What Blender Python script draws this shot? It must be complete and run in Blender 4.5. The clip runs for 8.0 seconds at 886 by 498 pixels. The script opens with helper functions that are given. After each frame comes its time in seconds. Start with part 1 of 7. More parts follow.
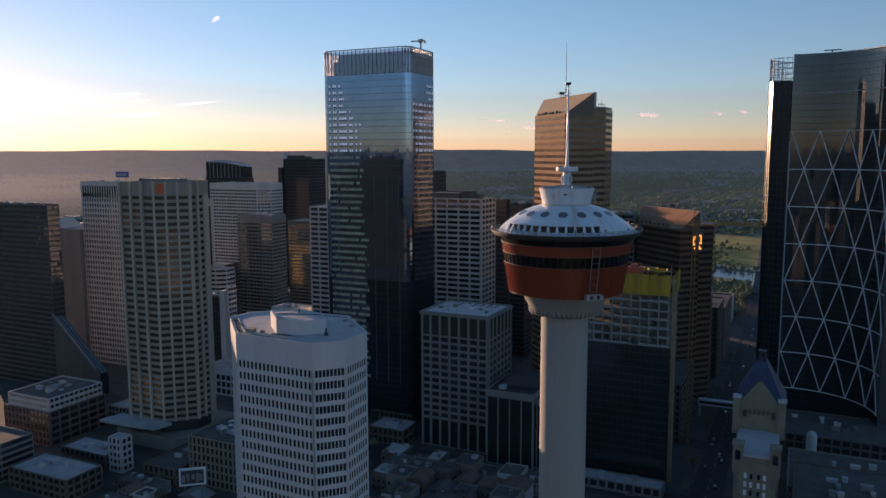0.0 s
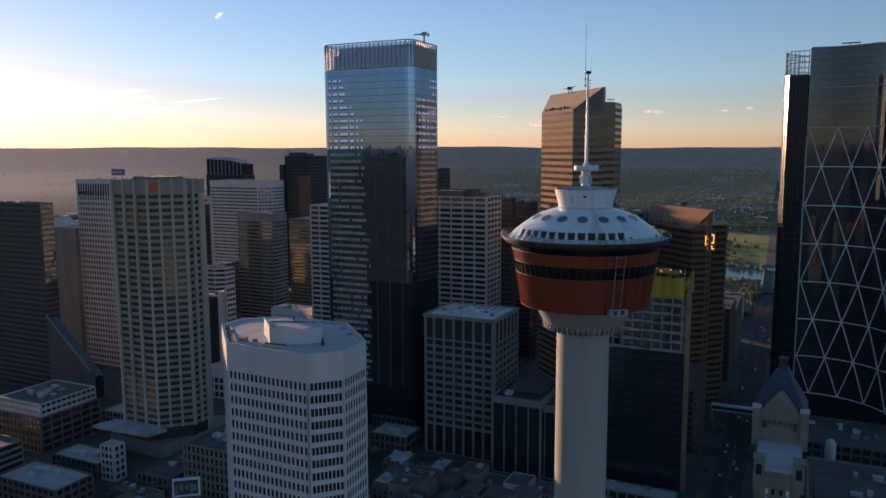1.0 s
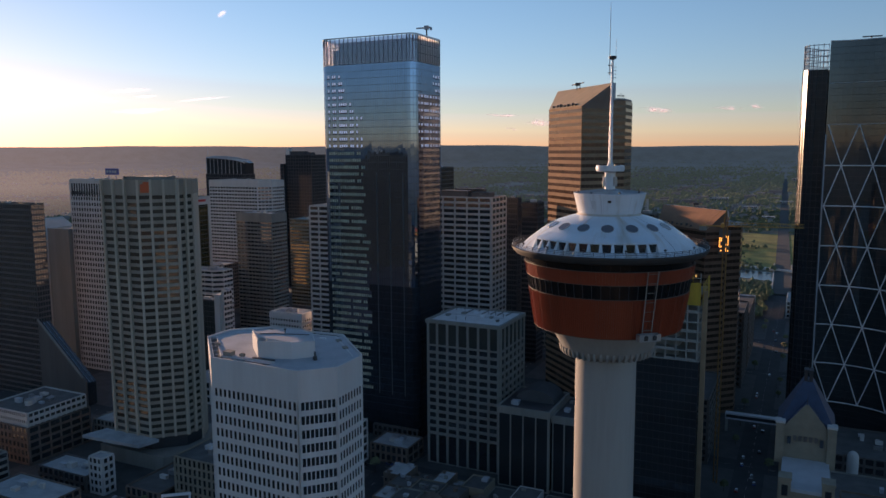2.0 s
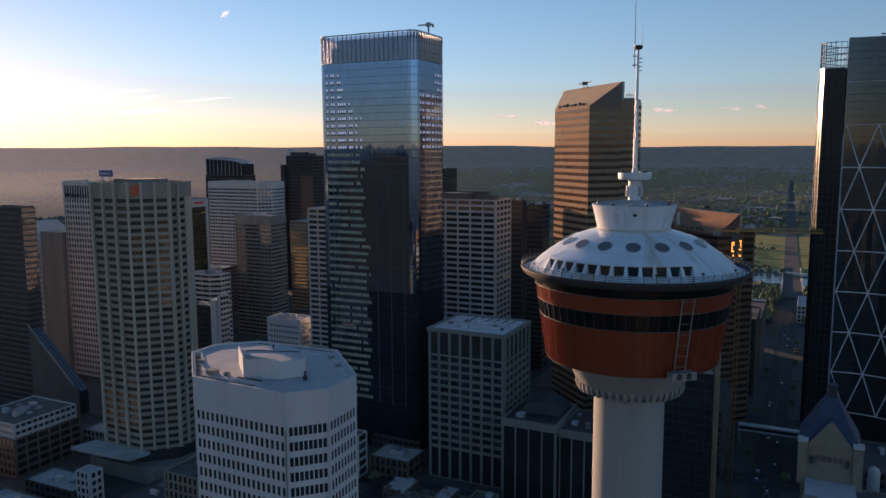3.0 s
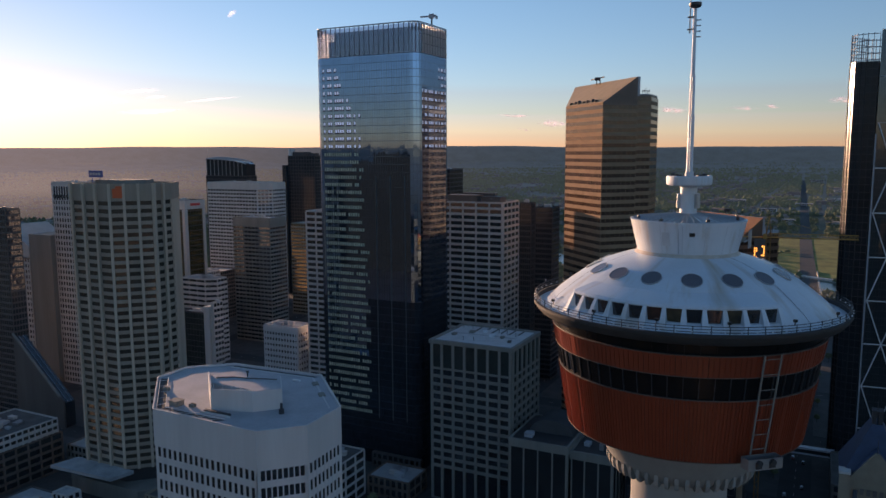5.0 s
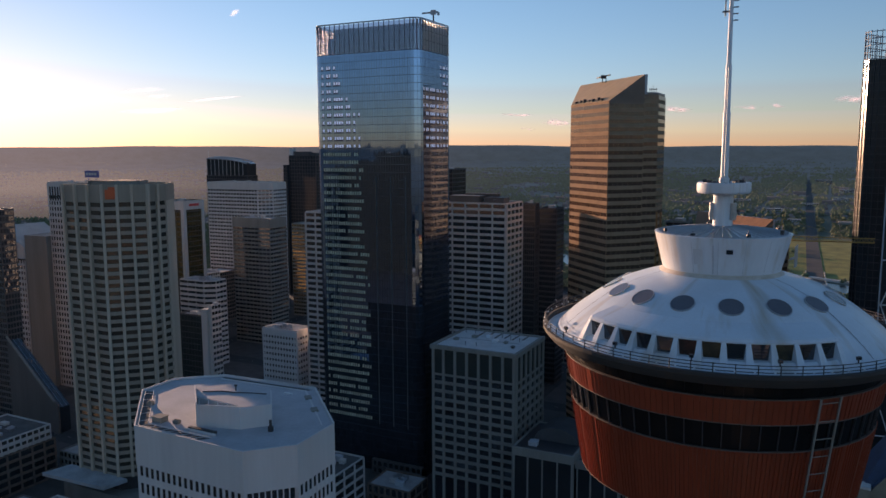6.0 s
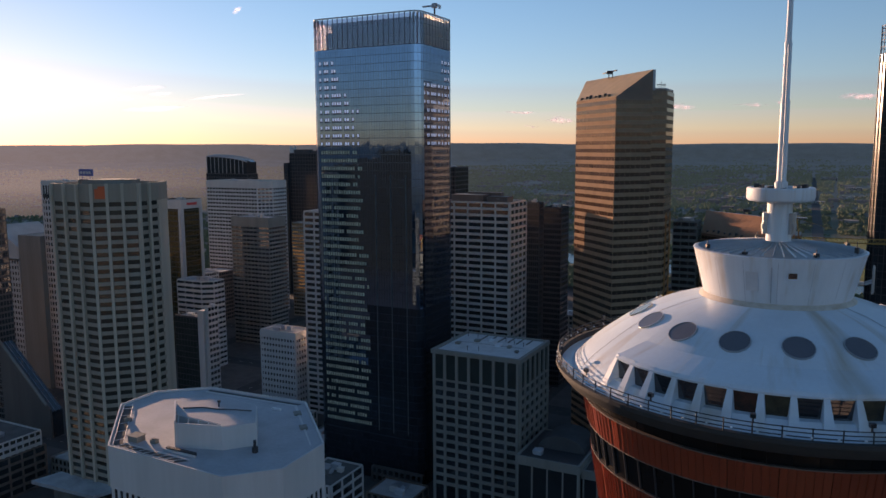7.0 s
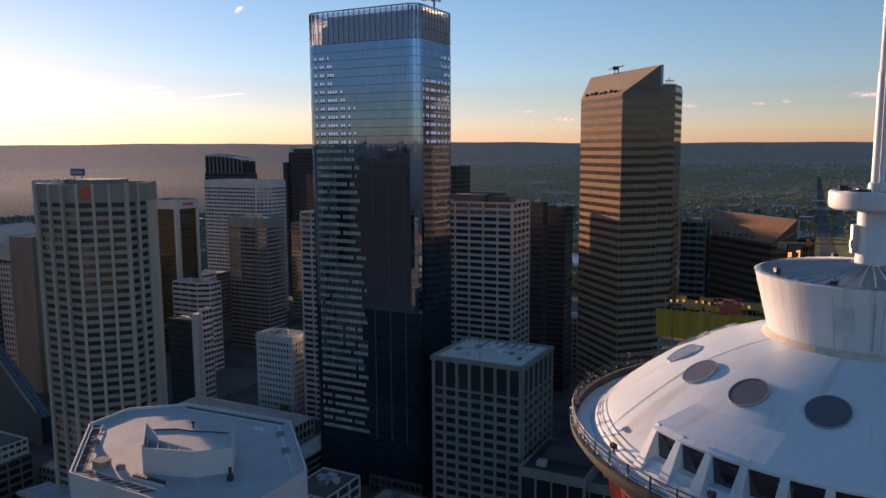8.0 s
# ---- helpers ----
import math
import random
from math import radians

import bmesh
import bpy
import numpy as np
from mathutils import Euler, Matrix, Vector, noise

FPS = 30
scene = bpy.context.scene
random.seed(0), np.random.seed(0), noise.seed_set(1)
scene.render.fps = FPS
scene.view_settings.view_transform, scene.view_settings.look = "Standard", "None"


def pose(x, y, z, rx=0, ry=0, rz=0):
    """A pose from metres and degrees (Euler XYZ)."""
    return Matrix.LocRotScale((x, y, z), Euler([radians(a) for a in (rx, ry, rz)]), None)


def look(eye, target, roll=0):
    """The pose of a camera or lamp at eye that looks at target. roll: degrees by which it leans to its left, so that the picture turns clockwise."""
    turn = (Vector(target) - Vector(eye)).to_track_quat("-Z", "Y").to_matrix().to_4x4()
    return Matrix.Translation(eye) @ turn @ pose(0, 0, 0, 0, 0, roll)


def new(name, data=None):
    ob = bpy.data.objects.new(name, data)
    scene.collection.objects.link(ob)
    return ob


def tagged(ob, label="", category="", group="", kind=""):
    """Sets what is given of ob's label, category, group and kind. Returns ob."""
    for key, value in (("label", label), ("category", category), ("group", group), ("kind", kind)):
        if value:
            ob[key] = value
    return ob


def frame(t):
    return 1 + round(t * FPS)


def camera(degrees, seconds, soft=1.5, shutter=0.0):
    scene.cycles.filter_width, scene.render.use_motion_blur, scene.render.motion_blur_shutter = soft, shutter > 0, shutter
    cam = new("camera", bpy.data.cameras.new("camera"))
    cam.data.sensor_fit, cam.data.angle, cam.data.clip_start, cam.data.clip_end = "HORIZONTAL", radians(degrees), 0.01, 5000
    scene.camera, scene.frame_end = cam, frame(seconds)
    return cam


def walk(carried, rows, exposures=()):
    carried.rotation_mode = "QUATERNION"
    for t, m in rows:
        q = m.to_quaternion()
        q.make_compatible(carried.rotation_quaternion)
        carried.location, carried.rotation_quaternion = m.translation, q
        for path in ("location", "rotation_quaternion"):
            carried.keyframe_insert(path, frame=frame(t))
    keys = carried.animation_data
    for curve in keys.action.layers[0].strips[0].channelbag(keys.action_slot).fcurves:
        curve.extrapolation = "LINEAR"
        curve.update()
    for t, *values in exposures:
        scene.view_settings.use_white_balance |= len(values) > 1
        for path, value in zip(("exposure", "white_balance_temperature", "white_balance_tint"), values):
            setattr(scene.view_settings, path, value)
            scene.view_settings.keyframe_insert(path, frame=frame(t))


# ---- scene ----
cam = camera(60.3, 8.0)
METRES, EYE, TILT, LEAN, TURN = 120.0, 181.0, -0.4, -0.25, 25.0
ROWS = [
    (0.0, 0.0, 0.0, 0.0, -0.05, -6.6, 0.43),
    (0.5, -0.001, 0.0632, 0.0006, 0.09, -6.71, 0.45),
    (1.0, -0.0014, 0.1392, 0.0018, 0.23, -6.83, 0.46),
    (1.5, -0.0007, 0.2209, -0.0004, 0.38, -6.91, 0.49),
    (3.0, 0.0065, 0.4434, 0.0081, 0.8, -6.89, 0.52),
    (3.5, 0.0103, 0.5078, 0.0082, 0.95, -6.89, 0.52),
    (4.0, 0.0136, 0.5676, 0.0053, 1.09, -6.87, 0.52),
    (4.5, 0.0182, 0.6257, 0.0046, 1.24, -6.86, 0.5),
    (6.0, 0.0257, 0.7678, 0.0085, 1.62, -6.91, 0.49),
    (6.5, 0.0279, 0.8202, 0.0093, 1.74, -6.99, 0.5),
    (7.0, 0.0305, 0.8766, 0.0092, 1.86, -7.07, 0.52),
    (7.5, 0.035, 0.9358, 0.008, 1.97, -7.09, 0.54),
    (8.0, 0.0394, 0.9984, 0.0059, 2.08, -7.12, 0.59),
]
walk(cam, [(t, pose(0, 0, EYE, TILT, LEAN, TURN) @ pose(METRES * x, METRES * y, METRES * z, 90 + pitch, roll, yaw)) for t, x, y, z, yaw, pitch, roll in ROWS],
     exposures=[(0.0, 0.95, 6720, 47), (8.0, 0.95, 6720, 47)])

# ---- world and sun ----
SUN_AZ, SUN_EL = 60.8, 4.5          # degrees west of north, degrees above the horizon
world = bpy.data.worlds.new("world")
scene.world = world
world.use_nodes = True
wn, wl = world.node_tree.nodes, world.node_tree.links
sky = wn.new("ShaderNodeTexSky")
sky.sky_type, sky.sun_disc = "NISHITA", False
sky.sun_elevation, sky.sun_rotation = radians(SUN_EL), radians(-SUN_AZ)
sky.altitude, sky.air_density, sky.dust_density, sky.ozone_density = 1000, 1.0, 0.2, 3.0
background = wn["Background"]
background.inputs["Strength"].default_value = 0.105
evening = wn.new("ShaderNodeHueSaturation")
evening.inputs["Hue"].default_value = 0.474
wl.new(sky.outputs["Color"], evening.inputs["Color"])
wl.new(evening.outputs["Color"], background.inputs["Color"])
sun_data = bpy.data.lights.new("sun", "SUN")
sun_data.energy, sun_data.angle, sun_data.color = 3.6, radians(0.6), (1.0, 0.75, 0.40)
sun = new("sun", sun_data)
sun_way = Vector((-math.sin(radians(SUN_AZ)) * math.cos(radians(SUN_EL)), math.cos(radians(SUN_AZ)) * math.cos(radians(SUN_EL)), math.sin(radians(SUN_EL))))
sun.matrix_world = look((0, 0, 400), Vector((0, 0, 400)) - sun_way)


# ---- materials ----
def material(name, color, rough=0.7, metal=0.0, vary=0.15, size=4.0, grain=0.0, each=0.0, ior=1.5, second=None, streak=False, bump_size=0.4):
    """A surface with blotches of the given size, fine grain relief, and a change of tone from piece to piece."""
    m = bpy.data.materials.new(name)
    m.use_nodes = True
    n, l = m.node_tree.nodes, m.node_tree.links
    b = n["Principled BSDF"]
    geo = n.new("ShaderNodeNewGeometry")
    at = geo.outputs["Position"]
    if streak:
        mapping = n.new("ShaderNodeMapping")
        mapping.inputs["Scale"].default_value = (1, 1, 0.08)
        l.new(at, mapping.inputs["Vector"])
        at = mapping.outputs["Vector"]
    big, small = n.new("ShaderNodeTexNoise"), n.new("ShaderNodeTexNoise")
    big.inputs["Scale"].default_value, big.inputs["Detail"].default_value = 1 / size, 4
    small.inputs["Scale"].default_value, small.inputs["Detail"].default_value = 9 / size, 3
    l.new(at, big.inputs["Vector"]), l.new(at, small.inputs["Vector"])
    mix = n.new("ShaderNodeMix")
    mix.data_type = "RGBA"
    other = second or [c * (1 - 2 * vary) for c in color]
    mix.inputs["A"].default_value, mix.inputs["B"].default_value = (*color, 1), (*other, 1)
    ramp = n.new("ShaderNodeMapRange")
    ramp.inputs["From Min"].default_value, ramp.inputs["From Max"].default_value = 0.35, 0.68
    add = n.new("ShaderNodeMath")
    add.operation = "MULTIPLY_ADD"
    add.inputs[1].default_value, add.inputs[2].default_value = 0.3, 0.0
    l.new(small.outputs["Fac"], add.inputs[0])
    total = n.new("ShaderNodeMath")
    total.operation = "MULTIPLY_ADD"
    total.inputs[1].default_value = 0.7
    l.new(big.outputs["Fac"], total.inputs[0]), l.new(add.outputs[0], total.inputs[2])
    l.new(total.outputs[0], ramp.inputs["Value"]), l.new(ramp.outputs["Result"], mix.inputs["Factor"])
    out = mix.outputs["Result"]
    if each:
        info, hue = n.new("ShaderNodeObjectInfo"), n.new("ShaderNodeHueSaturation")
        both, span = n.new("ShaderNodeMath"), n.new("ShaderNodeMapRange")
        both.operation = "ADD"
        l.new(info.outputs["Random"], both.inputs[0]), l.new(geo.outputs["Random Per Island"], both.inputs[1])
        span.inputs["From Max"].default_value = 2
        span.inputs["To Min"].default_value, span.inputs["To Max"].default_value = 1 - each, 1 + each
        l.new(both.outputs[0], span.inputs["Value"]), l.new(span.outputs["Result"], hue.inputs["Value"]), l.new(out, hue.inputs["Color"])
        out = hue.outputs["Color"]
    l.new(out, b.inputs["Base Color"])
    b.inputs["Roughness"].default_value, b.inputs["Metallic"].default_value, b.inputs["IOR"].default_value = rough, metal, ior
    if grain:
        fine, bump = n.new("ShaderNodeTexNoise"), n.new("ShaderNodeBump")
        fine.inputs["Scale"].default_value = 1 / bump_size
        l.new(geo.outputs["Position"], fine.inputs["Vector"]), l.new(fine.outputs["Fac"], bump.inputs["Height"])
        bump.inputs["Strength"].default_value, bump.inputs["Distance"].default_value = grain, 0.1
        l.new(bump.outputs["Normal"], b.inputs["Normal"])
    return m


def lamp_material(name, color, power):
    m = bpy.data.materials.new(name)
    m.use_nodes = True
    b = m.node_tree.nodes["Principled BSDF"]
    b.inputs["Base Color"].default_value = (*color, 1)
    b.inputs["Emission Color"].default_value, b.inputs["Emission Strength"].default_value = (*color, 1), power
    return m


WHITE = material("white_paint", (0.76, 0.79, 0.82), 0.45, vary=0.07, size=3, grain=0.05, streak=True)
DOME = material("dome_membrane", (0.652, 0.733, 0.794), 0.33, vary=0.06, size=2.5, grain=0.04, each=0.02)


def add_run_stains(m, x, y, tint, broad=0.0):
    """Brownish rain streaks that run down from an upright axis at x, y."""
    n, l = m.node_tree.nodes, m.node_tree.links
    b = n["Principled BSDF"]
    before = b.inputs["Base Color"].links[0].from_socket
    geo, parts, turn = n.new("ShaderNodeNewGeometry"), n.new("ShaderNodeSeparateXYZ"), n.new("ShaderNodeMath")
    dx, dy, joined = n.new("ShaderNodeMath"), n.new("ShaderNodeMath"), n.new("ShaderNodeCombineXYZ")
    tex, ramp, mix = n.new("ShaderNodeTexNoise"), n.new("ShaderNodeMapRange"), n.new("ShaderNodeMix")
    l.new(geo.outputs["Position"], parts.inputs[0])
    for node, value, name in ((dx, x, "X"), (dy, y, "Y")):
        node.operation, node.inputs[1].default_value = "SUBTRACT", value
        l.new(parts.outputs[name], node.inputs[0])
    turn.operation = "ARCTAN2"
    l.new(dx.outputs[0], turn.inputs[0]), l.new(dy.outputs[0], turn.inputs[1])
    thin = n.new("ShaderNodeMath")
    thin.operation, thin.inputs[1].default_value = "MULTIPLY", 0.035
    l.new(parts.outputs["Z"], thin.inputs[0])
    l.new(turn.outputs[0], joined.inputs["X"]), l.new(thin.outputs[0], joined.inputs["Y"])
    tex.inputs["Scale"].default_value, tex.inputs["Detail"].default_value = 7.0, 6
    l.new(joined.outputs[0], tex.inputs["Vector"]), l.new(tex.outputs["Fac"], ramp.inputs["Value"])
    ramp.inputs["From Min"].default_value, ramp.inputs["From Max"].default_value, ramp.inputs["To Max"].default_value = 0.54, 0.74, 0.8
    # one broad old streak down the southern side
    off, far, spread, both = n.new("ShaderNodeMath"), n.new("ShaderNodeMath"), n.new("ShaderNodeMapRange"), n.new("ShaderNodeMath")
    off.operation, off.inputs[1].default_value, far.operation = "SUBTRACT", 2.69, "ABSOLUTE"
    l.new(turn.outputs[0], off.inputs[0]), l.new(off.outputs[0], far.inputs[0]), l.new(far.outputs[0], spread.inputs["Value"])
    spread.inputs["From Min"].default_value, spread.inputs["From Max"].default_value = 0.075, 0.01
    spread.inputs["To Max"].default_value = broad
    both.operation, both.use_clamp = "ADD", True
    l.new(spread.outputs["Result"], both.inputs[0]), l.new(ramp.outputs["Result"], both.inputs[1])
    mix.data_type = "RGBA"
    mix.inputs["B"].default_value = (*tint, 1)
    l.new(before, mix.inputs["A"]), l.new(both.outputs[0], mix.inputs["Factor"])
    l.new(mix.outputs["Result"], b.inputs["Base Color"])


add_run_stains(DOME, -44.3, 156.9, (0.45, 0.38, 0.30), 0.55)
add_run_stains(WHITE, -44.3, 156.9, (0.55, 0.50, 0.44))
RED = material("red_metal_panel", (0.30, 0.052, 0.022), 0.35, vary=0.12, size=2, each=0.10, streak=True, grain=0.03)
CONC = material("concrete", (0.34, 0.32, 0.29), 0.85, vary=0.15, size=6, grain=0.15, streak=True)
CONC_PALE = material("pale_precast_concrete", (0.56, 0.53, 0.50), 0.8, vary=0.10, size=7, grain=0.1, each=0.05, streak=True)
CONC_WARM = material("warm_ribbed_concrete", (0.60, 0.48, 0.37), 0.85, vary=0.12, size=7, grain=0.1, each=0.06, streak=True)
SHAFT = material("grey_slip_formed_concrete", (0.32, 0.315, 0.295), 0.85, vary=0.12, size=6, grain=0.1, each=0.05, streak=True)
BRONZE_PANE = material("bronze_window_glass", (0.07, 0.055, 0.042), 0.06, vary=0.2, size=10, each=0.5, ior=1.7, grain=0.02, bump_size=3)
CONC_TAN = material("tan_concrete_spandrel", (0.40, 0.32, 0.25), 0.85, vary=0.12, size=7, grain=0.1, each=0.08, streak=True)
CONC_GREY = material("grey_precast_concrete", (0.27, 0.255, 0.225), 0.85, vary=0.13, size=7, grain=0.1, each=0.06, streak=True)
CONC_DARK = material("dark_brown_cladding", (0.13, 0.11, 0.10), 0.6, vary=0.15, size=6, each=0.08, streak=True)
SOFFIT = material("dark_soffit", (0.05, 0.047, 0.045), 0.8, vary=0.15, size=2)
GRANITE = material("tan_granite", (0.41, 0.27, 0.175), 0.9, vary=0.12, size=5, each=0.05, ior=1.15)
BROWN_GLASS = material("bronze_glass", (0.10, 0.058, 0.042), 0.07, metal=0.2, vary=0.2, size=14, each=0.25, grain=0.02, bump_size=3)
# near-black tone stands in for shade on the southern towers
SHADED_CLADDING = material("shaded_dark_cladding", (0.030, 0.036, 0.040), 0.95, vary=0.1, size=8, ior=1.15)
CHARCOAL = material("charcoal_cladding", (0.095, 0.095, 0.098), 0.9, vary=0.12, size=8, ior=1.2)
DRUM_GLASS = material("tinted_drum_glass", (0.012, 0.012, 0.013), 0.2, vary=0.2, size=3, each=0.2, ior=1.3)
GLASS = material("dark_window_glass", (0.03, 0.035, 0.042), 0.06, vary=0.2, size=10, each=0.5, ior=1.95, grain=0.015, bump_size=2.5)
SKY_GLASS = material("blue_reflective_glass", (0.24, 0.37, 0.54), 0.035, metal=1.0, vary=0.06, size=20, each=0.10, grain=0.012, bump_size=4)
CROWN_GLASS = material("violet_grey_screen_glass", (0.27, 0.19, 0.27), 0.25, metal=0.4, vary=0.08, size=8, each=0.06)
SKY_BAND = material("blue_grey_spandrel_panel", (0.15, 0.22, 0.31), 0.2, metal=0.85, vary=0.06, size=20, each=0.05)
BLACK_GLASS = material("black_reflective_glass", (0.10, 0.11, 0.12), 0.05, metal=0.7, vary=0.12, size=20, each=0.2, grain=0.015, bump_size=3)
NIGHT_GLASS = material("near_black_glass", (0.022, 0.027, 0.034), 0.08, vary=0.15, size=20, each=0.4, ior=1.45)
GOLD_GLASS = material("gold_tinted_glass", (0.30, 0.21, 0.09), 0.08, metal=0.75, vary=0.15, size=12, each=0.2, grain=0.02, bump_size=3)
GREEN_GLASS = material("green_grey_glass", (0.07, 0.085, 0.08), 0.07, metal=0.4, vary=0.15, size=12, each=0.2, grain=0.02, bump_size=3)
STEEL = material("galvanised_steel", (0.45, 0.46, 0.47), 0.4, metal=0.8, vary=0.1, size=1)
DARK_STEEL = material("dark_painted_steel", (0.05, 0.05, 0.055), 0.5, vary=0.2, size=1)
PALE_STEEL = material("pale_painted_steel", (0.44, 0.46, 0.49), 0.4, vary=0.08, size=4)
ROOF = material("pale_roof_membrane", (0.44, 0.44, 0.44), 0.85, vary=0.18, size=7, grain=0.1, each=0.08)
GRAVEL = material("dark_roof_gravel", (0.12, 0.115, 0.11), 0.95, vary=0.2, size=6, grain=0.2, each=0.15)
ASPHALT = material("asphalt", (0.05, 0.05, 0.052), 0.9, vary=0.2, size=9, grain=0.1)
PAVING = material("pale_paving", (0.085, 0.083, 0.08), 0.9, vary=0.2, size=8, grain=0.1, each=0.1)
PAINT_LINE = material("road_paint", (0.6, 0.6, 0.56), 0.7, vary=0.2, size=2)
BRICK = material("brown_brick", (0.20, 0.14, 0.11), 0.9, vary=0.2, size=5, grain=0.2, each=0.12)
SANDSTONE = material("buff_sandstone", (0.28, 0.23, 0.17), 0.85, vary=0.12, size=4, grain=0.15)
BLUE_ROOF = material("blue_slate_roof", (0.030, 0.060, 0.120), 0.5, vary=0.2, size=3, each=0.1)
NETTING = material("yellow_safety_netting", (0.55, 0.32, 0.035), 0.8, vary=0.2, size=3, each=0.12, streak=True)
CRANE_RUST = material("rusty_orange_steel", (0.33, 0.15, 0.04), 0.7, vary=0.2, size=2)
CRANE = material("crane_yellow", (0.48, 0.25, 0.05), 0.5, vary=0.15, size=2)
ORANGE = material("orange_sign", (0.75, 0.12, 0.03), 0.5, vary=0.05)
SIGN_BLUE = material("violet_blue_sign", (0.10, 0.115, 0.30), 0.5, vary=0.05)
SIGN_RED = material("red_sign", (0.65, 0.05, 0.04), 0.5, vary=0.05)
LIT = lamp_material("lit_window", (1.0, 0.42, 0.06), 1.1)
GRASS = material("park_grass", (0.34, 0.31, 0.07), 0.95, vary=0.3, size=30, grain=0.2)
LAND = material("town_land", (0.17, 0.17, 0.12), 0.95, vary=0.35, size=60, second=(0.11, 0.12, 0.075), grain=0.1)
LEAF = material("tree_leaves", (0.105, 0.13, 0.06), 0.9, vary=0.3, size=60, each=0.45, second=(0.135, 0.15, 0.085))
BARK = material("bark", (0.10, 0.075, 0.055), 0.95, vary=0.2, size=1)
WATER = material("river_water", (0.05, 0.06, 0.06), 0.25, vary=0.1, size=20, grain=0.2, bump_size=3)
TYRE = material("black_rubber", (0.02, 0.02, 0.02), 0.9, vary=0.1, size=1)
CAR_PAINTS = [material("car_paint_" + k, c, 0.25, metal=0.2, vary=0.04) for k, c in
              (("white", (0.42, 0.42, 0.42)), ("black", (0.02, 0.02, 0.02)), ("grey", (0.2, 0.21, 0.22)), ("red", (0.35, 0.03, 0.02)), ("blue", (0.03, 0.07, 0.2)))]


# ---- mesh helpers ----
PLACE = {}


class Shape:
    """Collects faces for one mesh."""
    def __init__(self):
        self.v, self.f = [], []

    def quad(self, *p):
        k = len(self.v)
        self.v.extend(tuple(q) for q in p)
        self.f.append(tuple(range(k, k + len(p))))
        return self

    def box(self, x0, y0, z0, x1, y1, z1, m=None):
        k = len(self.v)
        c = [(x, y, z) for z in (z0, z1) for x, y in ((x0, y0), (x1, y0), (x1, y1), (x0, y1))]
        self.v.extend(tuple(m @ Vector(p)) for p in c) if m else self.v.extend(c)
        self.f.extend(tuple(k + i for i in q) for q in ((3, 2, 1, 0), (4, 5, 6, 7), (0, 1, 5, 4), (1, 2, 6, 5), (2, 3, 7, 6), (3, 0, 4, 7)))
        return self

    def tube(self, pts, r, n=5):
        """A continuous round bar along a line of points."""
        k, pts = len(self.v), [Vector(p) for p in pts]
        for i, p in enumerate(pts):
            d = (pts[min(i + 1, len(pts) - 1)] - pts[max(i - 1, 0)]).normalized()
            u = d.orthogonal() if abs(d.z) > 0.9 else d.cross(Vector((0, 0, 1)))
            u.normalize()
            w = d.cross(u)
            self.v.extend(tuple(p + (u * math.cos(6.2832 * q / n) + w * math.sin(6.2832 * q / n)) * r) for q in range(n))
        for i in range(len(pts) - 1):
            for q in range(n):
                e = (q + 1) % n
                self.f.append((k + i * n + q, k + i * n + e, k + (i + 1) * n + e, k + (i + 1) * n + q))
        self.f.extend((tuple(k + q for q in reversed(range(n))), tuple(k + (len(pts) - 1) * n + q for q in range(n))))
        return self

    def prism(self, poly, z0, z1):
        """An upright prism; z1 may be a list of heights, one for each corner."""
        k, n = len(self.v), len(poly)
        tops = z1 if isinstance(z1, (list, tuple)) else [z1] * n
        self.v.extend((x, y, z0) for x, y in poly)
        self.v.extend((x, y, t) for (x, y), t in zip(poly, tops))
        self.f.append(tuple(reversed(range(k, k + n)))), self.f.append(tuple(range(k + n, k + 2 * n)))
        self.f.extend((k + i, k + (i + 1) % n, k + n + (i + 1) % n, k + n + i) for i in range(n))
        return self

    def ring(self, outer, inner, z0, z1):
        """A wall between two closed outlines with the same number of corners."""
        k, n = len(self.v), len(outer)
        for poly, z in ((outer, z0), (outer, z1), (inner, z0), (inner, z1)):
            self.v.extend((x, y, z) for x, y in poly)
        for i in range(n):
            j = (i + 1) % n
            a, b, c, d = k, k + n, k + 2 * n, k + 3 * n
            self.f.extend(((a + i, a + j, b + j, b + i), (c + j, c + i, d + i, d + j), (b + i, b + j, d + j, d + i), (a + j, a + i, c + i, c + j)))
        return self

    def spin(self, profile, cx, cy, n=48, a0=0.0, a1=360.0):
        """Turns a profile of (radius, height) about an upright axis."""
        k, whole = len(self.v), abs(a1 - a0) > 359.9
        m = n if whole else n + 1
        for i in range(m):
            a = radians(a0 + (a1 - a0) * i / n)
            self.v.extend((cx + r * math.sin(a), cy - r * math.cos(a), z) for r, z in profile)
        p = len(profile)
        for i in range(n):
            j = (i + 1) % m
            self.f.extend((k + i * p + q, k + j * p + q, k + j * p + q + 1, k + i * p + q + 1) for q in range(p - 1))
        return self

    def rod(self, a, b, r, n=6, r2=None):
        a, b = Vector(a), Vector(b)
        w = (b - a).normalized()
        u = w.orthogonal().normalized()
        t, k, r2 = w.cross(u), len(self.v), r if r2 is None else r2
        for c, q in ((a, r), (b, r2)):
            self.v.extend(tuple(c + q * (math.cos(2 * math.pi * i / n) * u + math.sin(2 * math.pi * i / n) * t)) for i in range(n))
        self.f.extend((k + i, k + (i + 1) % n, k + n + (i + 1) % n, k + n + i) for i in range(n))
        self.f.append(tuple(reversed(range(k, k + n)))), self.f.append(tuple(range(k + n, k + 2 * n)))
        return self

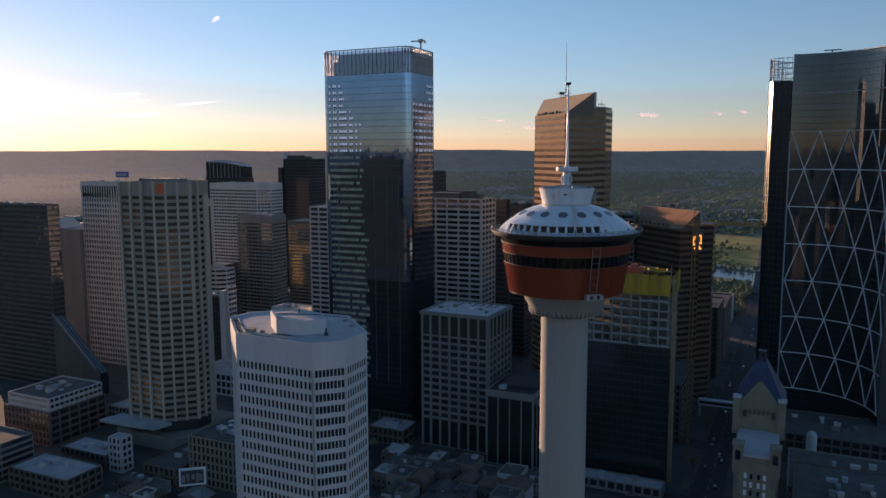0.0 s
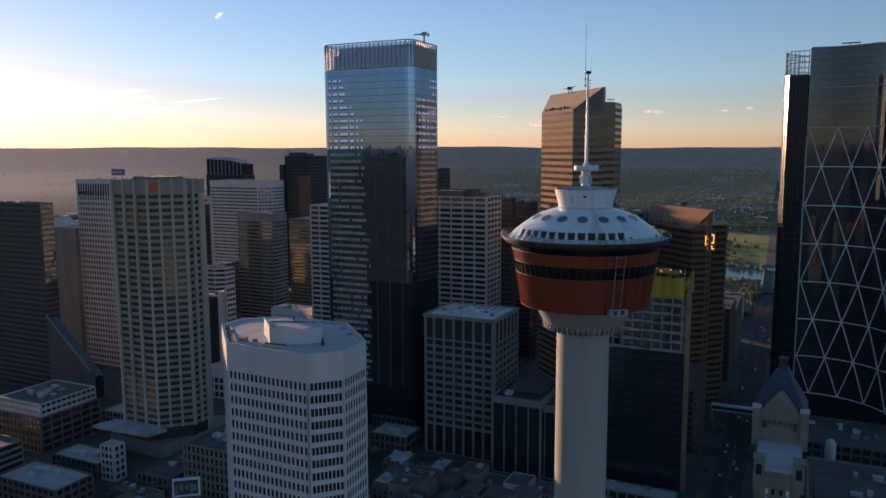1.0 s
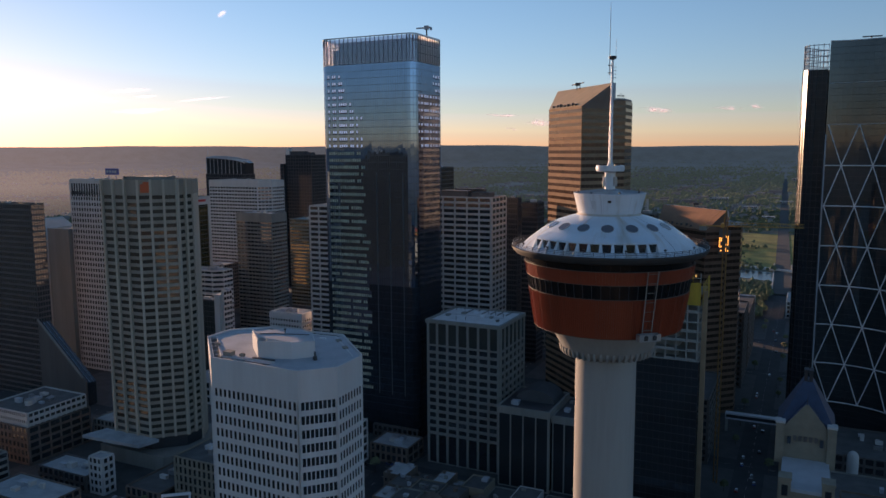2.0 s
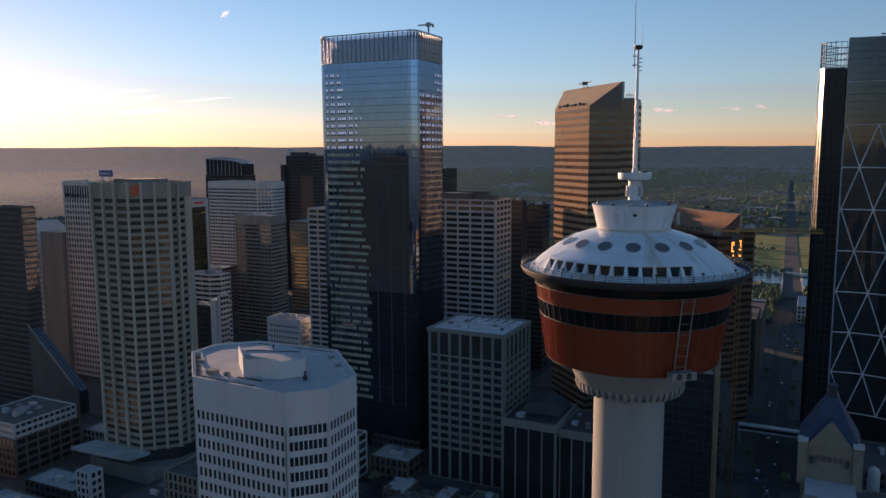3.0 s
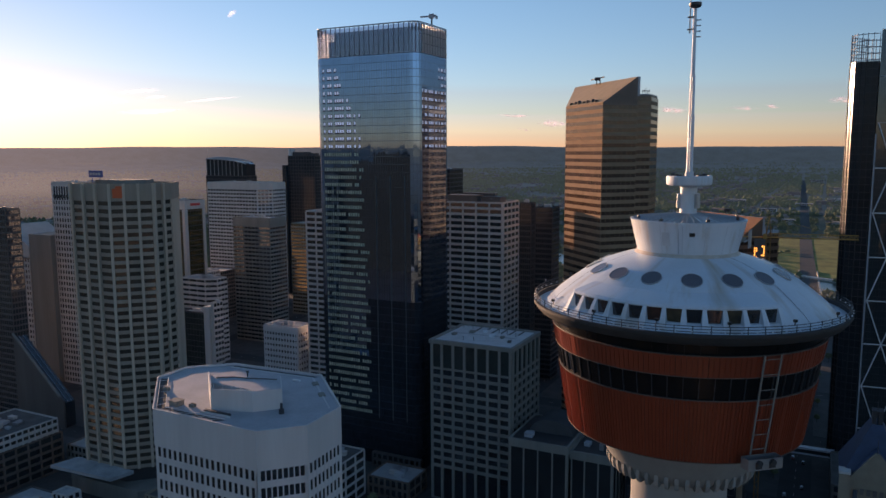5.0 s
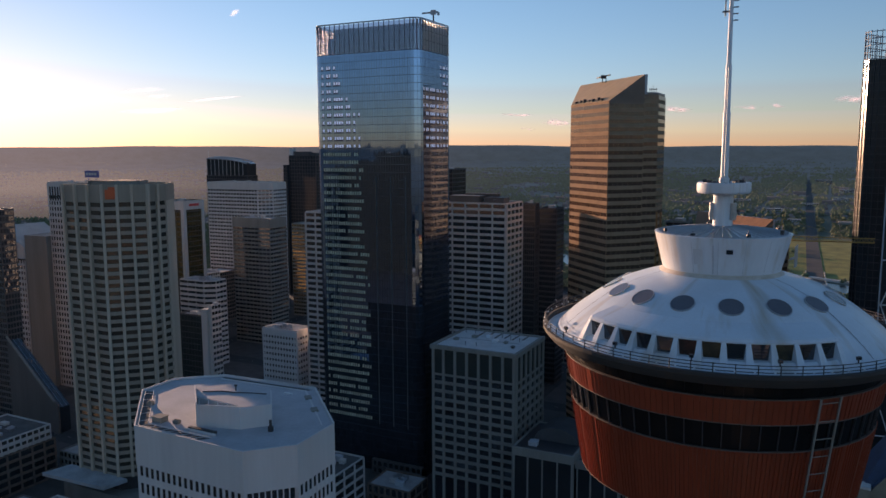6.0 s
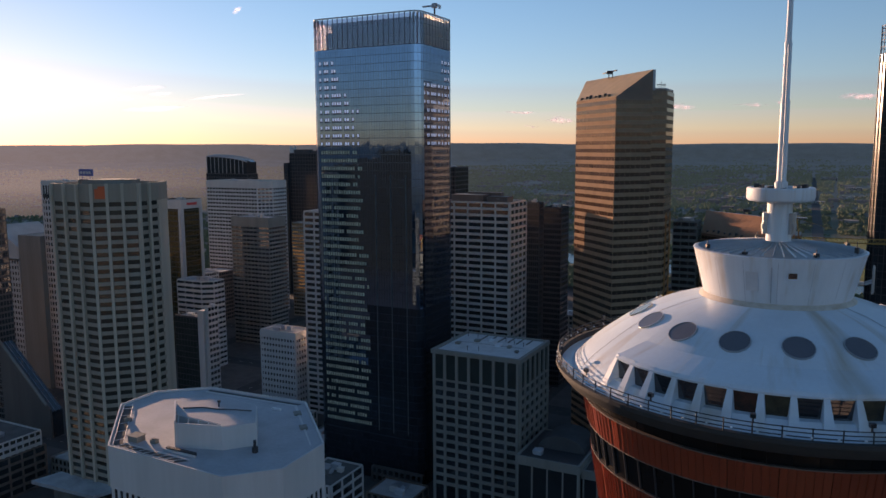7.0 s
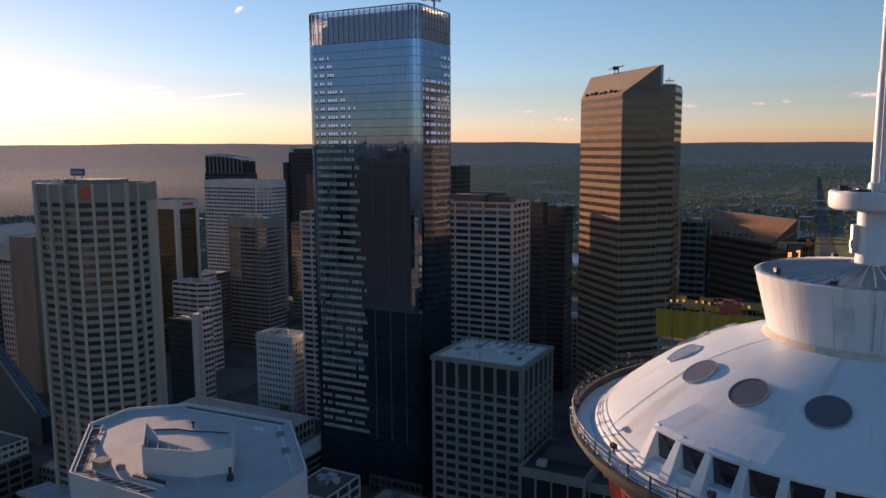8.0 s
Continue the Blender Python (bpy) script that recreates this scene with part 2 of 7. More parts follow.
    def mesh(self, name, mat, smooth=False):
        me = bpy.data.meshes.new(name)
        me.from_pydata(self.v, [], self.f)
        me.materials.append(mat)
        if smooth:
            me.shade_smooth()
            me.set_sharp_from_angle(angle=radians(32))
        me.update()
        return me


def thing(name, x, y, z, label, category, group="", kind=""):
    ob = new(name)
    ob.matrix_basis = pose(x, y, z)
    ob.empty_display_size = 1
    PLACE[ob.name] = ob.matrix_basis.copy()
    return tagged(ob, label, category, group, kind)


def piece(name, mesh, parent, m=None, label="", kind=""):
    """A mesh as an object of its own under a thing or part, at the world pose m."""
    ob = new(name, mesh)
    ob.parent = parent
    ob.matrix_parent_inverse = PLACE[parent.name].inverted()
    ob.matrix_basis = m or Matrix()
    PLACE[ob.name] = ob.matrix_basis.copy()
    return tagged(ob, label, kind=kind)


def part(name, shape, mat, parent, label="", smooth=False, kind=""):
    return piece(name, shape.mesh(name, mat, smooth), parent, None, label, kind)


def inset(poly, d):
    """The outline moved inwards by d; corners run anticlockwise."""
    out, n = [], len(poly)
    for i in range(n):
        p, c, q = Vector(poly[i - 1]), Vector(poly[i]), Vector(poly[(i + 1) % n])
        e, g = (c - p).normalized(), (q - c).normalized()
        a, b = Vector((-e.y, e.x)), Vector((-g.y, g.x))
        s = a + b
        s *= d / max(0.2, s.dot(a))
        out.append((c.x + s.x, c.y + s.y))
    return out


def rect(x0, y0, x1, y1):
    return [(x0, y0), (x1, y0), (x1, y1), (x0, y1)]


def face_pose(a, b, z):
    """x along the wall from a to b, y into the wall, z up."""
    ang = math.degrees(math.atan2(b[1] - a[1], b[0] - a[0]))
    return pose(a[0], a[1], z, 0, 0, ang), math.hypot(b[0] - a[0], b[1] - a[1])


def facade(parent, a, b, z0, z1, floors, bays, wall, glass, pier=0.8, band=1.4, proud=0.45, margin=0.0, panes=0, band_name="spandrel", pier_name="pier", pier_out=0.0, tilt=0.25, far=False, band_mat=None, last=1):
    """One face of a tower: upright piers, a spandrel at each floor, and recessed panes. panes: how many are parts of their own."""
    m, width = face_pose(a, b, z0)
    h, pitch = (z1 - z0) / floors, (width - 2 * margin) / bays
    if far:
        rest = Shape()
        for i in range(bays + 1):
            x = min(max(margin + i * pitch, pier / 2), width - pier / 2)
            rest.box(x - pier / 2, -proud - pier_out, 0, x + pier / 2, 0.3, z1 - z0, m)
        for j in range(floors):
            rest.box(0, -proud + 0.06, j * h, width, 0.25, j * h + band, m)
        part("facade_grid", rest, wall, parent, kind="stuff")
    if pier and not far:
        me = Shape().box(-pier / 2, -proud - pier_out, 0, pier / 2, 0.3, z1 - z0).mesh(pier_name, wall)
        for i in range(bays + last):
            x = margin + i * pitch if not last else min(max(margin + i * pitch, pier / 2), width - pier / 2)
            piece(pier_name, me, parent, m @ pose(x, 0, 0))
    if margin:
        me = Shape().box(0, -proud, 0, margin, 0.3, z1 - z0).mesh("corner_pier", wall)
        piece("corner_pier", me, parent, m), piece("corner_pier", me, parent, m @ pose(width - margin, 0, 0))
    if band and not far:
        me = Shape().box(0, -proud + 0.06, 0, width, 0.25, band).mesh(band_name, band_mat or wall)
        for j in range(floors):
            piece(band_name, me, parent, m @ pose(0, 0, j * h))
    g0, g1 = pier / 2 - 0.02, pitch - pier / 2 + 0.02
    me = Shape().box(g0, -0.08, 0, g1, 0.02, h - band).mesh("window_pane", glass)
    rest = Shape()
    made = 0
    for j in reversed(range(floors)):
        for i in range(bays):
            q = m @ pose(margin + i * pitch, 0, j * h + band, random.gauss(0, tilt), 0, random.gauss(0, tilt))
            if made < panes:
                piece("window_pane", me, parent, q)
                made += 1
            else:
                rest.box(g0, -0.08, 0, g1, 0.02, h - band, q)
    if rest.f:
        part("window_panes", rest, glass, parent, kind="stuff")
    return made


def squeeze(t, cx, f):
    """Narrows a finished thing about the plane x = cx."""
    for ob in t.children_recursive:
        if ob.matrix_basis.translation.length < 1e-6:
            for v in ob.data.vertices:
                v.co.x = cx + (v.co.x - cx) * f
        else:
            ob.matrix_basis.translation.x = cx + (ob.matrix_basis.translation.x - cx) * f


def flat_roof(parent, poly, z, wall, top=ROOF, rise=1.1, thick=0.5):
    part("roof", Shape().prism(inset(poly, 0.15), z - 0.6, z), top, parent, "flat roof membrane with stains")
    part("parapet", Shape().ring(poly, inset(poly, thick), z - 0.5, z + rise), wall, parent)


def roof_unit(parent, x0, y0, z0, x1, y1, z1, mat=STEEL):
    s = Shape().box(x0, y0, z0, x1, y1, z1).box(x0 - 0.15, y0 - 0.15, z1, x1 + 0.15, y1 + 0.15, z1 + 0.25)
    part("roof_unit", s, mat, parent)


def roof_clutter(parent, x0, y0, x1, y1, z, count, seed):
    rng = random.Random(seed)
    for _ in range(count):
        w, d, h = rng.uniform(1.5, 5), rng.uniform(1.5, 4), rng.uniform(1, 3)
        x, y = rng.uniform(x0, max(x0 + 0.1, x1 - w)), rng.uniform(y0, max(y0 + 0.1, y1 - d))
        roof_unit(parent, x, y, z, x + w, y + d, z + h, rng.choice((STEEL, CONC_PALE, PALE_STEEL)))


def tower_block(name, label, poly, z1, faces, wall, glass, z0=0.0, core=None, roof=ROOF, rise=1.1, top_band=0.0, units=4, kind_word="office tower", far=True, **keys):
    """A tower on the outline poly. faces: which sides carry a facade, as (index, bays, floors)."""
    cx, cy = sum(p[0] for p in poly) / len(poly), sum(p[1] for p in poly) / len(poly)
    t = thing(name, cx, cy, z0, label, kind_word)
    part("core", Shape().prism(inset(poly, 0.35), z0, z1 - 0.6), core or CONC_DARK, t)
    zt = z1 - top_band
    for i, bays, floors in faces:
        facade(t, poly[i], poly[(i + 1) % len(poly)], z0, zt, floors, bays, wall, glass, far=far, **keys)
    if top_band:
        part("top_band", Shape().ring([(x, y) for x, y in inset(poly, -keys.get("proud", 0.45))], inset(poly, 0.4), zt, z1), wall, t)
    plain = [i for i in range(len(poly)) if i not in [q[0] for q in faces]]
    s = Shape()
    for i in plain:
        m, width = face_pose(poly[i], poly[(i + 1) % len(poly)], z0)
        s.box(0, -0.2, 0, width, 0.3, zt - z0, m)
    if plain:
        part("wall", s, wall, t)
    flat_roof(t, poly, z1, wall, roof, rise)
    xs, ys = [p[0] for p in poly], [p[1] for p in poly]
    if units:
        qx, qy = (max(xs) - min(xs)) * 0.22, (max(ys) - min(ys)) * 0.22
        roof_clutter(t, min(xs) + qx, min(ys) + qy, max(xs) - qx, max(ys) - qy, z1, units, name + str(z1))
    return t


# ---- land ----
NEAR, FAR_SPAN, FADE = 1900.0, 2650.0, 3200.0


def far_spot(x, y):
    """Beyond NEAR the plain is a backdrop of shrinking scale that ends within 4.8 km: place, height and scale."""
    r = math.hypot(x, y)
    if r <= NEAR:
        return x, y, 0.0, 1.0
    q = NEAR + FAR_SPAN * (1 - math.exp((NEAR - r) / FADE))
    k = q / r
    swell = 5.0 * noise.noise((x / 1500, y / 1500, 0.3)) * min(1, (r - NEAR) / 1500)
    return x * k, y * k, 181.0 * (1 - k) + swell, k


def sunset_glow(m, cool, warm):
    """Air haze imitated by emission on the far backdrop, warmest towards the setting sun."""
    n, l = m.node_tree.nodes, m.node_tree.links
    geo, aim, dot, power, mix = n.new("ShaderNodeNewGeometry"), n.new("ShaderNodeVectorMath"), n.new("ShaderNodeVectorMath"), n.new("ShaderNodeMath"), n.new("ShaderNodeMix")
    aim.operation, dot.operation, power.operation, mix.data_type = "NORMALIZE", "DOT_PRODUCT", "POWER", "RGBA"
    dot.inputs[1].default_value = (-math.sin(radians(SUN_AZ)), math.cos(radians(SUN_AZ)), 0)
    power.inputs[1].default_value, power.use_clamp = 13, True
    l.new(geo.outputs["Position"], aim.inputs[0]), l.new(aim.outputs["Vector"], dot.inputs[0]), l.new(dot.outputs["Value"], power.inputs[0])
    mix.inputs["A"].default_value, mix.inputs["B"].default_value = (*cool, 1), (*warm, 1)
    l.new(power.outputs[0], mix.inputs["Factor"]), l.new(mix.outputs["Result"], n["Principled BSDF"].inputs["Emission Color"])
    # the glow grows with distance, as haze would
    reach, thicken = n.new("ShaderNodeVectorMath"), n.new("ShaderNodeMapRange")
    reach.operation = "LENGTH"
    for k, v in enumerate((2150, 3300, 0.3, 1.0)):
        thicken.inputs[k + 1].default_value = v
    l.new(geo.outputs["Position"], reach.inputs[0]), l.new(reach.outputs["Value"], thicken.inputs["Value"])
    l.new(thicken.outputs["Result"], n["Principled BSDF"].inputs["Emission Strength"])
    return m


# haze is put into these far surfaces as a glow
PRAIRIE = sunset_glow(material("prairie_with_haze_glow", (0.16, 0.175, 0.14), 0.95, vary=0.3, size=70, second=(0.105, 0.12, 0.085)), (0.011, 0.016, 0.018), (0.098, 0.082, 0.064))
FAR_LEAF = sunset_glow(material("far_leaves_with_haze_glow", (0.105, 0.13, 0.06), 0.9, vary=0.3, size=60, each=0.4, second=(0.135, 0.15, 0.085)), (0.008, 0.010, 0.009), (0.122, 0.101, 0.079))


def crest(side):
    return 203 + 12 * min(1, max(0, (side - 8) / 14)) + 3 * math.sin(side * 0.31) + 1.6 * math.sin(side * 0.93 + 1)


def build_land():
    """Flat town and plain, then a long low ridge at the horizon."""
    s, turns = Shape(), 240
    rings = [0, 250, 500, 800, 1100, 1400, 1700, 1900, 2150, 2450, 2800, 3200, 3700, 4300, 5000, 6000, 7500, 9500, 12500, 17000, 25000]
    for r in rings:
        for i in range(turns):
            a = 2 * math.pi * i / turns
            x, y, z, k = far_spot(r * math.cos(a), r * math.sin(a))
            s.v.append((x, y, z))
    for k in range(len(rings) - 1):
        for i in range(turns):
            j = (i + 1) % turns
            s.f.append((k * turns + i, (k + 1) * turns + i, (k + 1) * turns + j, k * turns + j))
    # beyond the near suburbs the plain is a far backdrop
    cut = rings.index(2450)
    ridge, start = Shape(), cut * turns
    ridge.v, ridge.f = s.v[start:], [tuple(q - start for q in f) for f in s.f if min(f) >= start]
    s.f = [f for f in s.f if min(f) < start]
    base = len(ridge.v)
    for r, f in ((4540, -0.1), (4580, 0.3), (4630, 0.66), (4670, 0.88), (4710, 1.0), (4850, 0.7)):
        for i in range(turns):
            a = 2 * math.pi * i / turns
            x, y = r * math.cos(a), r * math.sin(a)
            side = math.degrees(math.atan2(-x, max(y, 1.0))) if y > 0 else 60.0
            low = 146 + 5 * noise.noise((x / 300, y / 300, 1.0))
            ridge.v.append((x, y, low + (crest(side) - low) * f - 2))
    for k in range(5):
        for i in range(turns):
            j = (i + 1) % turns
            ridge.f.append(tuple(base + q for q in (k * turns + i, (k + 1) * turns + i, (k + 1) * turns + j, k * turns + j)))
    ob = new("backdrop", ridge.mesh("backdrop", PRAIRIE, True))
    tagged(ob, "prairie and ridge along the horizon with painted haze glow", "ridge", kind="structure")
    ob = new("ground", s.mesh("ground", LAND, True))
    tagged(ob, "wooded suburban plain with a low ridge at the horizon", "ground", kind="structure")


build_land()

# streets run north-south and east-west between paved blocks
STREETS_X = [-790, -660, -545, -430, -318, -222, -118, -37, 70, 180, 300]
STREETS_Y = [-260, -150, -40, 75, 178, 290, 398, 486, 590, 690, 800, 910, 1020]


def avenue(y):
    """The long avenue drifts slightly west as it leaves the town."""
    return -37 - 0.027 * max(0.0, y - 1060)


FAR_ROAD = material("worn_avenue_asphalt", (0.075, 0.073, 0.07), 0.9, vary=0.15, size=20)


def build_streets():
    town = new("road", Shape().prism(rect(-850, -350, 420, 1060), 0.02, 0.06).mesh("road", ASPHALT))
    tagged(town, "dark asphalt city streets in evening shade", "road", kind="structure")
    far, steps = Shape(), [1060, 1300, 1600, 1900, 2300, 2800, 3400, 4200, 5200]
    for y0, y1 in zip(steps, steps[1:]):
        q = []
        for y, w in ((y0, -11), (y0, 11), (y1, 11), (y1, -11)):
            px, py, z, k = far_spot(avenue(y) + w, y)
            q.append((px, py, z + 1.2))
        far.quad(*q)
    ob = new("road", far.mesh("road", FAR_ROAD))
    tagged(ob, "long straight avenue leading out of town", "road", kind="structure")
    blocks = Shape()
    for x0, x1 in zip(STREETS_X, STREETS_X[1:]):
        for y0, y1 in zip(STREETS_Y, STREETS_Y[1:]):
            blocks.prism(rect(x0 + 8, y0 + 8, x1 - 8, y1 - 8), 0.06, 0.21)
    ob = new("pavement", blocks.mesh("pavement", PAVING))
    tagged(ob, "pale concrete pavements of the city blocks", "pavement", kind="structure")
    lines = Shape()
    for x in STREETS_X:
        for k in range(120):
            y = -340 + k * 11.5
            lines.box(x - 0.08, y, 0.06, x + 0.08, y + 4, 0.068)
    for y in STREETS_Y:
        for k in range(100):
            x = -840 + k * 12.5
            lines.box(x, y - 0.08, 0.06, x + 4, y + 0.08, 0.068)
    ob = new("road_marking", lines.mesh("road_marking", PAINT_LINE))
    tagged(ob, "worn white dashes along the street centres", "road marking", kind="structure")


build_streets()

for side in (-12.5, 12.5):
    edge = new("kerb", Shape().prism([(avenue(y) + side + w, y) for y, w in ((1060, -0.6), (1060, 0.6), (1330, 0.6), (1330, -0.6))], 0.0, 2.4).mesh("kerb", CONC_PALE))
    tagged(edge, "pale concrete parapet along the avenue bridge", "parapet", kind="structure")
river = new("water", Shape().quad((-900, 1420, 0.5), (-420, 1260, 0.5), (-110, 1190, 0.5), (60, 1110, 0.5), (400, 1100, 0.5), (400, 1170, 0.5), (60, 1200, 0.5), (-110, 1270, 0.5), (-420, 1360, 0.5), (-900, 1520, 0.5)).mesh("water", WATER))
tagged(river, "calm river reflecting the pale evening sky", "water", kind="structure")
park = new("ground", Shape().prism([(-330, 1420), (-110, 1310), (60, 1225), (120, 1500), (60, 1790), (-260, 1820)], 0.1, 0.9).mesh("ground", GRASS))
tagged(park, "yellow-green park meadow beyond the river", "ground", kind="structure")
CONC_WHITE_BANK = material("white_river_wall", (0.70, 0.68, 0.64), 0.8, vary=0.1, size=9)
bank = new("kerb", Shape().prism([(-420, 1365), (-110, 1294), (60, 1205), (60, 1212), (-110, 1301), (-420, 1373)], 0.2, 3.6).mesh("kerb", CONC_WHITE_BANK))
tagged(bank, "pale sunlit river wall at the park's edge", "river wall", kind="structure")


def clump(s, x, y, z, r, rng):
    """A small uneven crown: an eight-sided lump with ragged points."""
    k = len(s.v)
    s.v.append((x, y, z + r * rng.uniform(1.1, 1.6)))
    for h, q in ((0.55, 0.75), (-0.1, 1.0)):
        for i in range(6):
            a = i * 1.047 + rng.uniform(-0.3, 0.3)
            w = r * q * rng.uniform(0.7, 1.25)
            s.v.append((x + w * math.cos(a), y + w * math.sin(a), z + r * (h + rng.uniform(-0.2, 0.2))))
    for i in range(6):
        j = (i + 1) % 6
        s.f.extend(((k, k + 1 + i, k + 1 + j), (k + 1 + i, k + 7 + i, k + 7 + j, k + 1 + j)))


HOUSE = material("house_walls", (0.40, 0.38, 0.35), 0.9, vary=0.2, size=40, each=0.5)


def on_street(x, y):
    """Suburban streets that leave gaps between the trees."""
    return (x + 37) % 190 < 16 or (y + 0.12 * x) % 260 < 18


def build_woods():
    rng, s, far, roofs, walls, far_homes = random.Random(4), Shape(), Shape(), Shape(), Shape(), Shape()
    count = 0
    while count < 62000:
        a = radians(rng.uniform(-16, 66))
        r = 900 + 7600 * rng.random() ** 1.35
        x, y = -r * math.sin(a), r * math.cos(a)
        if y < 1230 - 0.25 * x and x > -900 and (y > 1060 - 0.42 * x or y < 1040 and x > -830):
            continue
        if abs(x - avenue(y)) < 13 or (r > 1500 and on_street(x, y)):
            continue
        density = noise.noise((x / 320, y / 320, 2.0)) * 0.9 + 0.25
        if -330 < x < 110 and 1230 < y < 1815:
            density -= 0.46
        if rng.random() > (0.2 + density) * (1.0 if r < 4200 else max(0.25, 1 - (r - 4200) / 3500)):
            continue
        px, py, z, k = far_spot(x, y)
        size = rng.uniform(3.0, 6.5) * (1.0 if r < 4000 else 1.5)
        if r < 2300:
            for _ in range(4):
                q = size * 0.55
                clump(s, px + rng.uniform(-q, q), py + rng.uniform(-q, q), z + 2.5 + rng.uniform(0, q), size * rng.uniform(0.35, 0.6), rng)
        else:
            clump(s if r < 2450 else far, px, py, z + 3 * k, size * k, rng)
        count += 1
    for _ in range(1500):
        x, y = rng.uniform(-125, 70), rng.uniform(905, 1130)
        if abs(x - avenue(y)) < 15 or -34 < x < 24 and 916 < y < 984 or y > 1150 - 0.4 * max(0, x):
            continue
        q = rng.uniform(2.2, 4.5)
        clump(s, x, y, 2.0 + q * 0.6, q, rng)
    for _ in range(7000):
        a, r = radians(rng.uniform(-16, 66)), rng.uniform(5500, 16000)
        x, y = -r * math.sin(a), r * math.cos(a)
        if noise.noise((x / 900, y / 900, 5.0)) + 0.15 < rng.random() * 0.5:
            continue
        px, py, z, k = far_spot(x, y)
        clump(far, px, py, z, rng.uniform(5, 11) * k, rng)
    ob = new("distant_trees", s.mesh("distant_trees", LEAF))
    tagged(ob, "dense dark green trees of the near suburbs", "trees", kind="stuff")
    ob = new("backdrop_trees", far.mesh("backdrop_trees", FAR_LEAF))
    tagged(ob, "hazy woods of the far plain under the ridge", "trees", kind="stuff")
    for _ in range(5200):
        a, r = radians(rng.uniform(-16, 66)), 1000 + 6000 * rng.random() ** 1.2
        x, y = -r * math.sin(a), r * math.cos(a)
        if (-340 < x < 130 and y < 1830) or (y < 1500 and x > -900) or abs(x - avenue(y)) < 22 or on_street(x, y):
            continue
        px, py, z, k = far_spot(x, y)
        w, d, h = rng.uniform(8, 14), rng.uniform(8, 12), rng.uniform(6, 9)
        large = rng.random() < 0.10
        if large:
            w, d, h = w * 3.5, d * 2.5, h * 1.5
        if r > 2450:
            far_homes.box(px, py, z - 3, px + w * k, py + d * k, z + h * k)
            continue
        if large:
            walls.box(px, py, z - 3, px + w * k, py + d * k, z + h * k)
            continue
        w, d, h, e = w * k, d * k, h * k, 3 * k
        walls.box(px, py, z - 3, px + w, py + d, z + h)
        roofs.quad((px - 0.3, py - 0.3, z + h), (px + w + 0.3, py - 0.3, z + h), (px + w + 0.3, py + d / 2, z + h + e), (px - 0.3, py + d / 2, z + h + e))
        roofs.quad((px - 0.3, py + d / 2, z + h + e), (px + w + 0.3, py + d / 2, z + h + e), (px + w + 0.3, py + d + 0.3, z + h), (px - 0.3, py + d + 0.3, z + h))
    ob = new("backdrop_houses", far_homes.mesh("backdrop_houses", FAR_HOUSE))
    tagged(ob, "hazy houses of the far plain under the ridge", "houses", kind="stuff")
    ob = new("distant_houses", walls.mesh("distant_houses", HOUSE))
    tagged(ob, "pale walls of far-off suburban houses", "houses", kind="stuff")
    ob = new("distant_house_roofs", roofs.mesh("distant_house_roofs", HOUSE_ROOF))
    tagged(ob, "grey pitched roofs of far-off suburban houses", "roofs", kind="stuff")


FAR_HOUSE = sunset_glow(material("far_walls_with_haze_glow", (0.20, 0.20, 0.19), 0.9, vary=0.2, size=40, each=0.5), (0.012, 0.015, 0.017), (0.112, 0.094, 0.073))
HOUSE_ROOF = material("house_shingles", (0.24, 0.22, 0.21), 0.9, vary=0.2, size=40, each=0.5)
build_woods()


# ---- the observation tower ----
AX, AY = -44.3, 156.9


def round_pose(angle, r, z):
    """On the tower's side: x runs round it, -y points outwards. Angle 0 faces south, 90 east."""
    return pose(AX, AY, 0, 0, 0, angle) @ pose(0, -r, z)


def bent_panel(r0, z0, r1, z1, step, gap, thick, n=2):
    """A slightly bent panel round the axis, seam gap included, built facing south with its origin on the axis."""
    s = Shape()
    half = step / 2 - gap
    for i in range(n):
        a0, a1 = radians(-half + 2 * half * i / n), radians(-half + 2 * half * (i + 1) / n)
        o = [(r * math.sin(a), -r * math.cos(a), z) for a in (a0, a1) for r, z in ((r0, z0), (r1, z1), (r1 - thick, z1), (r0 - thick, z0))]
        s.quad(o[0], o[4], o[5], o[1]), s.quad(o[1], o[5], o[6], o[2]), s.quad(o[3], o[7], o[4], o[0])
        if i == 0:
            s.quad(o[0], o[1], o[2], o[3])
        if i == n - 1:
            s.quad(o[4], o[7], o[6], o[5])
    return s


DOME_LINE = [(14.75, 164.75), (14.05, 165.6), (13.25, 166.4), (12.25, 167.2), (11.1, 168.05), (9.75, 168.95), (8.3, 169.65), (6.8, 170.2), (5.3, 170.6), (4.5, 170.8)]


DOOR_GREY = material("faded_door_paint", (0.66, 0.66, 0.67), 0.5, vary=0.08, size=1)
STAINED = material("stained_flashing", (0.66, 0.60, 0.53), 0.7, vary=0.25, size=0.8, second=(0.45, 0.37, 0.29))
SOFFIT_TRIM = material("pale_rust_trim", (0.17, 0.12, 0.10), 0.6, vary=0.15, size=1)


ROOM_RED = material("glass_over_red_room", (0.12, 0.045, 0.03), 0.1, vary=0.3, size=0.8, second=(0.03, 0.025, 0.025))
ROOM_TAN = material("glass_over_tan_room", (0.10, 0.075, 0.045), 0.1, vary=0.3, size=0.7, second=(0.03, 0.028, 0.024))


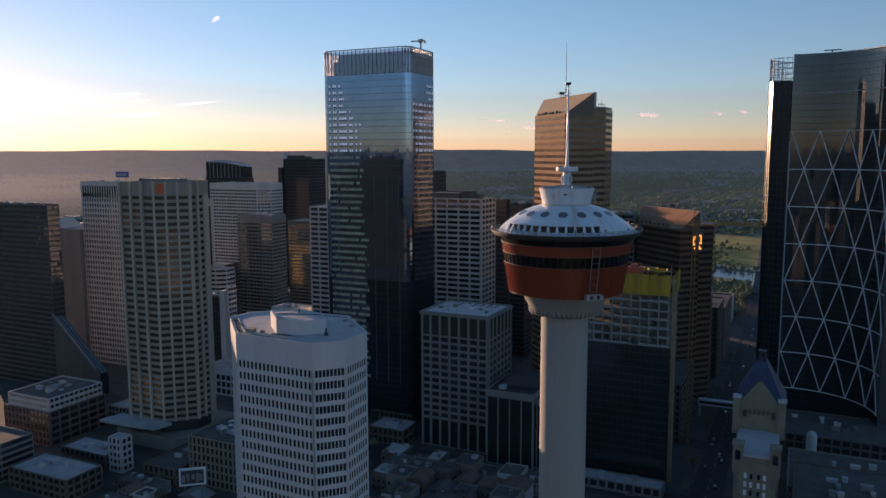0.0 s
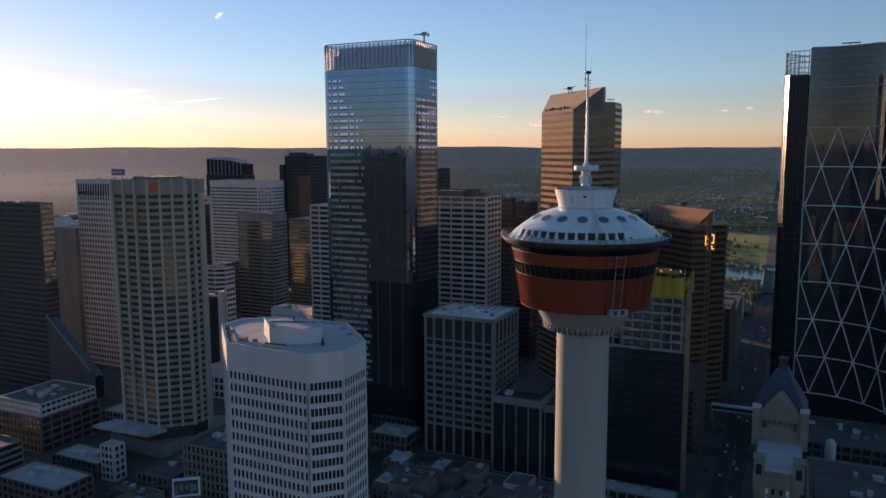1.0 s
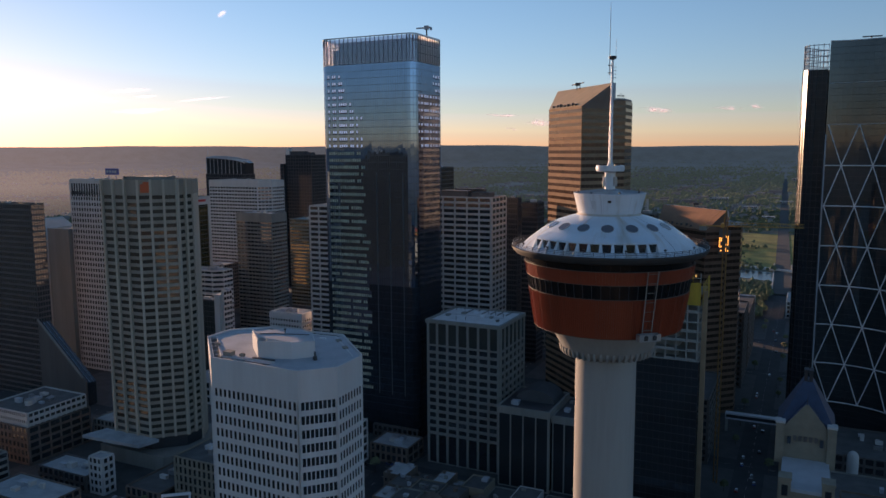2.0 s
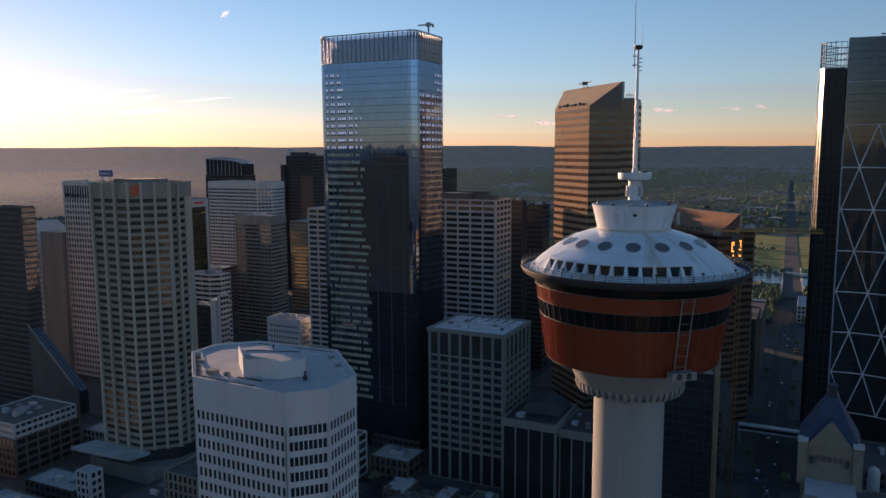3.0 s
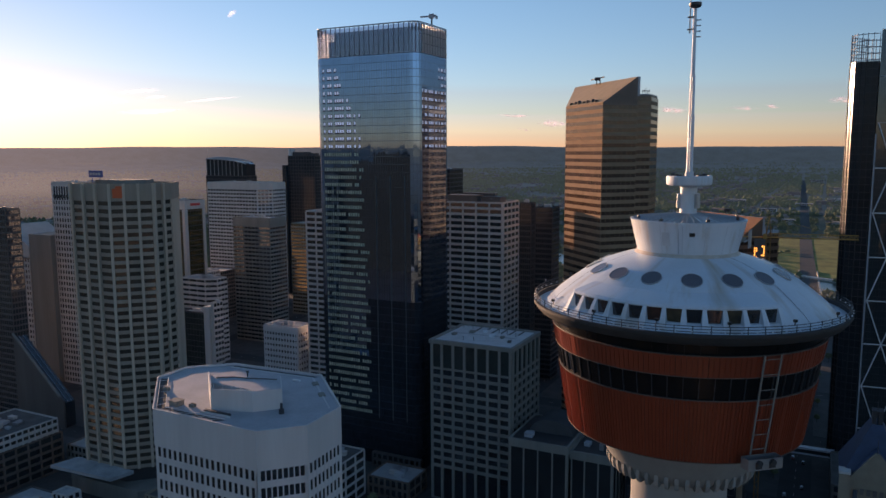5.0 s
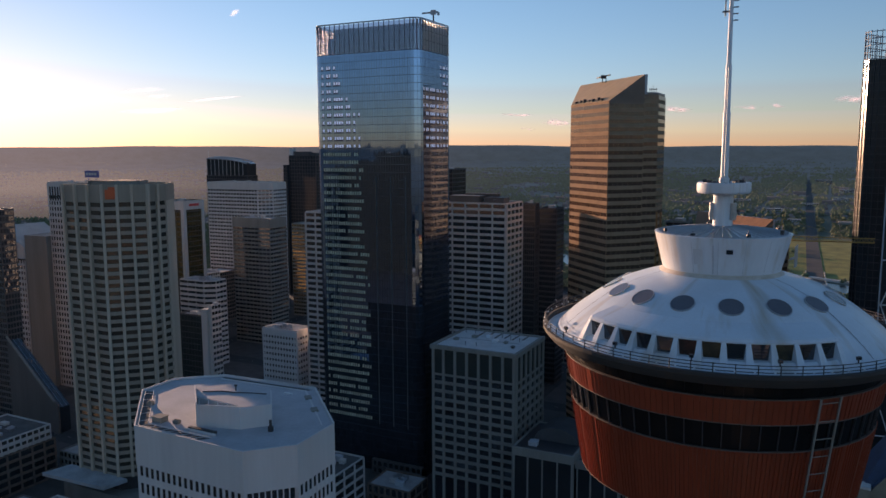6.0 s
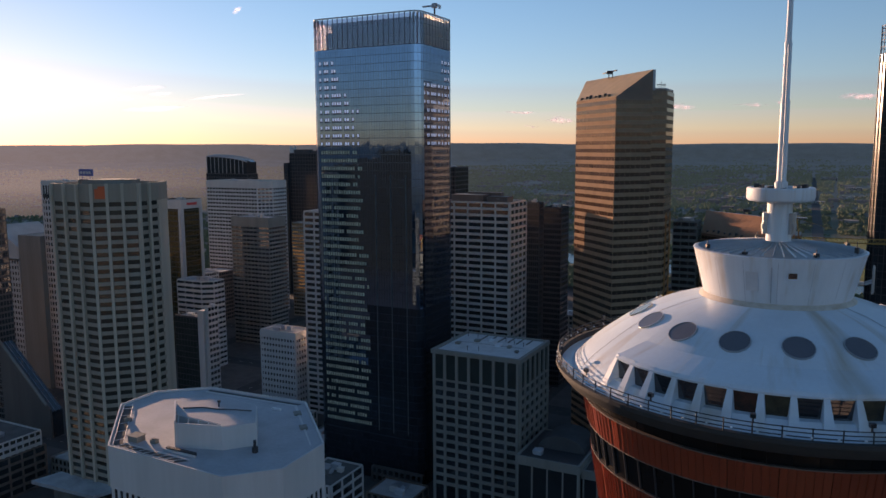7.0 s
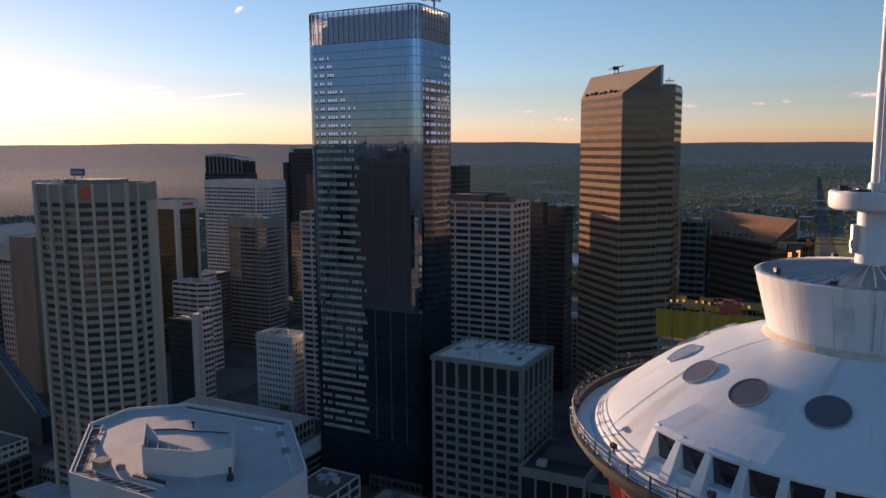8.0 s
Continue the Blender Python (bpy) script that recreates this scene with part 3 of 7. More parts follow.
def build_observation_tower():
    t = thing("observation_tower", AX, AY, 0, "concrete tower with red drum, white dome and mast", "tower")
    part("shaft", Shape().spin([(6.4, 0), (5.5, 30), (5.05, 70), (5.0, 147)], AX, AY, 64), SHAFT, t, "pale slip-formed concrete shaft", True)
    # flared collar under the drum, with a ring of ribs
    part("flared_collar", Shape().spin([(5.0, 147.9), (6.9, 147.8), (7.2, 148.1), (7.9, 149.4), (8.8, 151.0), (9.9, 152.75), (5.0, 153.0)], AX, AY, 64), SHAFT, t, smooth=True)
    rib = Shape()
    side = [(6.6, 147.55), (7.35, 147.5), (7.6, 147.8), (7.75, 148.3), (7.75, 148.9), (7.2, 148.7), (6.7, 148.2)]
    for sx in (-0.2, 0.2):
        q = [(sx, -r, z) for r, z in side]
        rib.quad(*(q if sx > 0 else reversed(q)))
    for (r0, z0), (r1, z1) in zip(side, side[1:] + side[:1]):
        rib.quad((-0.2, -r0, z0), (0.2, -r0, z0), (0.2, -r1, z1), (-0.2, -r1, z1))
    me = rib.mesh("rib", SHAFT)
    for i in range(48):
        piece("rib", me, t, pose(AX, AY, 0, 0, 0, i * 7.5))
    # drum: underside, core and two red bands with windows between
    part("drum_underside", Shape().spin([(9.7, 152.7), (11.7, 152.5), (11.85, 152.8)], AX, AY, 64), DARK_STEEL, t, smooth=True)
    part("drum_core", Shape().spin([(11.6, 152.8), (13.55, 164.3)], AX, AY, 64), DARK_STEEL, t)
    n, step = 60, 6.0
    low = bent_panel(12.0, 152.5, 13.02, 158.7, 12.0, 0.09, 0.2, 4).mesh("panel", RED)
    high = bent_panel(13.4, 161.0, 13.75, 163.0, 12.0, 0.09, 0.2, 4).mesh("panel", RED)
    pane = bent_panel(12.85, 158.75, 13.22, 160.95, step, 0.12, 0.1).mesh("window_pane", DRUM_GLASS)
    top_pane = bent_panel(13.45, 163.05, 13.62, 164.2, step, 0.10, 0.1).mesh("window_pane", DRUM_GLASS)
    fin = Shape().quad((-0.035, -13.0, 158.76), (0.035, -13.0, 158.76), (0.035, -13.36, 160.95), (-0.035, -13.36, 160.95)).quad((-0.035, -12.7, 158.76), (-0.035, -13.0, 158.76), (-0.035, -13.36, 160.95), (-0.035, -12.7, 160.95)).quad((0.035, -13.0, 158.76), (0.035, -12.7, 158.76), (0.035, -12.7, 160.95), (0.035, -13.36, 160.95)).mesh("mullion", DARK_STEEL)
    def batten(r0, z0, r1, z1, w=0.045, out=0.075):
        """An upright fold of the red cladding."""
        b = Shape().quad((-w * 0.5, -r0 - out, z0), (w * 0.5, -r0 - out, z0), (w * 0.5, -r1 - out, z1), (-w * 0.5, -r1 - out, z1))
        b.quad((-w, -r0 + 0.03, z0), (-w * 0.5, -r0 - out, z0), (-w * 0.5, -r1 - out, z1), (-w, -r1 + 0.03, z1))
        b.quad((w * 0.5, -r0 - out, z0), (w, -r0 + 0.03, z0), (w, -r1 + 0.03, z1), (w * 0.5, -r1 - out, z1))
        return b.mesh("batten", RED)

    low_batten, high_batten = batten(12.0, 152.52, 13.02, 158.66), batten(13.4, 161.02, 13.75, 162.98, 0.035, 0.045)
    for i in range(n):
        m = pose(AX, AY, 0, 0, 0, i * step)
        if i % 2 == 0:
            p = piece("panel", low, t, m)
            for k in (-4.5, -3, -1.5, 0, 1.5, 3, 4.5):
                piece("batten", low_batten, p, m @ pose(0, 0, 0, 0, 0, k))
            p = piece("panel", high, t, m)
            for k in (-4, -2, 0, 2, 4):
                piece("batten", high_batten, p, m @ pose(0, 0, 0, 0, 0, k))
        piece("window_pane", pane, t, m), piece("window_pane", top_pane, t, m)
        piece("mullion", fin, t, pose(AX, AY, 0, 0, 0, i * step + 3))
    for z, r in ((158.67, 13.06), (160.93, 13.42), (162.99, 13.79), (152.43, 12.06)):
        part("trim_band", Shape().spin([(r - 0.3, z), (r, z), (r, z + 0.07), (r - 0.3, z + 0.07)], AX, AY, 64), SOFFIT_TRIM, t)
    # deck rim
    part("rim_soffit", Shape().spin([(13.6, 164.2), (14.5, 164.2), (15.2, 164.4), (15.6, 164.85), (15.7, 165.15)], AX, AY, 96), SOFFIT, t, "dark grey soffit of the deck", True)
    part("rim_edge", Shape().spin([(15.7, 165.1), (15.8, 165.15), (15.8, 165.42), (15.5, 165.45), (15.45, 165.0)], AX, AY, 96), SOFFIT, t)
    part("deck", Shape().spin([(15.5, 165.0), (14.6, 165.05), (14.1, 165.6)], AX, AY, 96), DOME, t, "pale deck gutter round the dome", True)
    # the lower slope is cut open to the south for a bank of windows
    dome = part("dome", Shape().spin(DOME_LINE, AX, AY, 72, 46.2, 315.8).spin(DOME_LINE[4:], AX, AY, 24, -44.2, 46.2), DOME, t, "white weathered dome with round portholes", True)
    # upright seams of the dome membrane
    for i in range(3):
        s = Shape()
        for (r0, z0), (r1, z1) in zip(DOME_LINE[:-1], DOME_LINE[1:]):
            s.quad((-0.03, -r0 - 0.02, z0 + 0.02), (0.03, -r0 - 0.02, z0 + 0.02), (0.03, -r1 - 0.02, z1 + 0.02), (-0.03, -r1 - 0.02, z1 + 0.02))
        piece("seam", s.mesh("seam", DARK_STEEL), dome, pose(AX, AY, 0, 0, 0, 120 * i - 61))
    # portholes lie on the slope
    zc, rc = 169.10, 9.48
    slope = math.degrees(math.atan2(0.85, 1.45))
    disc, rim = Shape(), Shape()
    k = 20
    disc.quad(*[(0.93 * math.cos(2 * math.pi * i / k), 0.93 * math.sin(2 * math.pi * i / k), 0.06) for i in range(k)])
    for i in range(k):
        a, b = 2 * math.pi * i / k, 2 * math.pi * (i + 1) / k
        for r0, h0, r1, h1 in ((1.0, -0.15, 0.98, 0.08), (0.98, 0.08, 0.94, 0.08), (0.94, 0.08, 0.93, 0.04)):
            rim.quad((r0 * math.cos(a), r0 * math.sin(a), h0), (r0 * math.cos(b), r0 * math.sin(b), h0), (r1 * math.cos(b), r1 * math.sin(b), h1), (r1 * math.cos(a), r1 * math.sin(a), h1))
    disc, rim = disc.mesh("glass_disc", PORT_GLASS), rim.mesh("porthole", STEEL)
    for i in range(16):
        m = round_pose(12.0 + 22.5 * i, rc, zc) @ pose(0, 0, 0, slope, 0, 0)
        p = piece("porthole", rim, dome, m, "round porthole with a steel rim")
        piece("glass_disc", disc, p, m)
    # a bank of recessed windows facing south
    fin = Shape()
    side = [(11.2, 167.65), (13.2, 167.46), (13.34, 167.2), (14.6, 164.9), (12.6, 165.6)]
    half = [0.16, 0.16, 0.16, 0.36, 0.36]
    for sx in (-1, 1):
        q = [(sx * h, -r, z) for (r, z), h in zip(side, half)]
        fin.quad(*(q if sx > 0 else reversed(q)))
    for (r0, z0), (r1, z1), h0, h1 in zip(side, side[1:], half, half[1:]):
        fin.quad((-h0, -r0, z0), (h0, -r0, z0), (h1, -r1, z1), (-h1, -r1, z1))
    fin = fin.mesh("fin", DOME)
    pane = Shape().box(-0.76, -13.26, 165.7, 0.76, -13.1, 167.16).mesh("window_pane", GLASS)
    ruddy = Shape().box(-0.76, -13.26, 165.7, 0.76, -13.1, 167.16).mesh("window_pane", ROOM_RED)
    warm = Shape().box(-0.76, -13.26, 165.7, 0.76, -13.1, 167.16).mesh("window_pane", ROOM_TAN)
    sill = Shape().quad((-0.88, -14.55, 164.9), (0.88, -14.55, 164.9), (0.82, -13.72, 165.88), (-0.82, -13.72, 165.88)).quad((-0.82, -13.72, 165.88), (0.82, -13.72, 165.88), (0.80, -13.2, 165.92), (-0.80, -13.2, 165.92)).mesh("sill", DOME)
    bank = 1.0
    part("dormer_hood", Shape().spin([(13.34, 167.13), (13.36, 167.26), (13.15, 167.45), (10.9, 168.2), (11.0, 167.13), (13.34, 167.13)], AX, AY, 24, bank - 45.0, bank + 45.0), DOME, dome, "white hood over a row of windows")
    for i in range(13):
        piece("fin", fin, dome, pose(AX, AY, 0, 0, 0, bank + 7.45 * (i - 6)))
    for i in range(12):
        m = pose(AX, AY, 0, 0, 0, bank + 7.45 * (i - 5.5))
        piece("window_pane", {5: ruddy, 6: warm, 9: warm}.get(i, pane), dome, m), piece("sill", sill, dome, m)
    # railing with lamps
    rail = thing("deck_railing", AX, AY, 165.4, "dark steel railing with small lamps round the deck rim", "railing")
    for z in (165.65, 165.9, 166.15):
        part("rail", Shape().tube([(AX + 15.65 * math.sin(radians(3.75 * i)), AY - 15.65 * math.cos(radians(3.75 * i)), z) for i in range(97)], 0.035, 4), DARK_STEEL, rail)
    post = Shape().rod((0, 0, 0), (0, 0, 0.8), 0.045, 5).box(-0.09, -0.09, -0.02, 0.09, 0.09, 0.03).mesh("post", DARK_STEEL)
    lamp = Shape().spin([(0.0, -0.08), (0.06, -0.05), (0.08, 0.0), (0.06, 0.05), (0.0, 0.08)], 0, 0, 6).mesh("lamp", WHITE)
    head = Shape().box(-0.16, -0.10, 0, 0.16, 0.12, 0.24).box(-0.05, 0.0, -0.25, 0.05, 0.06, 0.0).mesh("floodlight", DARK_STEEL)
    face = Shape().box(-0.12, -0.125, 0.04, 0.12, -0.1, 0.2).mesh("lamp_glass", GLASS)
    for i in range(64):
        m = round_pose(i * 5.625, 15.65, 165.4)
        p = piece("post", post, rail, m)
        if i % 4 == 0:
            piece("floodlight", head, p, m @ pose(0, 0.2, 0.95))
            piece("lamp_glass", face, p, m @ pose(0, 0.2, 0.95))
    for i in range(72):
        piece("lamp", lamp, rail, round_pose(i * 5.0 + 1, 15.74, 165.68))
    # upper white housing
    part("housing", Shape().spin([(4.75, 170.3), (4.85, 170.55), (5.0, 170.8), (5.75, 173.85), (5.85, 174.1), (5.6, 174.15)], AX, AY, 64), WHITE, t, "white metal housing widening upwards", True)
    part("housing_flashing", Shape().spin([(5.35, 170.56), (5.05, 170.9), (4.95, 170.85)], AX, AY, 64), STAINED, t, "stained flashing at the housing foot")
    me = Shape().quad((-0.012, -5.03, 170.85), (0.012, -5.03, 170.85), (0.012, -5.77, 173.8), (-0.012, -5.77, 173.8)).mesh("housing_joint", PALE_STEEL)
    for i in range(16):
        piece("housing_joint", me, t, pose(AX, AY, 0, 0, 0, 22.5 * i + 4))
    part("housing_roof", Shape().spin([(5.7, 174.14), (5.5, 174.16), (0.9, 174.66)], AX, AY, 48), STEEL, t)
    ridge = Shape().quad((-0.07, -5.5, 174.15), (0, -5.5, 174.25), (0, -1.2, 174.74), (-0.07, -1.2, 174.62)).quad((0, -5.5, 174.25), (0.07, -5.5, 174.15), (0.07, -1.2, 174.62), (0, -1.2, 174.74)).mesh("roof_ridge", STEEL)
    for i in range(48):
        piece("roof_ridge", ridge, t, pose(AX, AY, 0, 0, 0, 7.5 * i))
    piece("hatch", Shape().box(-0.26, -5.66, 172.78, 0.26, -5.3, 173.14).mesh("hatch", GLASS), t, pose(AX, AY, 0, 0, 0, 13.3), "small dark square vent")
    piece("access_door", Shape().quad((-0.4, -5.27, 171.75), (0.4, -5.27, 171.75), (0.4, -5.60, 173.1), (-0.4, -5.60, 173.1)).mesh("access_door", DOOR_GREY), t, pose(AX, AY, 0, 0, 0, -13), "faint grey service door")
    piece("conduit", Shape().quad((-0.03, -5.14, 171.0), (0.03, -5.14, 171.0), (0.03, -5.76, 173.5), (-0.03, -5.76, 173.5)).quad((-0.03, -5.0, 171.0), (-0.03, -5.14, 171.0), (-0.03, -5.76, 173.5), (-0.03, -5.6, 173.5)).mesh("conduit", PALE_STEEL), t, pose(AX, AY, 0))
    for a, h in ((-60, 0.6), (-20, 0.35), (30, 0.5), (75, 0.8), (120, 0.5), (200, 0.6)):
        m = round_pose(a, 5.2, 174.18)
        part("roof_lamp", Shape().box(-0.15, -0.12, 0, 0.15, 0.12, h * 0.5, m).rod(m @ Vector((0, 0, 0)), m @ Vector((0, 0, h)), 0.03, 5), DARK_STEEL, t)
    for a in (80, 86, 93):
        m = round_pose(a, 5.7, 172)
        part("side_antenna", Shape().rod(m @ Vector((0, 0, 0)), m @ Vector((0, -0.5, 0.2)), 0.05, 5).rod(m @ Vector((0, -0.5, -0.6)), m @ Vector((0, -0.5, 1.2)), 0.07, 6), STEEL, t)
    # neck, disc and mast
    part("neck", Shape().spin([(1.15, 174.3), (1.12, 174.5), (0.86, 174.62), (0.85, 177.35), (0.95, 177.5), (0.95, 177.8)], AX, AY, 32), WHITE, t, smooth=True)
    for a in (-100, -70, 60, 110):
        m = round_pose(a, 1.0, 175.2)
        part("neck_box", Shape().box(-0.16, -0.14, 0, 0.16, 0.14, 1.5, m).box(-0.1, -0.2, 0.3, 0.1, -0.1, 0.7, m), STEEL, t)
    part("disc", Shape().spin([(0.5, 177.55), (2.1, 177.55), (2.25, 177.65), (2.3, 177.85), (2.3, 178.45), (2.2, 178.55), (2.05, 178.5), (2.0, 178.2), (0.3, 178.2)], AX, AY, 48), WHITE, t, "white round antenna drum", True)
    part("disc_top", Shape().spin([(2.0, 178.24), (0.4, 178.3)], AX, AY, 32), DARK_STEEL, t)
    for k in range(11):
        m = round_pose(k * 33 + 9, 1.6, 178.25)
        part("disc_box", Shape().box(-0.16, -0.2, 0, 0.2, 0.16, 0.3 + 0.12 * (k % 3), m), DARK_STEEL, t)
    mast = part("mast", Shape().spin([(0.45, 178.2), (0.45, 178.9), (0.33, 179.0), (0.31, 184.5), (0.33, 184.5), (0.33, 184.6), (0.27, 184.7), (0.25, 188.5), (0.265, 188.5), (0.265, 188.6), (0.2, 188.8), (0.17, 195.5)], AX, AY, 20), WHITE, t, "white tapering steel mast", True)
    part("mast_platform", Shape().spin([(0.15, 195.3), (0.5, 195.42), (0.62, 195.6), (0.62, 195.85), (0.5, 195.9), (0.1, 195.9)], AX, AY, 16), DARK_STEEL, mast)
    part("whip_antenna", Shape().rod((AX - 0.46, AY - 0.05, 192.9), (AX - 0.46, AY - 0.05, 204.2), 0.085, 6, 0.03), STEEL, mast, "long thin whip antenna")
    part("side_whip", Shape().rod((AX + 0.5, AY, 195.8), (AX + 0.55, AY, 198.4), 0.03, 5, 0.015), DARK_STEEL, mast)
    for z in (193.2, 194.4):
        part("antenna_clamp", Shape().box(AX - 0.7, AY - 0.16, z, AX - 0.1, AY + 0.06, z + 0.14), DARK_STEEL, mast)
    for k in range(4):
        part("climbing_rung", Shape().rod((AX + 0.1, AY - 0.05, 192.5 + 0.55 * k), (AX + 0.62, AY - 0.05, 192.5 + 0.55 * k), 0.06, 5), STEEL, mast)
    part("cable", Shape().rod((AX + 0.05, AY - 0.42, 178.4), (AX + 0.02, AY - 0.3, 188.5), 0.035, 5), STEEL, mast)
    # window-cleaning gantry hanging on the drum
    g = thing("cleaning_gantry", AX + 10, AY - 13, 152, "steel ladder rails and work cradle hanging on the drum", "gantry")
    for a in (37.5, 44.5):
        m = pose(AX, AY, 0, 0, 0, a)
        part("ladder_rail", Shape().rod(m @ Vector((0, -14.25, 163.2)), m @ Vector((0, -12.75, 153.6)), 0.09, 6), CONC_GREY, g)
    for k in range(7):
        f = k / 6
        r, z = 14.2 - 1.45 * f, 162.8 - 8.8 * f
        a, b = radians(37.5), radians(44.5)
        part("rung", Shape().rod((AX + r * math.sin(a), AY - r * math.cos(a), z), (AX + r * math.sin(b), AY - r * math.cos(b), z), 0.045, 5), CONC_GREY, g)
    m = round_pose(40.2, 13.2, 152.6)
    cradle = part("cradle", Shape().box(-1.75, -0.95, 0, 1.75, 0.15, 0.14, m).box(-1.75, -0.98, 0.14, 1.75, -0.9, 1.05, m).box(-1.75, 0.1, 0.14, 1.75, 0.18, 1.05, m).box(-1.78, -0.95, 0.14, -1.7, 0.15, 1.05, m).box(1.7, -0.95, 0.14, 1.78, 0.15, 1.05, m), STEEL, g, "grey sheet-metal cradle")
    for x in (-0.75, 0.65):
        part("winch", Shape().rod(m @ Vector((x, -1.0, 0.75)), m @ Vector((x, -1.3, 0.75)), 0.26, 12).box(x - 0.3, -1.1, 0.2, x + 0.3, -0.97, 0.8, m), DARK_STEEL, cradle)
    return t


PORT_GLASS = material("porthole_glass", (0.13, 0.13, 0.15), 0.15, vary=0.08, size=2, each=0.1)
build_observation_tower()


# ---- office towers ----
def round_rect(x0, y0, x1, y1, r, n=4):
    out = []
    for cx, cy, a0 in ((x1 - r, y0 + r, -90), (x1 - r, y1 - r, 0), (x0 + r, y1 - r, 90), (x0 + r, y0 + r, 180)):
        out += [(cx + r * math.cos(radians(a0 + 90 * k / n)), cy + r * math.sin(radians(a0 + 90 * k / n))) for k in range(n + 1)]
    return out


OFFICE_BAYS = (1, 0, 1, 1, 0, 1, 1, 1, 1, 0, 1, 1, 0, 1, 0, 1)
CEILING_GLOW = lamp_material("office_ceiling_light", (0.66, 0.84, 1.0), 0.13)
BLIND = material("pale_window_blind", (0.62, 0.63, 0.47), 0.35, vary=0.2, size=6, each=0.35)
CROWN_PANE = bpy.data.materials.new("clear_crown_glass")
CROWN_PANE.use_nodes = True


def glaze_crown():
    """Thin tinted screen glass that lets the light pass."""
    n, l = CROWN_PANE.node_tree.nodes, CROWN_PANE.node_tree.links
    clear, gloss, mix = n.new("ShaderNodeBsdfTransparent"), n.new("ShaderNodeBsdfGlossy"), n.new("ShaderNodeMixShader")
    clear.inputs["Color"].default_value = (0.72, 0.72, 0.78, 1)
    gloss.inputs["Color"].default_value, gloss.inputs["Roughness"].default_value = (0.7, 0.75, 0.85, 1), 0.05
    mix.inputs["Fac"].default_value = 0.22
    l.new(clear.outputs[0], mix.inputs[1]), l.new(gloss.outputs[0], mix.inputs[2]), l.new(mix.outputs[0], n["Material Output"].inputs["Surface"])


glaze_crown()
COLUMN_COVER = material("dull_cover_strip", (0.075, 0.10, 0.11), 0.5, vary=0.15, size=5)
CROWN_FIN = material("grey_crown_steel", (0.16, 0.16, 0.18), 0.5, vary=0.1, size=3)
FROSTED = material("frosted_screen_glass", (0.75, 0.74, 0.72), 0.3, vary=0.05, size=6)
FROSTED.node_tree.nodes["Principled BSDF"].inputs["Transmission Weight"].default_value = 0.75
FROSTED.node_tree.nodes["Principled BSDF"].inputs["Roughness"].default_value = 0.65


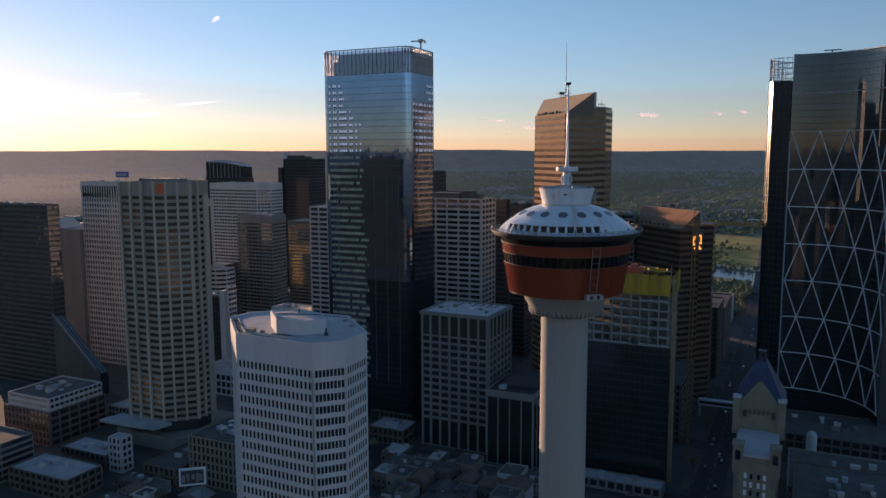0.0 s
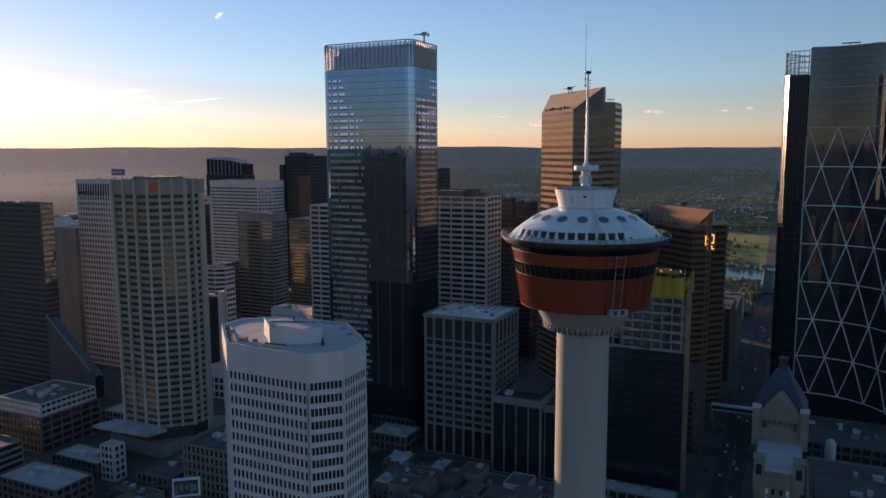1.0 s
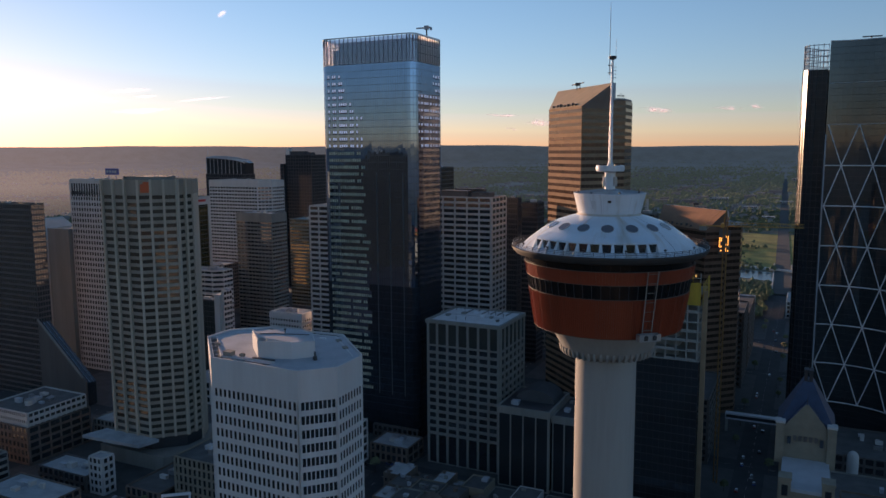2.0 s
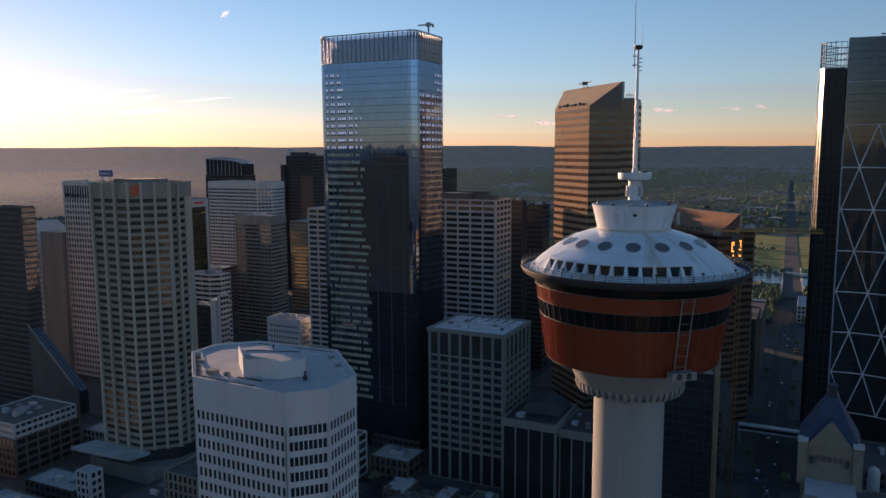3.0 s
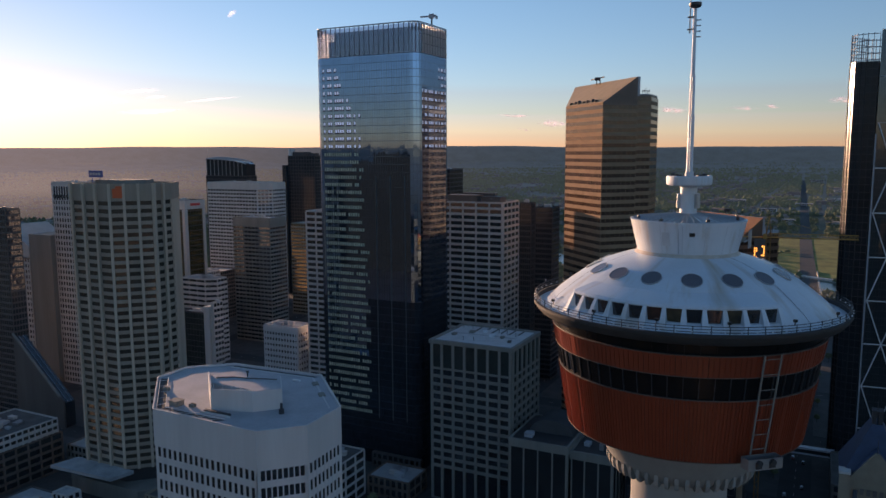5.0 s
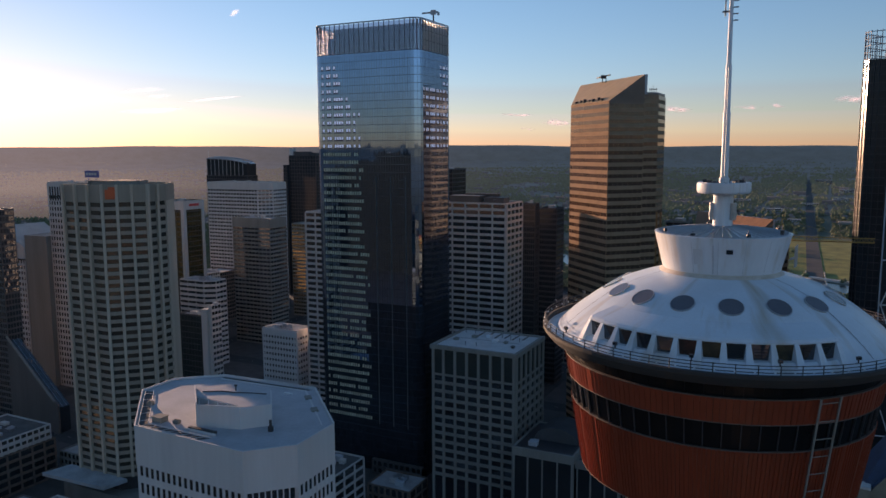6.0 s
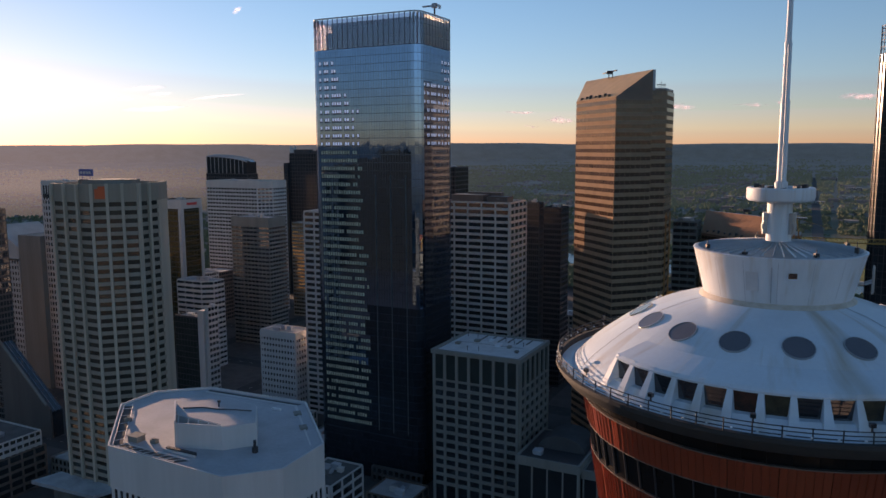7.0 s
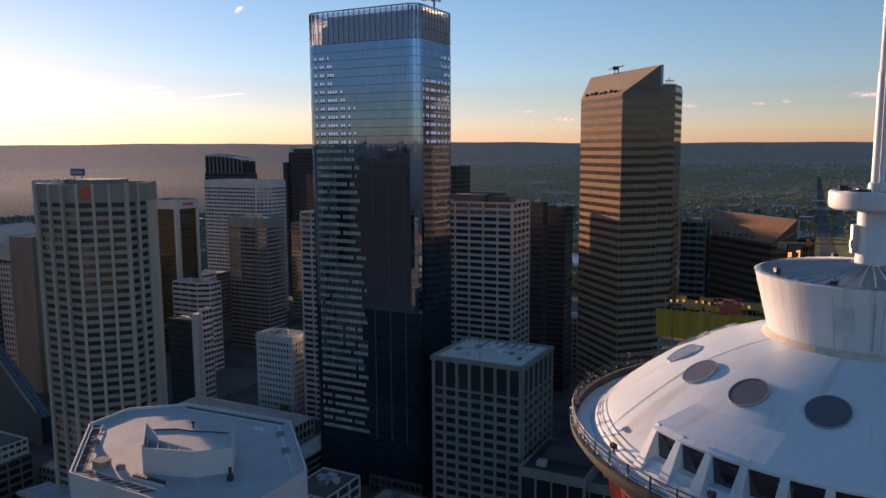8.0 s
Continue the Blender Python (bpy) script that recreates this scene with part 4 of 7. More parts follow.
def build_blue_glass_tower():
    x0, y0, x1, y1, top = -294.7, 440.5, -228.4, 479.5, 233.8
    t = thing("glass_skyscraper", -260, 460, 0, "tall blue reflective glass skyscraper with rounded corners and open crown", "skyscraper")
    poly = round_rect(x0, y0, x1, y1, 5.0, 4)
    part("core", Shape().prism(inset(poly, 0.5), 0, top), DARK_STEEL, t)
    floors, h = 55, top / 55
    panes, podium, joints, ceilings, blinds = Shape(), Shape(), Shape(), Shape(), Shape()
    rng = random.Random(8)
    n = len(poly)
    for i in range(n):
        a, b = poly[i], poly[(i + 1) % n]
        m, width = face_pose(a, b, 0)
        if width > 10 and (a[1] > y1 - 1 and b[1] > y1 - 1 or a[0] < x0 + 1 and b[0] < x0 + 1):
            # unseen faces are made matt, so they throw no sunlight on neighbours
            part("back_wall", Shape().box(0, -0.02, 0, width, 0.3, top, m), CONC_DARK, t, "unseen matt wall in place of mirror glass")
            continue
        bays = max(1, round(width / 1.55))
        w = width / bays
        south, east = width > 40, 20 < width < 40
        for k in range(bays):
            for j in range(floors):
                q = m @ pose(k * w, 0, j * h, rng.gauss(0, 0.07), 0, rng.gauss(0, 0.10))
                z = j * h
                # office floors with lit ceilings above eye level and half-drawn blinds below
                reach = 0.2 if z > 211 else 0.33 if z > 203 else 0.42 if z > 182 else 0.44 if z > 130 else 0.5
                ends = (k + 0.5) / bays + 0.03 * math.sin(1.7 * j)
                office = z > 26 and (south and ends < reach or east and z > 182 and (ends > 0.72 or z < 216 and ends > 0.02)) and z < 229
                low, high = 0.27, h - 0.03
                if office and (OFFICE_BAYS[k % 16] + rng.uniform(-0.3, 0.3) > 0.5 or z <= 182 and rng.random() < 0.85):
                    split = 2.35 if z > 182 else 2.0 + 0.25 * rng.random()
                    target, gap = (ceilings, 0.5) if z > 182 else (blinds, 0.0)
                    target.quad(*[q @ Vector(p) for p in ((0.2, 0, low + gap), (w - 0.2, 0, low + gap), (w - 0.2, 0, split), (0.2, 0, split))])
                    low = split + 0.04
                # lower storeys get darker glass in place of dim reflections
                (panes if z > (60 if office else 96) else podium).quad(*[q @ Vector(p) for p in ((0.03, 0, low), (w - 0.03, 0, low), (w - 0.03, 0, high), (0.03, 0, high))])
            joints.box(k * w - 0.05, -0.14, 0, k * w + 0.05, 0.1, top, m)
    part("ceiling_lighting", ceilings, CEILING_GLOW, t, "office ceilings lit in cool white", kind="stuff")
    part("blinds", blinds, BLIND, t, "pale half-drawn window blinds", kind="stuff")
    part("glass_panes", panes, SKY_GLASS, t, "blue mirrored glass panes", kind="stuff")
    part("podium_panes", podium, NIGHT_GLASS, t, "panes darkened in place of dim reflections, lower storeys", kind="stuff")
    part("mullions", joints, SKY_BAND, t, kind="stuff")
    for x in (-255.2, -246.0, -236.8):
        part("column_cover", Shape().box(x - 0.3, y0 - 0.18, 28, x + 0.3, y0, 168), COLUMN_COVER, t, "dull grey upright cover strip")
    band = Shape().ring(inset(poly, -0.03), inset(poly, 0.3), 0.02, 0.26).mesh("spandrel", SKY_BAND)
    for j in range(floors):
        piece("spandrel", band, t, pose(0, 0, j * h))
    # open crown of screen glass with a scalloped row of fins
    part("crown_core", Shape().prism(rect(x0 + 13.0, y0 + 1.2, x1 - 1.5, y1 - 4), top, top + 13.6).prism(rect(x0 + 4.5, y0 + 8, x0 + 13.0, y1 - 4), top, top + 10), CROWN_GLASS, t, "violet-grey plant screen")
    part("roof", Shape().prism(inset(poly, 0.6), top - 0.3, top + 0.3), ROOF, t)
    screen, back = Shape(), Shape()
    for i in range(n):
        a, b = poly[i], poly[(i + 1) % n]
        m, width = face_pose(a, b, top)
        bays = max(1, round(width / 3.1))
        for k in range(bays):
            w = width / bays
            pane = screen if a[1] < y1 - 6 and b[1] < y1 - 6 and b[0] > x0 + 1 else back
            pane.box(k * w + 0.06, 0, 0.3, (k + 1) * w - 0.06, 0.08, 15.4, m)
    part("crown_screen", screen, CROWN_PANE, t, "thin glass screen round the crown", kind="stuff")
    part("back_screen", back, FROSTED, t, "frosted glass screen at the crown's back", kind="stuff")
    for z in (5.3, 10.4):
        part("screen_rail", Shape().ring(inset(poly, -0.05), inset(poly, 0.12), top + z, top + z + 0.2), SKY_BAND, t)
    fin = Shape().box(-0.16, -0.12, 0.3, 0.16, 0.25, 16.4).mesh("crown_fin", CROWN_FIN)
    for i in range(n):
        a, b = poly[i], poly[(i + 1) % n]
        m, width = face_pose(a, b, top)
        bays = max(1, round(width / 3.1))
        for k in range(bays):
            w = width / bays
            piece("crown_fin", fin, t, m @ pose(k * w, 0, 0))
            hoop = [(w * (0.5 - 0.32 * math.cos(q * math.pi / 6)), -0.1, 14.6 + 1.3 * math.sin(q * math.pi / 6)) for q in range(7)]
            part("hoop", Shape().tube([m @ Vector(q) for q in [(hoop[0][0], -0.1, 11.8)] + hoop + [(hoop[6][0], -0.1, 11.8)]], 0.15, 4), CROWN_FIN, t)
    part("crown_rail", Shape().ring(inset(poly, -0.15), inset(poly, 0.4), top + 15.9, top + 16.5), PALE_STEEL, t)
    c = thing("maintenance_crane", -236.8, 474, top + 0.3, "window-cleaning crane arm on the skyscraper roof", "crane")
    part("post", Shape().rod((-236.8, 474, top + 0.3), (-236.8, 474, 258), 0.5, 8), DARK_STEEL, c)
    part("arm", Shape().box(-244, 473.6, 257.6, -233.8, 474.4, 258.4), PALE_STEEL, c)
    part("head", Shape().box(-238.2, 473.2, 256.8, -235.4, 474.8, 259.2).box(-234.2, 473.4, 256.2, -233.2, 474.6, 257.8), PALE_STEEL, c)


build_blue_glass_tower()


def build_octagon_tower():
    poly = [(-170, 199.5), (-138.5, 198.3), (-131, 206), (-131.4, 219.6), (-150.4, 238.8), (-179.2, 237.6), (-188.8, 229.1), (-188.6, 218.5)]
    t = thing("octagonal_tower", -160, 219.5, 0, "white eight-sided office tower with rows of narrow dark windows", "office tower")
    part("core", Shape().prism(inset(poly, 0.5), 0, 118), DARK_STEEL, t)
    top, floors = 112.5, 27
    left = 290
    for i, bays, solid in ((0, 18, 0.42), (1, 8, 0.22), (2, 8, 0.42), (7, 12, 0.42)):
        a, b = poly[i], poly[(i + 1) % 8]
        m, width = face_pose(a, b, 0)
        pitch = (width - 0.9) / bays
        left -= facade(t, a, b, 3, top, floors, bays, CONC_WHITE, GLASS, pier=pitch * solid, band=1.6, proud=0.2, margin=0.45, panes=max(0, min(left, bays * 12)))
    for i in (3, 4, 5, 6):
        m, width = face_pose(poly[i], poly[(i + 1) % 8], 0)
        part("wall", Shape().box(0, -0.3, 0, width, 0.4, top, m), CONC_WHITE, t)
    part("top_band", Shape().ring(inset(poly, -0.34), inset(poly, -0.02), top, 121.5), CONC_WHITE, t, "blank white band under the roof")
    part("coping", Shape().ring(inset(poly, -0.40), inset(poly, -0.10), 121.5, 121.6), CONC_WHITE, t)
    part("roof", Shape().prism(inset(poly, 0.0), 117.5, 121.1), ROOF_WHITE, t, "pale roof membrane with sunlit patches")
    # window-washing track along the western edges: dark bed, two rails and ties
    line = [inset(poly, d)[k] for d in (0.5, 2.5) for k in (7, 0, 1)]
    line[2], line[5] = (-152.0, 199.4), (-150.0, 201.4)
    bed = Shape()
    for k in range(2):
        bed.quad(*[(*line[q], 121.13) for q in (k, k + 3, k + 4, k + 1)])
    part("track_bed", bed, GRAVEL, t, "dark strip of the roof track")
    for q in (0, 3):
        for k in range(2):
            a, b = Vector((*line[q + k], 121.38)), Vector((*line[q + k + 1], 121.38))
            part("track_rail", Shape().rod(a, b, 0.09, 5), CONC_WHITE, t)
    for k, n in ((0, 5), (1, 9)):
        for i in range(n):
            f = (i + 0.5) / n
            a = Vector((*line[k], 121.36)).lerp(Vector((*line[k + 1], 121.36)), f)
            b = Vector((*line[k + 3], 121.36)).lerp(Vector((*line[k + 4], 121.36)), f)
            part("track_tie", Shape().rod(a, b, 0.06, 4), CONC_WHITE, t)
    part("north_kerb", Shape().prism([(-178.4, 235.6), (-178.2, 235.2), (-151.4, 236.3), (-151.2, 236.8)], 121.1, 121.25).prism([(-151.2, 236.8), (-151.6, 236.4), (-133.6, 218.3), (-133.4, 218.5)], 121.1, 121.2), CONC_WHITE, t)
    part("north_gutter", Shape().quad((-178.6, 237.0, 121.13), (-178.4, 235.6, 121.13), (-151.2, 236.8, 121.13), (-150.7, 238.1, 121.13)), GRAVEL, t)
    # raised penthouse with an open plant well behind its front parapet
    front, turn, east, north, back, west = (-158.0, 205.5), (-148.0, 208.4), (-143.4, 213.6), (-150.0, 221.6), (-160.5, 223.6), (-167.6, 214.9)
    well_w, well_e = (-162.6, 210.0), (-149.6, 209.3)
    part("penthouse", Shape().prism([well_w, well_e, turn, east, north, back, west], 121.0, 125.9), CONC_WHITE, t, "raised white penthouse")
    part("penthouse_roof", Shape().prism(inset([well_w, well_e, turn, east, north, back, west], 0.25), 125.9, 126.0), ROOF_WHITE, t)
    e = Vector(turn) - Vector(front)
    e.normalize()
    part("front_parapet", Shape().prism([front, turn, (turn[0] - e.y * 0.3, turn[1] + e.x * 0.3), (front[0] - e.y * 0.3, front[1] + e.x * 0.3)], 121.0, 126.2), CONC_WHITE, t)
    u = (Vector(west) - Vector(front)).normalized()
    part("screen_wall", Shape().prism([front, (front[0] + u.y * 0.35, front[1] - u.x * 0.35), (west[0] + u.y * 0.35, west[1] - u.x * 0.35), west], 121.0, 126.7), CONC_WHITE, t, "thin white wall along the penthouse")
    part("plant_well", Shape().prism([(-158.2, 206.3), (-149.4, 208.7), well_e, well_w], 121.0, 121.6), DARK_STEEL, t, "dark sunken plant well")
    for k in range(4):
        a, b = Vector((-157.4 + 2.1 * k, 206.0 + 0.6 * k, 126.0)), Vector((-160.4 + 2.8 * k, 209.1, 126.0))
        part("truss", Shape().rod(a, b, 0.09, 4).rod(a - Vector((0, 0, 1.3)), b, 0.06, 4), STEEL, t)
    part("roof_pipe", Shape().tube([(-163.4, 213.2, 126.12), (-159.6, 215.6, 126.12), (-156.4, 216.0, 126.12), (-152.6, 217.4, 126.12), (-148.8, 218.4, 126.12)], 0.14, 5), CONC_DARK, t, "dark pipe across the roof")
    part("roof_post", Shape().rod((-157.2, 217.6, 126.0), (-157.2, 217.6, 127.3), 0.16, 6).box(-157.5, 217.4, 127.0, -156.9, 217.8, 127.4), DARK_STEEL, t)
    part("standpipe", Shape().rod((-148.2, 209.8, 121.1), (-148.2, 209.8, 123.4), 0.2, 6), WHITE, t)
    part("shed", Shape().box(-169.2, 203.4, 121.1, -166.6, 205.6, 122.3).box(-169.4, 203.2, 122.3, -166.4, 205.8, 122.42), CONC_GREY, t, "grey equipment shed")
    # louvre row, vent, hatches and skylight strip
    for k in range(8):
        part("louvre", Shape().box(-158.4 + 0.98 * k, 203.4, 121.1, -157.65 + 0.98 * k, 204.2, 121.75), DARK_STEEL, t)
    part("louvre_kerb", Shape().box(-158.8, 203.0, 121.1, -150.2, 203.3, 121.5), CONC_WHITE, t)
    part("vent", Shape().rod((-141.4, 210.6, 121.1), (-141.4, 210.6, 122.2), 0.62, 10).rod((-141.4, 210.6, 122.2), (-141.4, 210.6, 123.6), 0.3, 10), DARK_STEEL, t, "dark mushroom vent")
    for x, y in ((-147.6, 232.4), (-140.9, 225.8)):
        m = pose(x, y, 121.1, 0, 0, -45)
        part("roof_hatch", Shape().box(-1.2, -0.8, 0, 1.2, 0.8, 0.35, m).box(-1.0, -0.6, 0.35, -0.05, 0.6, 0.45, m).box(0.05, -0.6, 0.35, 1.0, 0.6, 0.45, m), CONC_GREY, t, "grey double roof hatch")
    part("skylight_strip", Shape().box(-155.0, 232.3, 121.1, -152.6, 232.9, 121.5), WHITE, t)
    for x, y in ((-164.2, 204.6), (-179.5, 211.2)):
        part("duct_box", Shape().box(x, y, 121.1, x + 1.4, y + 1.1, 121.9).box(x + 0.3, y + 0.3, 121.9, x + 1.1, y + 0.8, 122.1), CONC_GREY, t)


ROOF_WHITE = material("white_roof_membrane", (0.43, 0.44, 0.465), 0.7, vary=0.12, size=6, grain=0.08)
CONC_WHITE = material("white_precast_concrete", (0.62, 0.61, 0.60), 0.75, vary=0.08, size=9, grain=0.08, each=0.02, streak=True)
build_octagon_tower()


WHITE_ROOF = material("bright_roof_gravel", (0.66, 0.66, 0.66), 0.9, vary=0.12, size=5, grain=0.1)


def build_grid_block():
    poly = rect(-208.5, 416, -164, 455)
    t = thing("grid_office_block", -186, 435, 0, "grey concrete grid office block with tall louvred top storey", "office block")
    part("core", Shape().prism(inset(poly, 0.8), 0, 84), DARK_STEEL, t)
    for i, bays in ((0, 7), (1, 6)):
        a, b = poly[i], poly[i + 1]
        facade(t, a, b, 17.5, 70.0, 12, bays, CONC_GREY, GLASS, pier=1.25, band=1.55, proud=0.8, panes=150, pier_out=0.15)
        facade(t, a, b, 70.0, 84.6, 1, bays, CONC_GREY, GREEN_GLASS, pier=1.25, band=1.0, proud=0.8, panes=20, pier_out=0.15)
        facade(t, a, b, 0.2, 17.5, 1, bays, CONC_GREY, GLASS, pier=1.25, band=0.4, proud=0.8, panes=20, pier_out=0.15)
    part("wall", Shape().box(-208.8, 416, 0, -208, 455, 84.6).box(-208.5, 454.6, 0, -164, 455.3, 84.6), CONC_GREY, t)
    part("cornice", Shape().ring(inset(poly, -0.98), inset(poly, 0.8), 83.4, 85.4), CONC_GREY, t)
    part("roof", Shape().prism(inset(poly, 0.7), 82, 84.7), WHITE_ROOF, t, "pale roof with small vents")
    rng = random.Random(2)
    for k in range(7):
        x, y = -205 + 5.6 * k, rng.uniform(422, 450)
        part("roof_vent", Shape().rod((x, y, 84.7), (x, y, 86.4), 0.16, 6).rod((x, y, 86.4), (x, y, 86.7), 0.3, 6), DARK_STEEL, t)
    for k in range(6):
        x = -196 + 4.9 * k
        part("roof_beam", Shape().box(x, 443 + 1.5 * (k % 2), 84.7, x + 0.5, 453, 85.15), CONC_DARK, t)
    part("roof_walkway", Shape().box(-205, 436.5, 84.7, -170, 437.6, 84.78), ROOF, t)
    for k in range(6):
        x, y = -204 + 6.6 * k, rng.uniform(424, 446)
        roof_unit(t, x, y, 84.7, x + rng.uniform(1.2, 2.6), y + rng.uniform(1.5, 4), 85.5, rng.choice((CONC_DARK, WHITE, CONC_GREY)))


build_grid_block()


def build_annex():
    t = thing("low_glass_annex", -136, 418, 0, "dark glazed low block with pale roof band and concrete piers", "office block")
    for x0, y0, x1, y1, z1, bays in ((-160, 404, -131.5, 440, 45.0, 4), (-130.5, 407, -111, 440, 42.5, 3)):
        poly = rect(x0, y0, x1, y1)
        part("core", Shape().prism(inset(poly, 0.5), 0, z1 - 0.5), DARK_STEEL, t)
        facade(t, poly[0], poly[1], 0.2, z1 - 4, 1, bays, CONC_GREY, BLACK_GLASS, pier=0.7, band=0.6, proud=0.5, panes=10)
        facade(t, poly[1], poly[2], 0.2, z1 - 4, 1, 5, CONC_GREY, BLACK_GLASS, pier=0.7, band=0.6, proud=0.5, panes=10)
        part("roof_band", Shape().ring(inset(poly, -0.6), inset(poly, 0.5), z1 - 4, z1), CONC_GREY, t)
        part("roof", Shape().prism(inset(poly, 0.5), z1 - 1.5, z1 - 0.8), ROOF, t)
    s = Shape()
    for k in range(10):
        a, b = radians(180 * k / 10), radians(180 * (k + 1) / 10)
        s.quad(*[(-144 + 11 * math.cos(q), yy, 44.2 + 7 * math.sin(q)) for q, yy in ((a, 418), (a, 436), (b, 436), (b, 418))])
    s.quad(*[(-144 + 11 * math.cos(radians(18 * k)), 418, 44.2 + 7 * math.sin(radians(18 * k))) for k in range(11)])
    part("vault", s, CHARCOAL, t, "dark barrel-vaulted roof")
    roof_clutter(t, -158, 408, -148, 416, 44.2, 3, 3), roof_clutter(t, -128, 410, -114, 436, 41.7, 5, 5)


build_annex()


def build_ribbed_tower():
    x0, y0, w, c = -381.5, 343.5, 30.5, 16.0
    poly = [(-379.5, 343.5), (-352.5, 343.5), (-338, 358), (-338, 370), (-347, 384), (-377, 384), (-384, 377), (-384, 348)]
    t = thing("ribbed_concrete_tower", x0 + w / 2, y0 + c + w / 2, 0, "tall warm concrete tower with upright ribs and stacked spandrels", "office tower")
    part("core", Shape().prism(inset(poly, 0.6), 0, 164), DARK_STEEL, t)
    for i, bays in ((0, 3), (1, 3), (2, 2), (7, 1)):
        a, b = poly[i], poly[(i + 1) % 8]
        facade(t, a, b, 16, 157, 35, bays, CONC_WARM, BRONZE_PANE, pier=1.35, band=1.9, proud=0.5, panes=72, pier_out=1.0, band_mat=CONC_TAN, last=0)
        m, width = face_pose(a, b, 157)
        pitch = width / bays
        me = Shape().box(-0.675, -1.68, 0, 0.675, 0.3, 8.8).mesh("rib_head", CONC_WARM)
        for k in range(bays):
            piece("rib_head", me, t, m @ pose(k * pitch, 0, 0))
    for i in (3, 4, 5, 6):
        m, width = face_pose(poly[i], poly[(i + 1) % 8], 0)
        part("wall", Shape().box(0, -0.4, 0, width, 0.4, 157, m), CONC_WARM, t)
    part("top_band", Shape().ring(inset(poly, -0.5), inset(poly, 0.7), 157, 165.6), CONC_TAN, t, "blank band under the roof")
    part("roof", Shape().prism(inset(poly, 0.6), 162, 164.4), GRAVEL, t)
    part("plant_room", Shape().prism(inset(poly, 11), 164.4, 167.2), CONC_GREY, t)
    part("base_columns", Shape().prism(inset(poly, 2.5), 0, 16), GLASS, t)
    m, width = face_pose(poly[1], poly[2], 158.6)
    part("logo", Shape().box(1.5, -0.85, 0, 6.2, -0.5, 4.8, m).box(3.0, -0.95, 4.8, 6.8, -0.5, 6.0, m), ORANGE, t, "plain orange emblem")
    pod = thing("podium", -360, 330, 0, "low concrete podium with a broad flat canopy", "podium")
    part("podium_block", Shape().prism([(-388, 338), (-338, 338), (-328, 350), (-328, 392), (-392, 392)], 0, 9), CONC_GREY, pod)
    part("canopy", Shape().prism([(-392, 329), (-349, 331), (-346, 343.2), (-388, 343.2)], 15, 16.8), ROOF, pod, "broad pale flat canopy")


build_ribbed_tower()


def build_wedge_tower(label, p0, p1, p2, p3, p4, p5, ridge_w, eave, ridge, wing, pitch, rig_at, roof_mat, stone):
    """A tower turned by 45 degrees, with banded faces and a roof that slopes up from its south-west face."""
    t = thing("wedge_top_tower", p1[0], p1[1] + 30, 0, label, "skyscraper")
    main = [p1, p2, ridge_w, p0]
    part("core", Shape().prism(inset(main, 0.35), 0, [eave - 3, ridge - 3, ridge - 3, eave - 3]), CONC_BROWN, t)
    part("wing_core", Shape().prism(inset([p2, p3, p4, p5, ridge_w], 0.35), 0, wing - 0.4), CONC_BROWN, t)
    top = eave - 1.5
    for a, b, z1 in ((p0, p1, top), (p1, p2, top), (p2, p3, wing - 1.5), (p3, p4, wing - 1.5)):
        m, width = face_pose(a, b, 0)
        facade(t, a, b, 0, z1, round(z1 / pitch), max(2, round(width / 3.2)), stone, BROWN_GLASS, pier=0.12, band=2.3, proud=0.1, panes=0, band_name="granite_band", tilt=0.15)
    m, width = face_pose(p1, p2, top)
    rise = ridge - top
    part("gable", Shape().quad(m @ Vector((0, -0.12, 0)), m @ Vector((width, -0.12, 0)), m @ Vector((width, -0.12, rise)), m @ Vector((0, -0.12, 1.5))).quad(m @ Vector((0, 0.6, 1.5)), m @ Vector((0, -0.12, 1.5)), m @ Vector((width, -0.12, rise)), m @ Vector((width, 0.6, rise))), CONC_BROWN, t)
    m, width = face_pose(p0, p1, top)
    part("eave", Shape().box(0, -0.14, 0, width, 0.5, 1.5, m), stone, t)
    part("west_gable", Shape().quad((*ridge_w, top), (*p0, top), (*p0, eave), (*ridge_w, ridge)), CONC_BROWN, t)
    m, width = face_pose(ridge_w, p0, 0)
    facade(t, ridge_w, p0, 0, top, round(top / pitch), max(2, round(width / 3.2)), stone, GLASS, pier=0.6, band=1.5, proud=0.1, tilt=0.35, far=True)
    part("sloped_roof", Shape().quad((*p0, eave), (*p1, eave), (*p2, ridge)).quad((*p0, eave), (*p2, ridge), (*ridge_w, ridge)), roof_mat, t, "slanted brown standing-seam roof")
    for k in range(1, 14):
        a = Vector((*p0, eave)).lerp(Vector((*p1, eave)), k / 14)
        b = Vector((*ridge_w, ridge)).lerp(Vector((*p2, ridge)), k / 14)
        part("roof_seam", Shape().rod(a, b, 0.06, 4), roof_mat, t)
    part("ridge_wall", Shape().prism([p2, (p2[0] + 1.2, p2[1] + 1.2), (ridge_w[0] + 1.2, ridge_w[1] + 1.2), ridge_w], wing - 1, ridge - 0.05), PALE_STEEL, t, "pale edge of the ridge wall")
    part("roof", Shape().prism(inset([p2, p3, p4, p5, ridge_w], 0.4), wing - 0.4, wing + 0.3), ROOF, t)
    e, u = (Vector(p1) - Vector(p0)).normalized(), (Vector(p2) - Vector(p1)).normalized()
    for k in range(7):
        q = Vector(p0) + e * (4 + 5.2 * k) + u * (1.6 + 0.5 * (k % 2))
        part("eave_unit", Shape().box(q.x - 0.7, q.y - 0.7, eave + 0.2, q.x + 0.7, q.y + 0.7, eave + 2.0 + 0.4 * (k % 3)), DARK_STEEL, t)
    rx, ry = rig_at
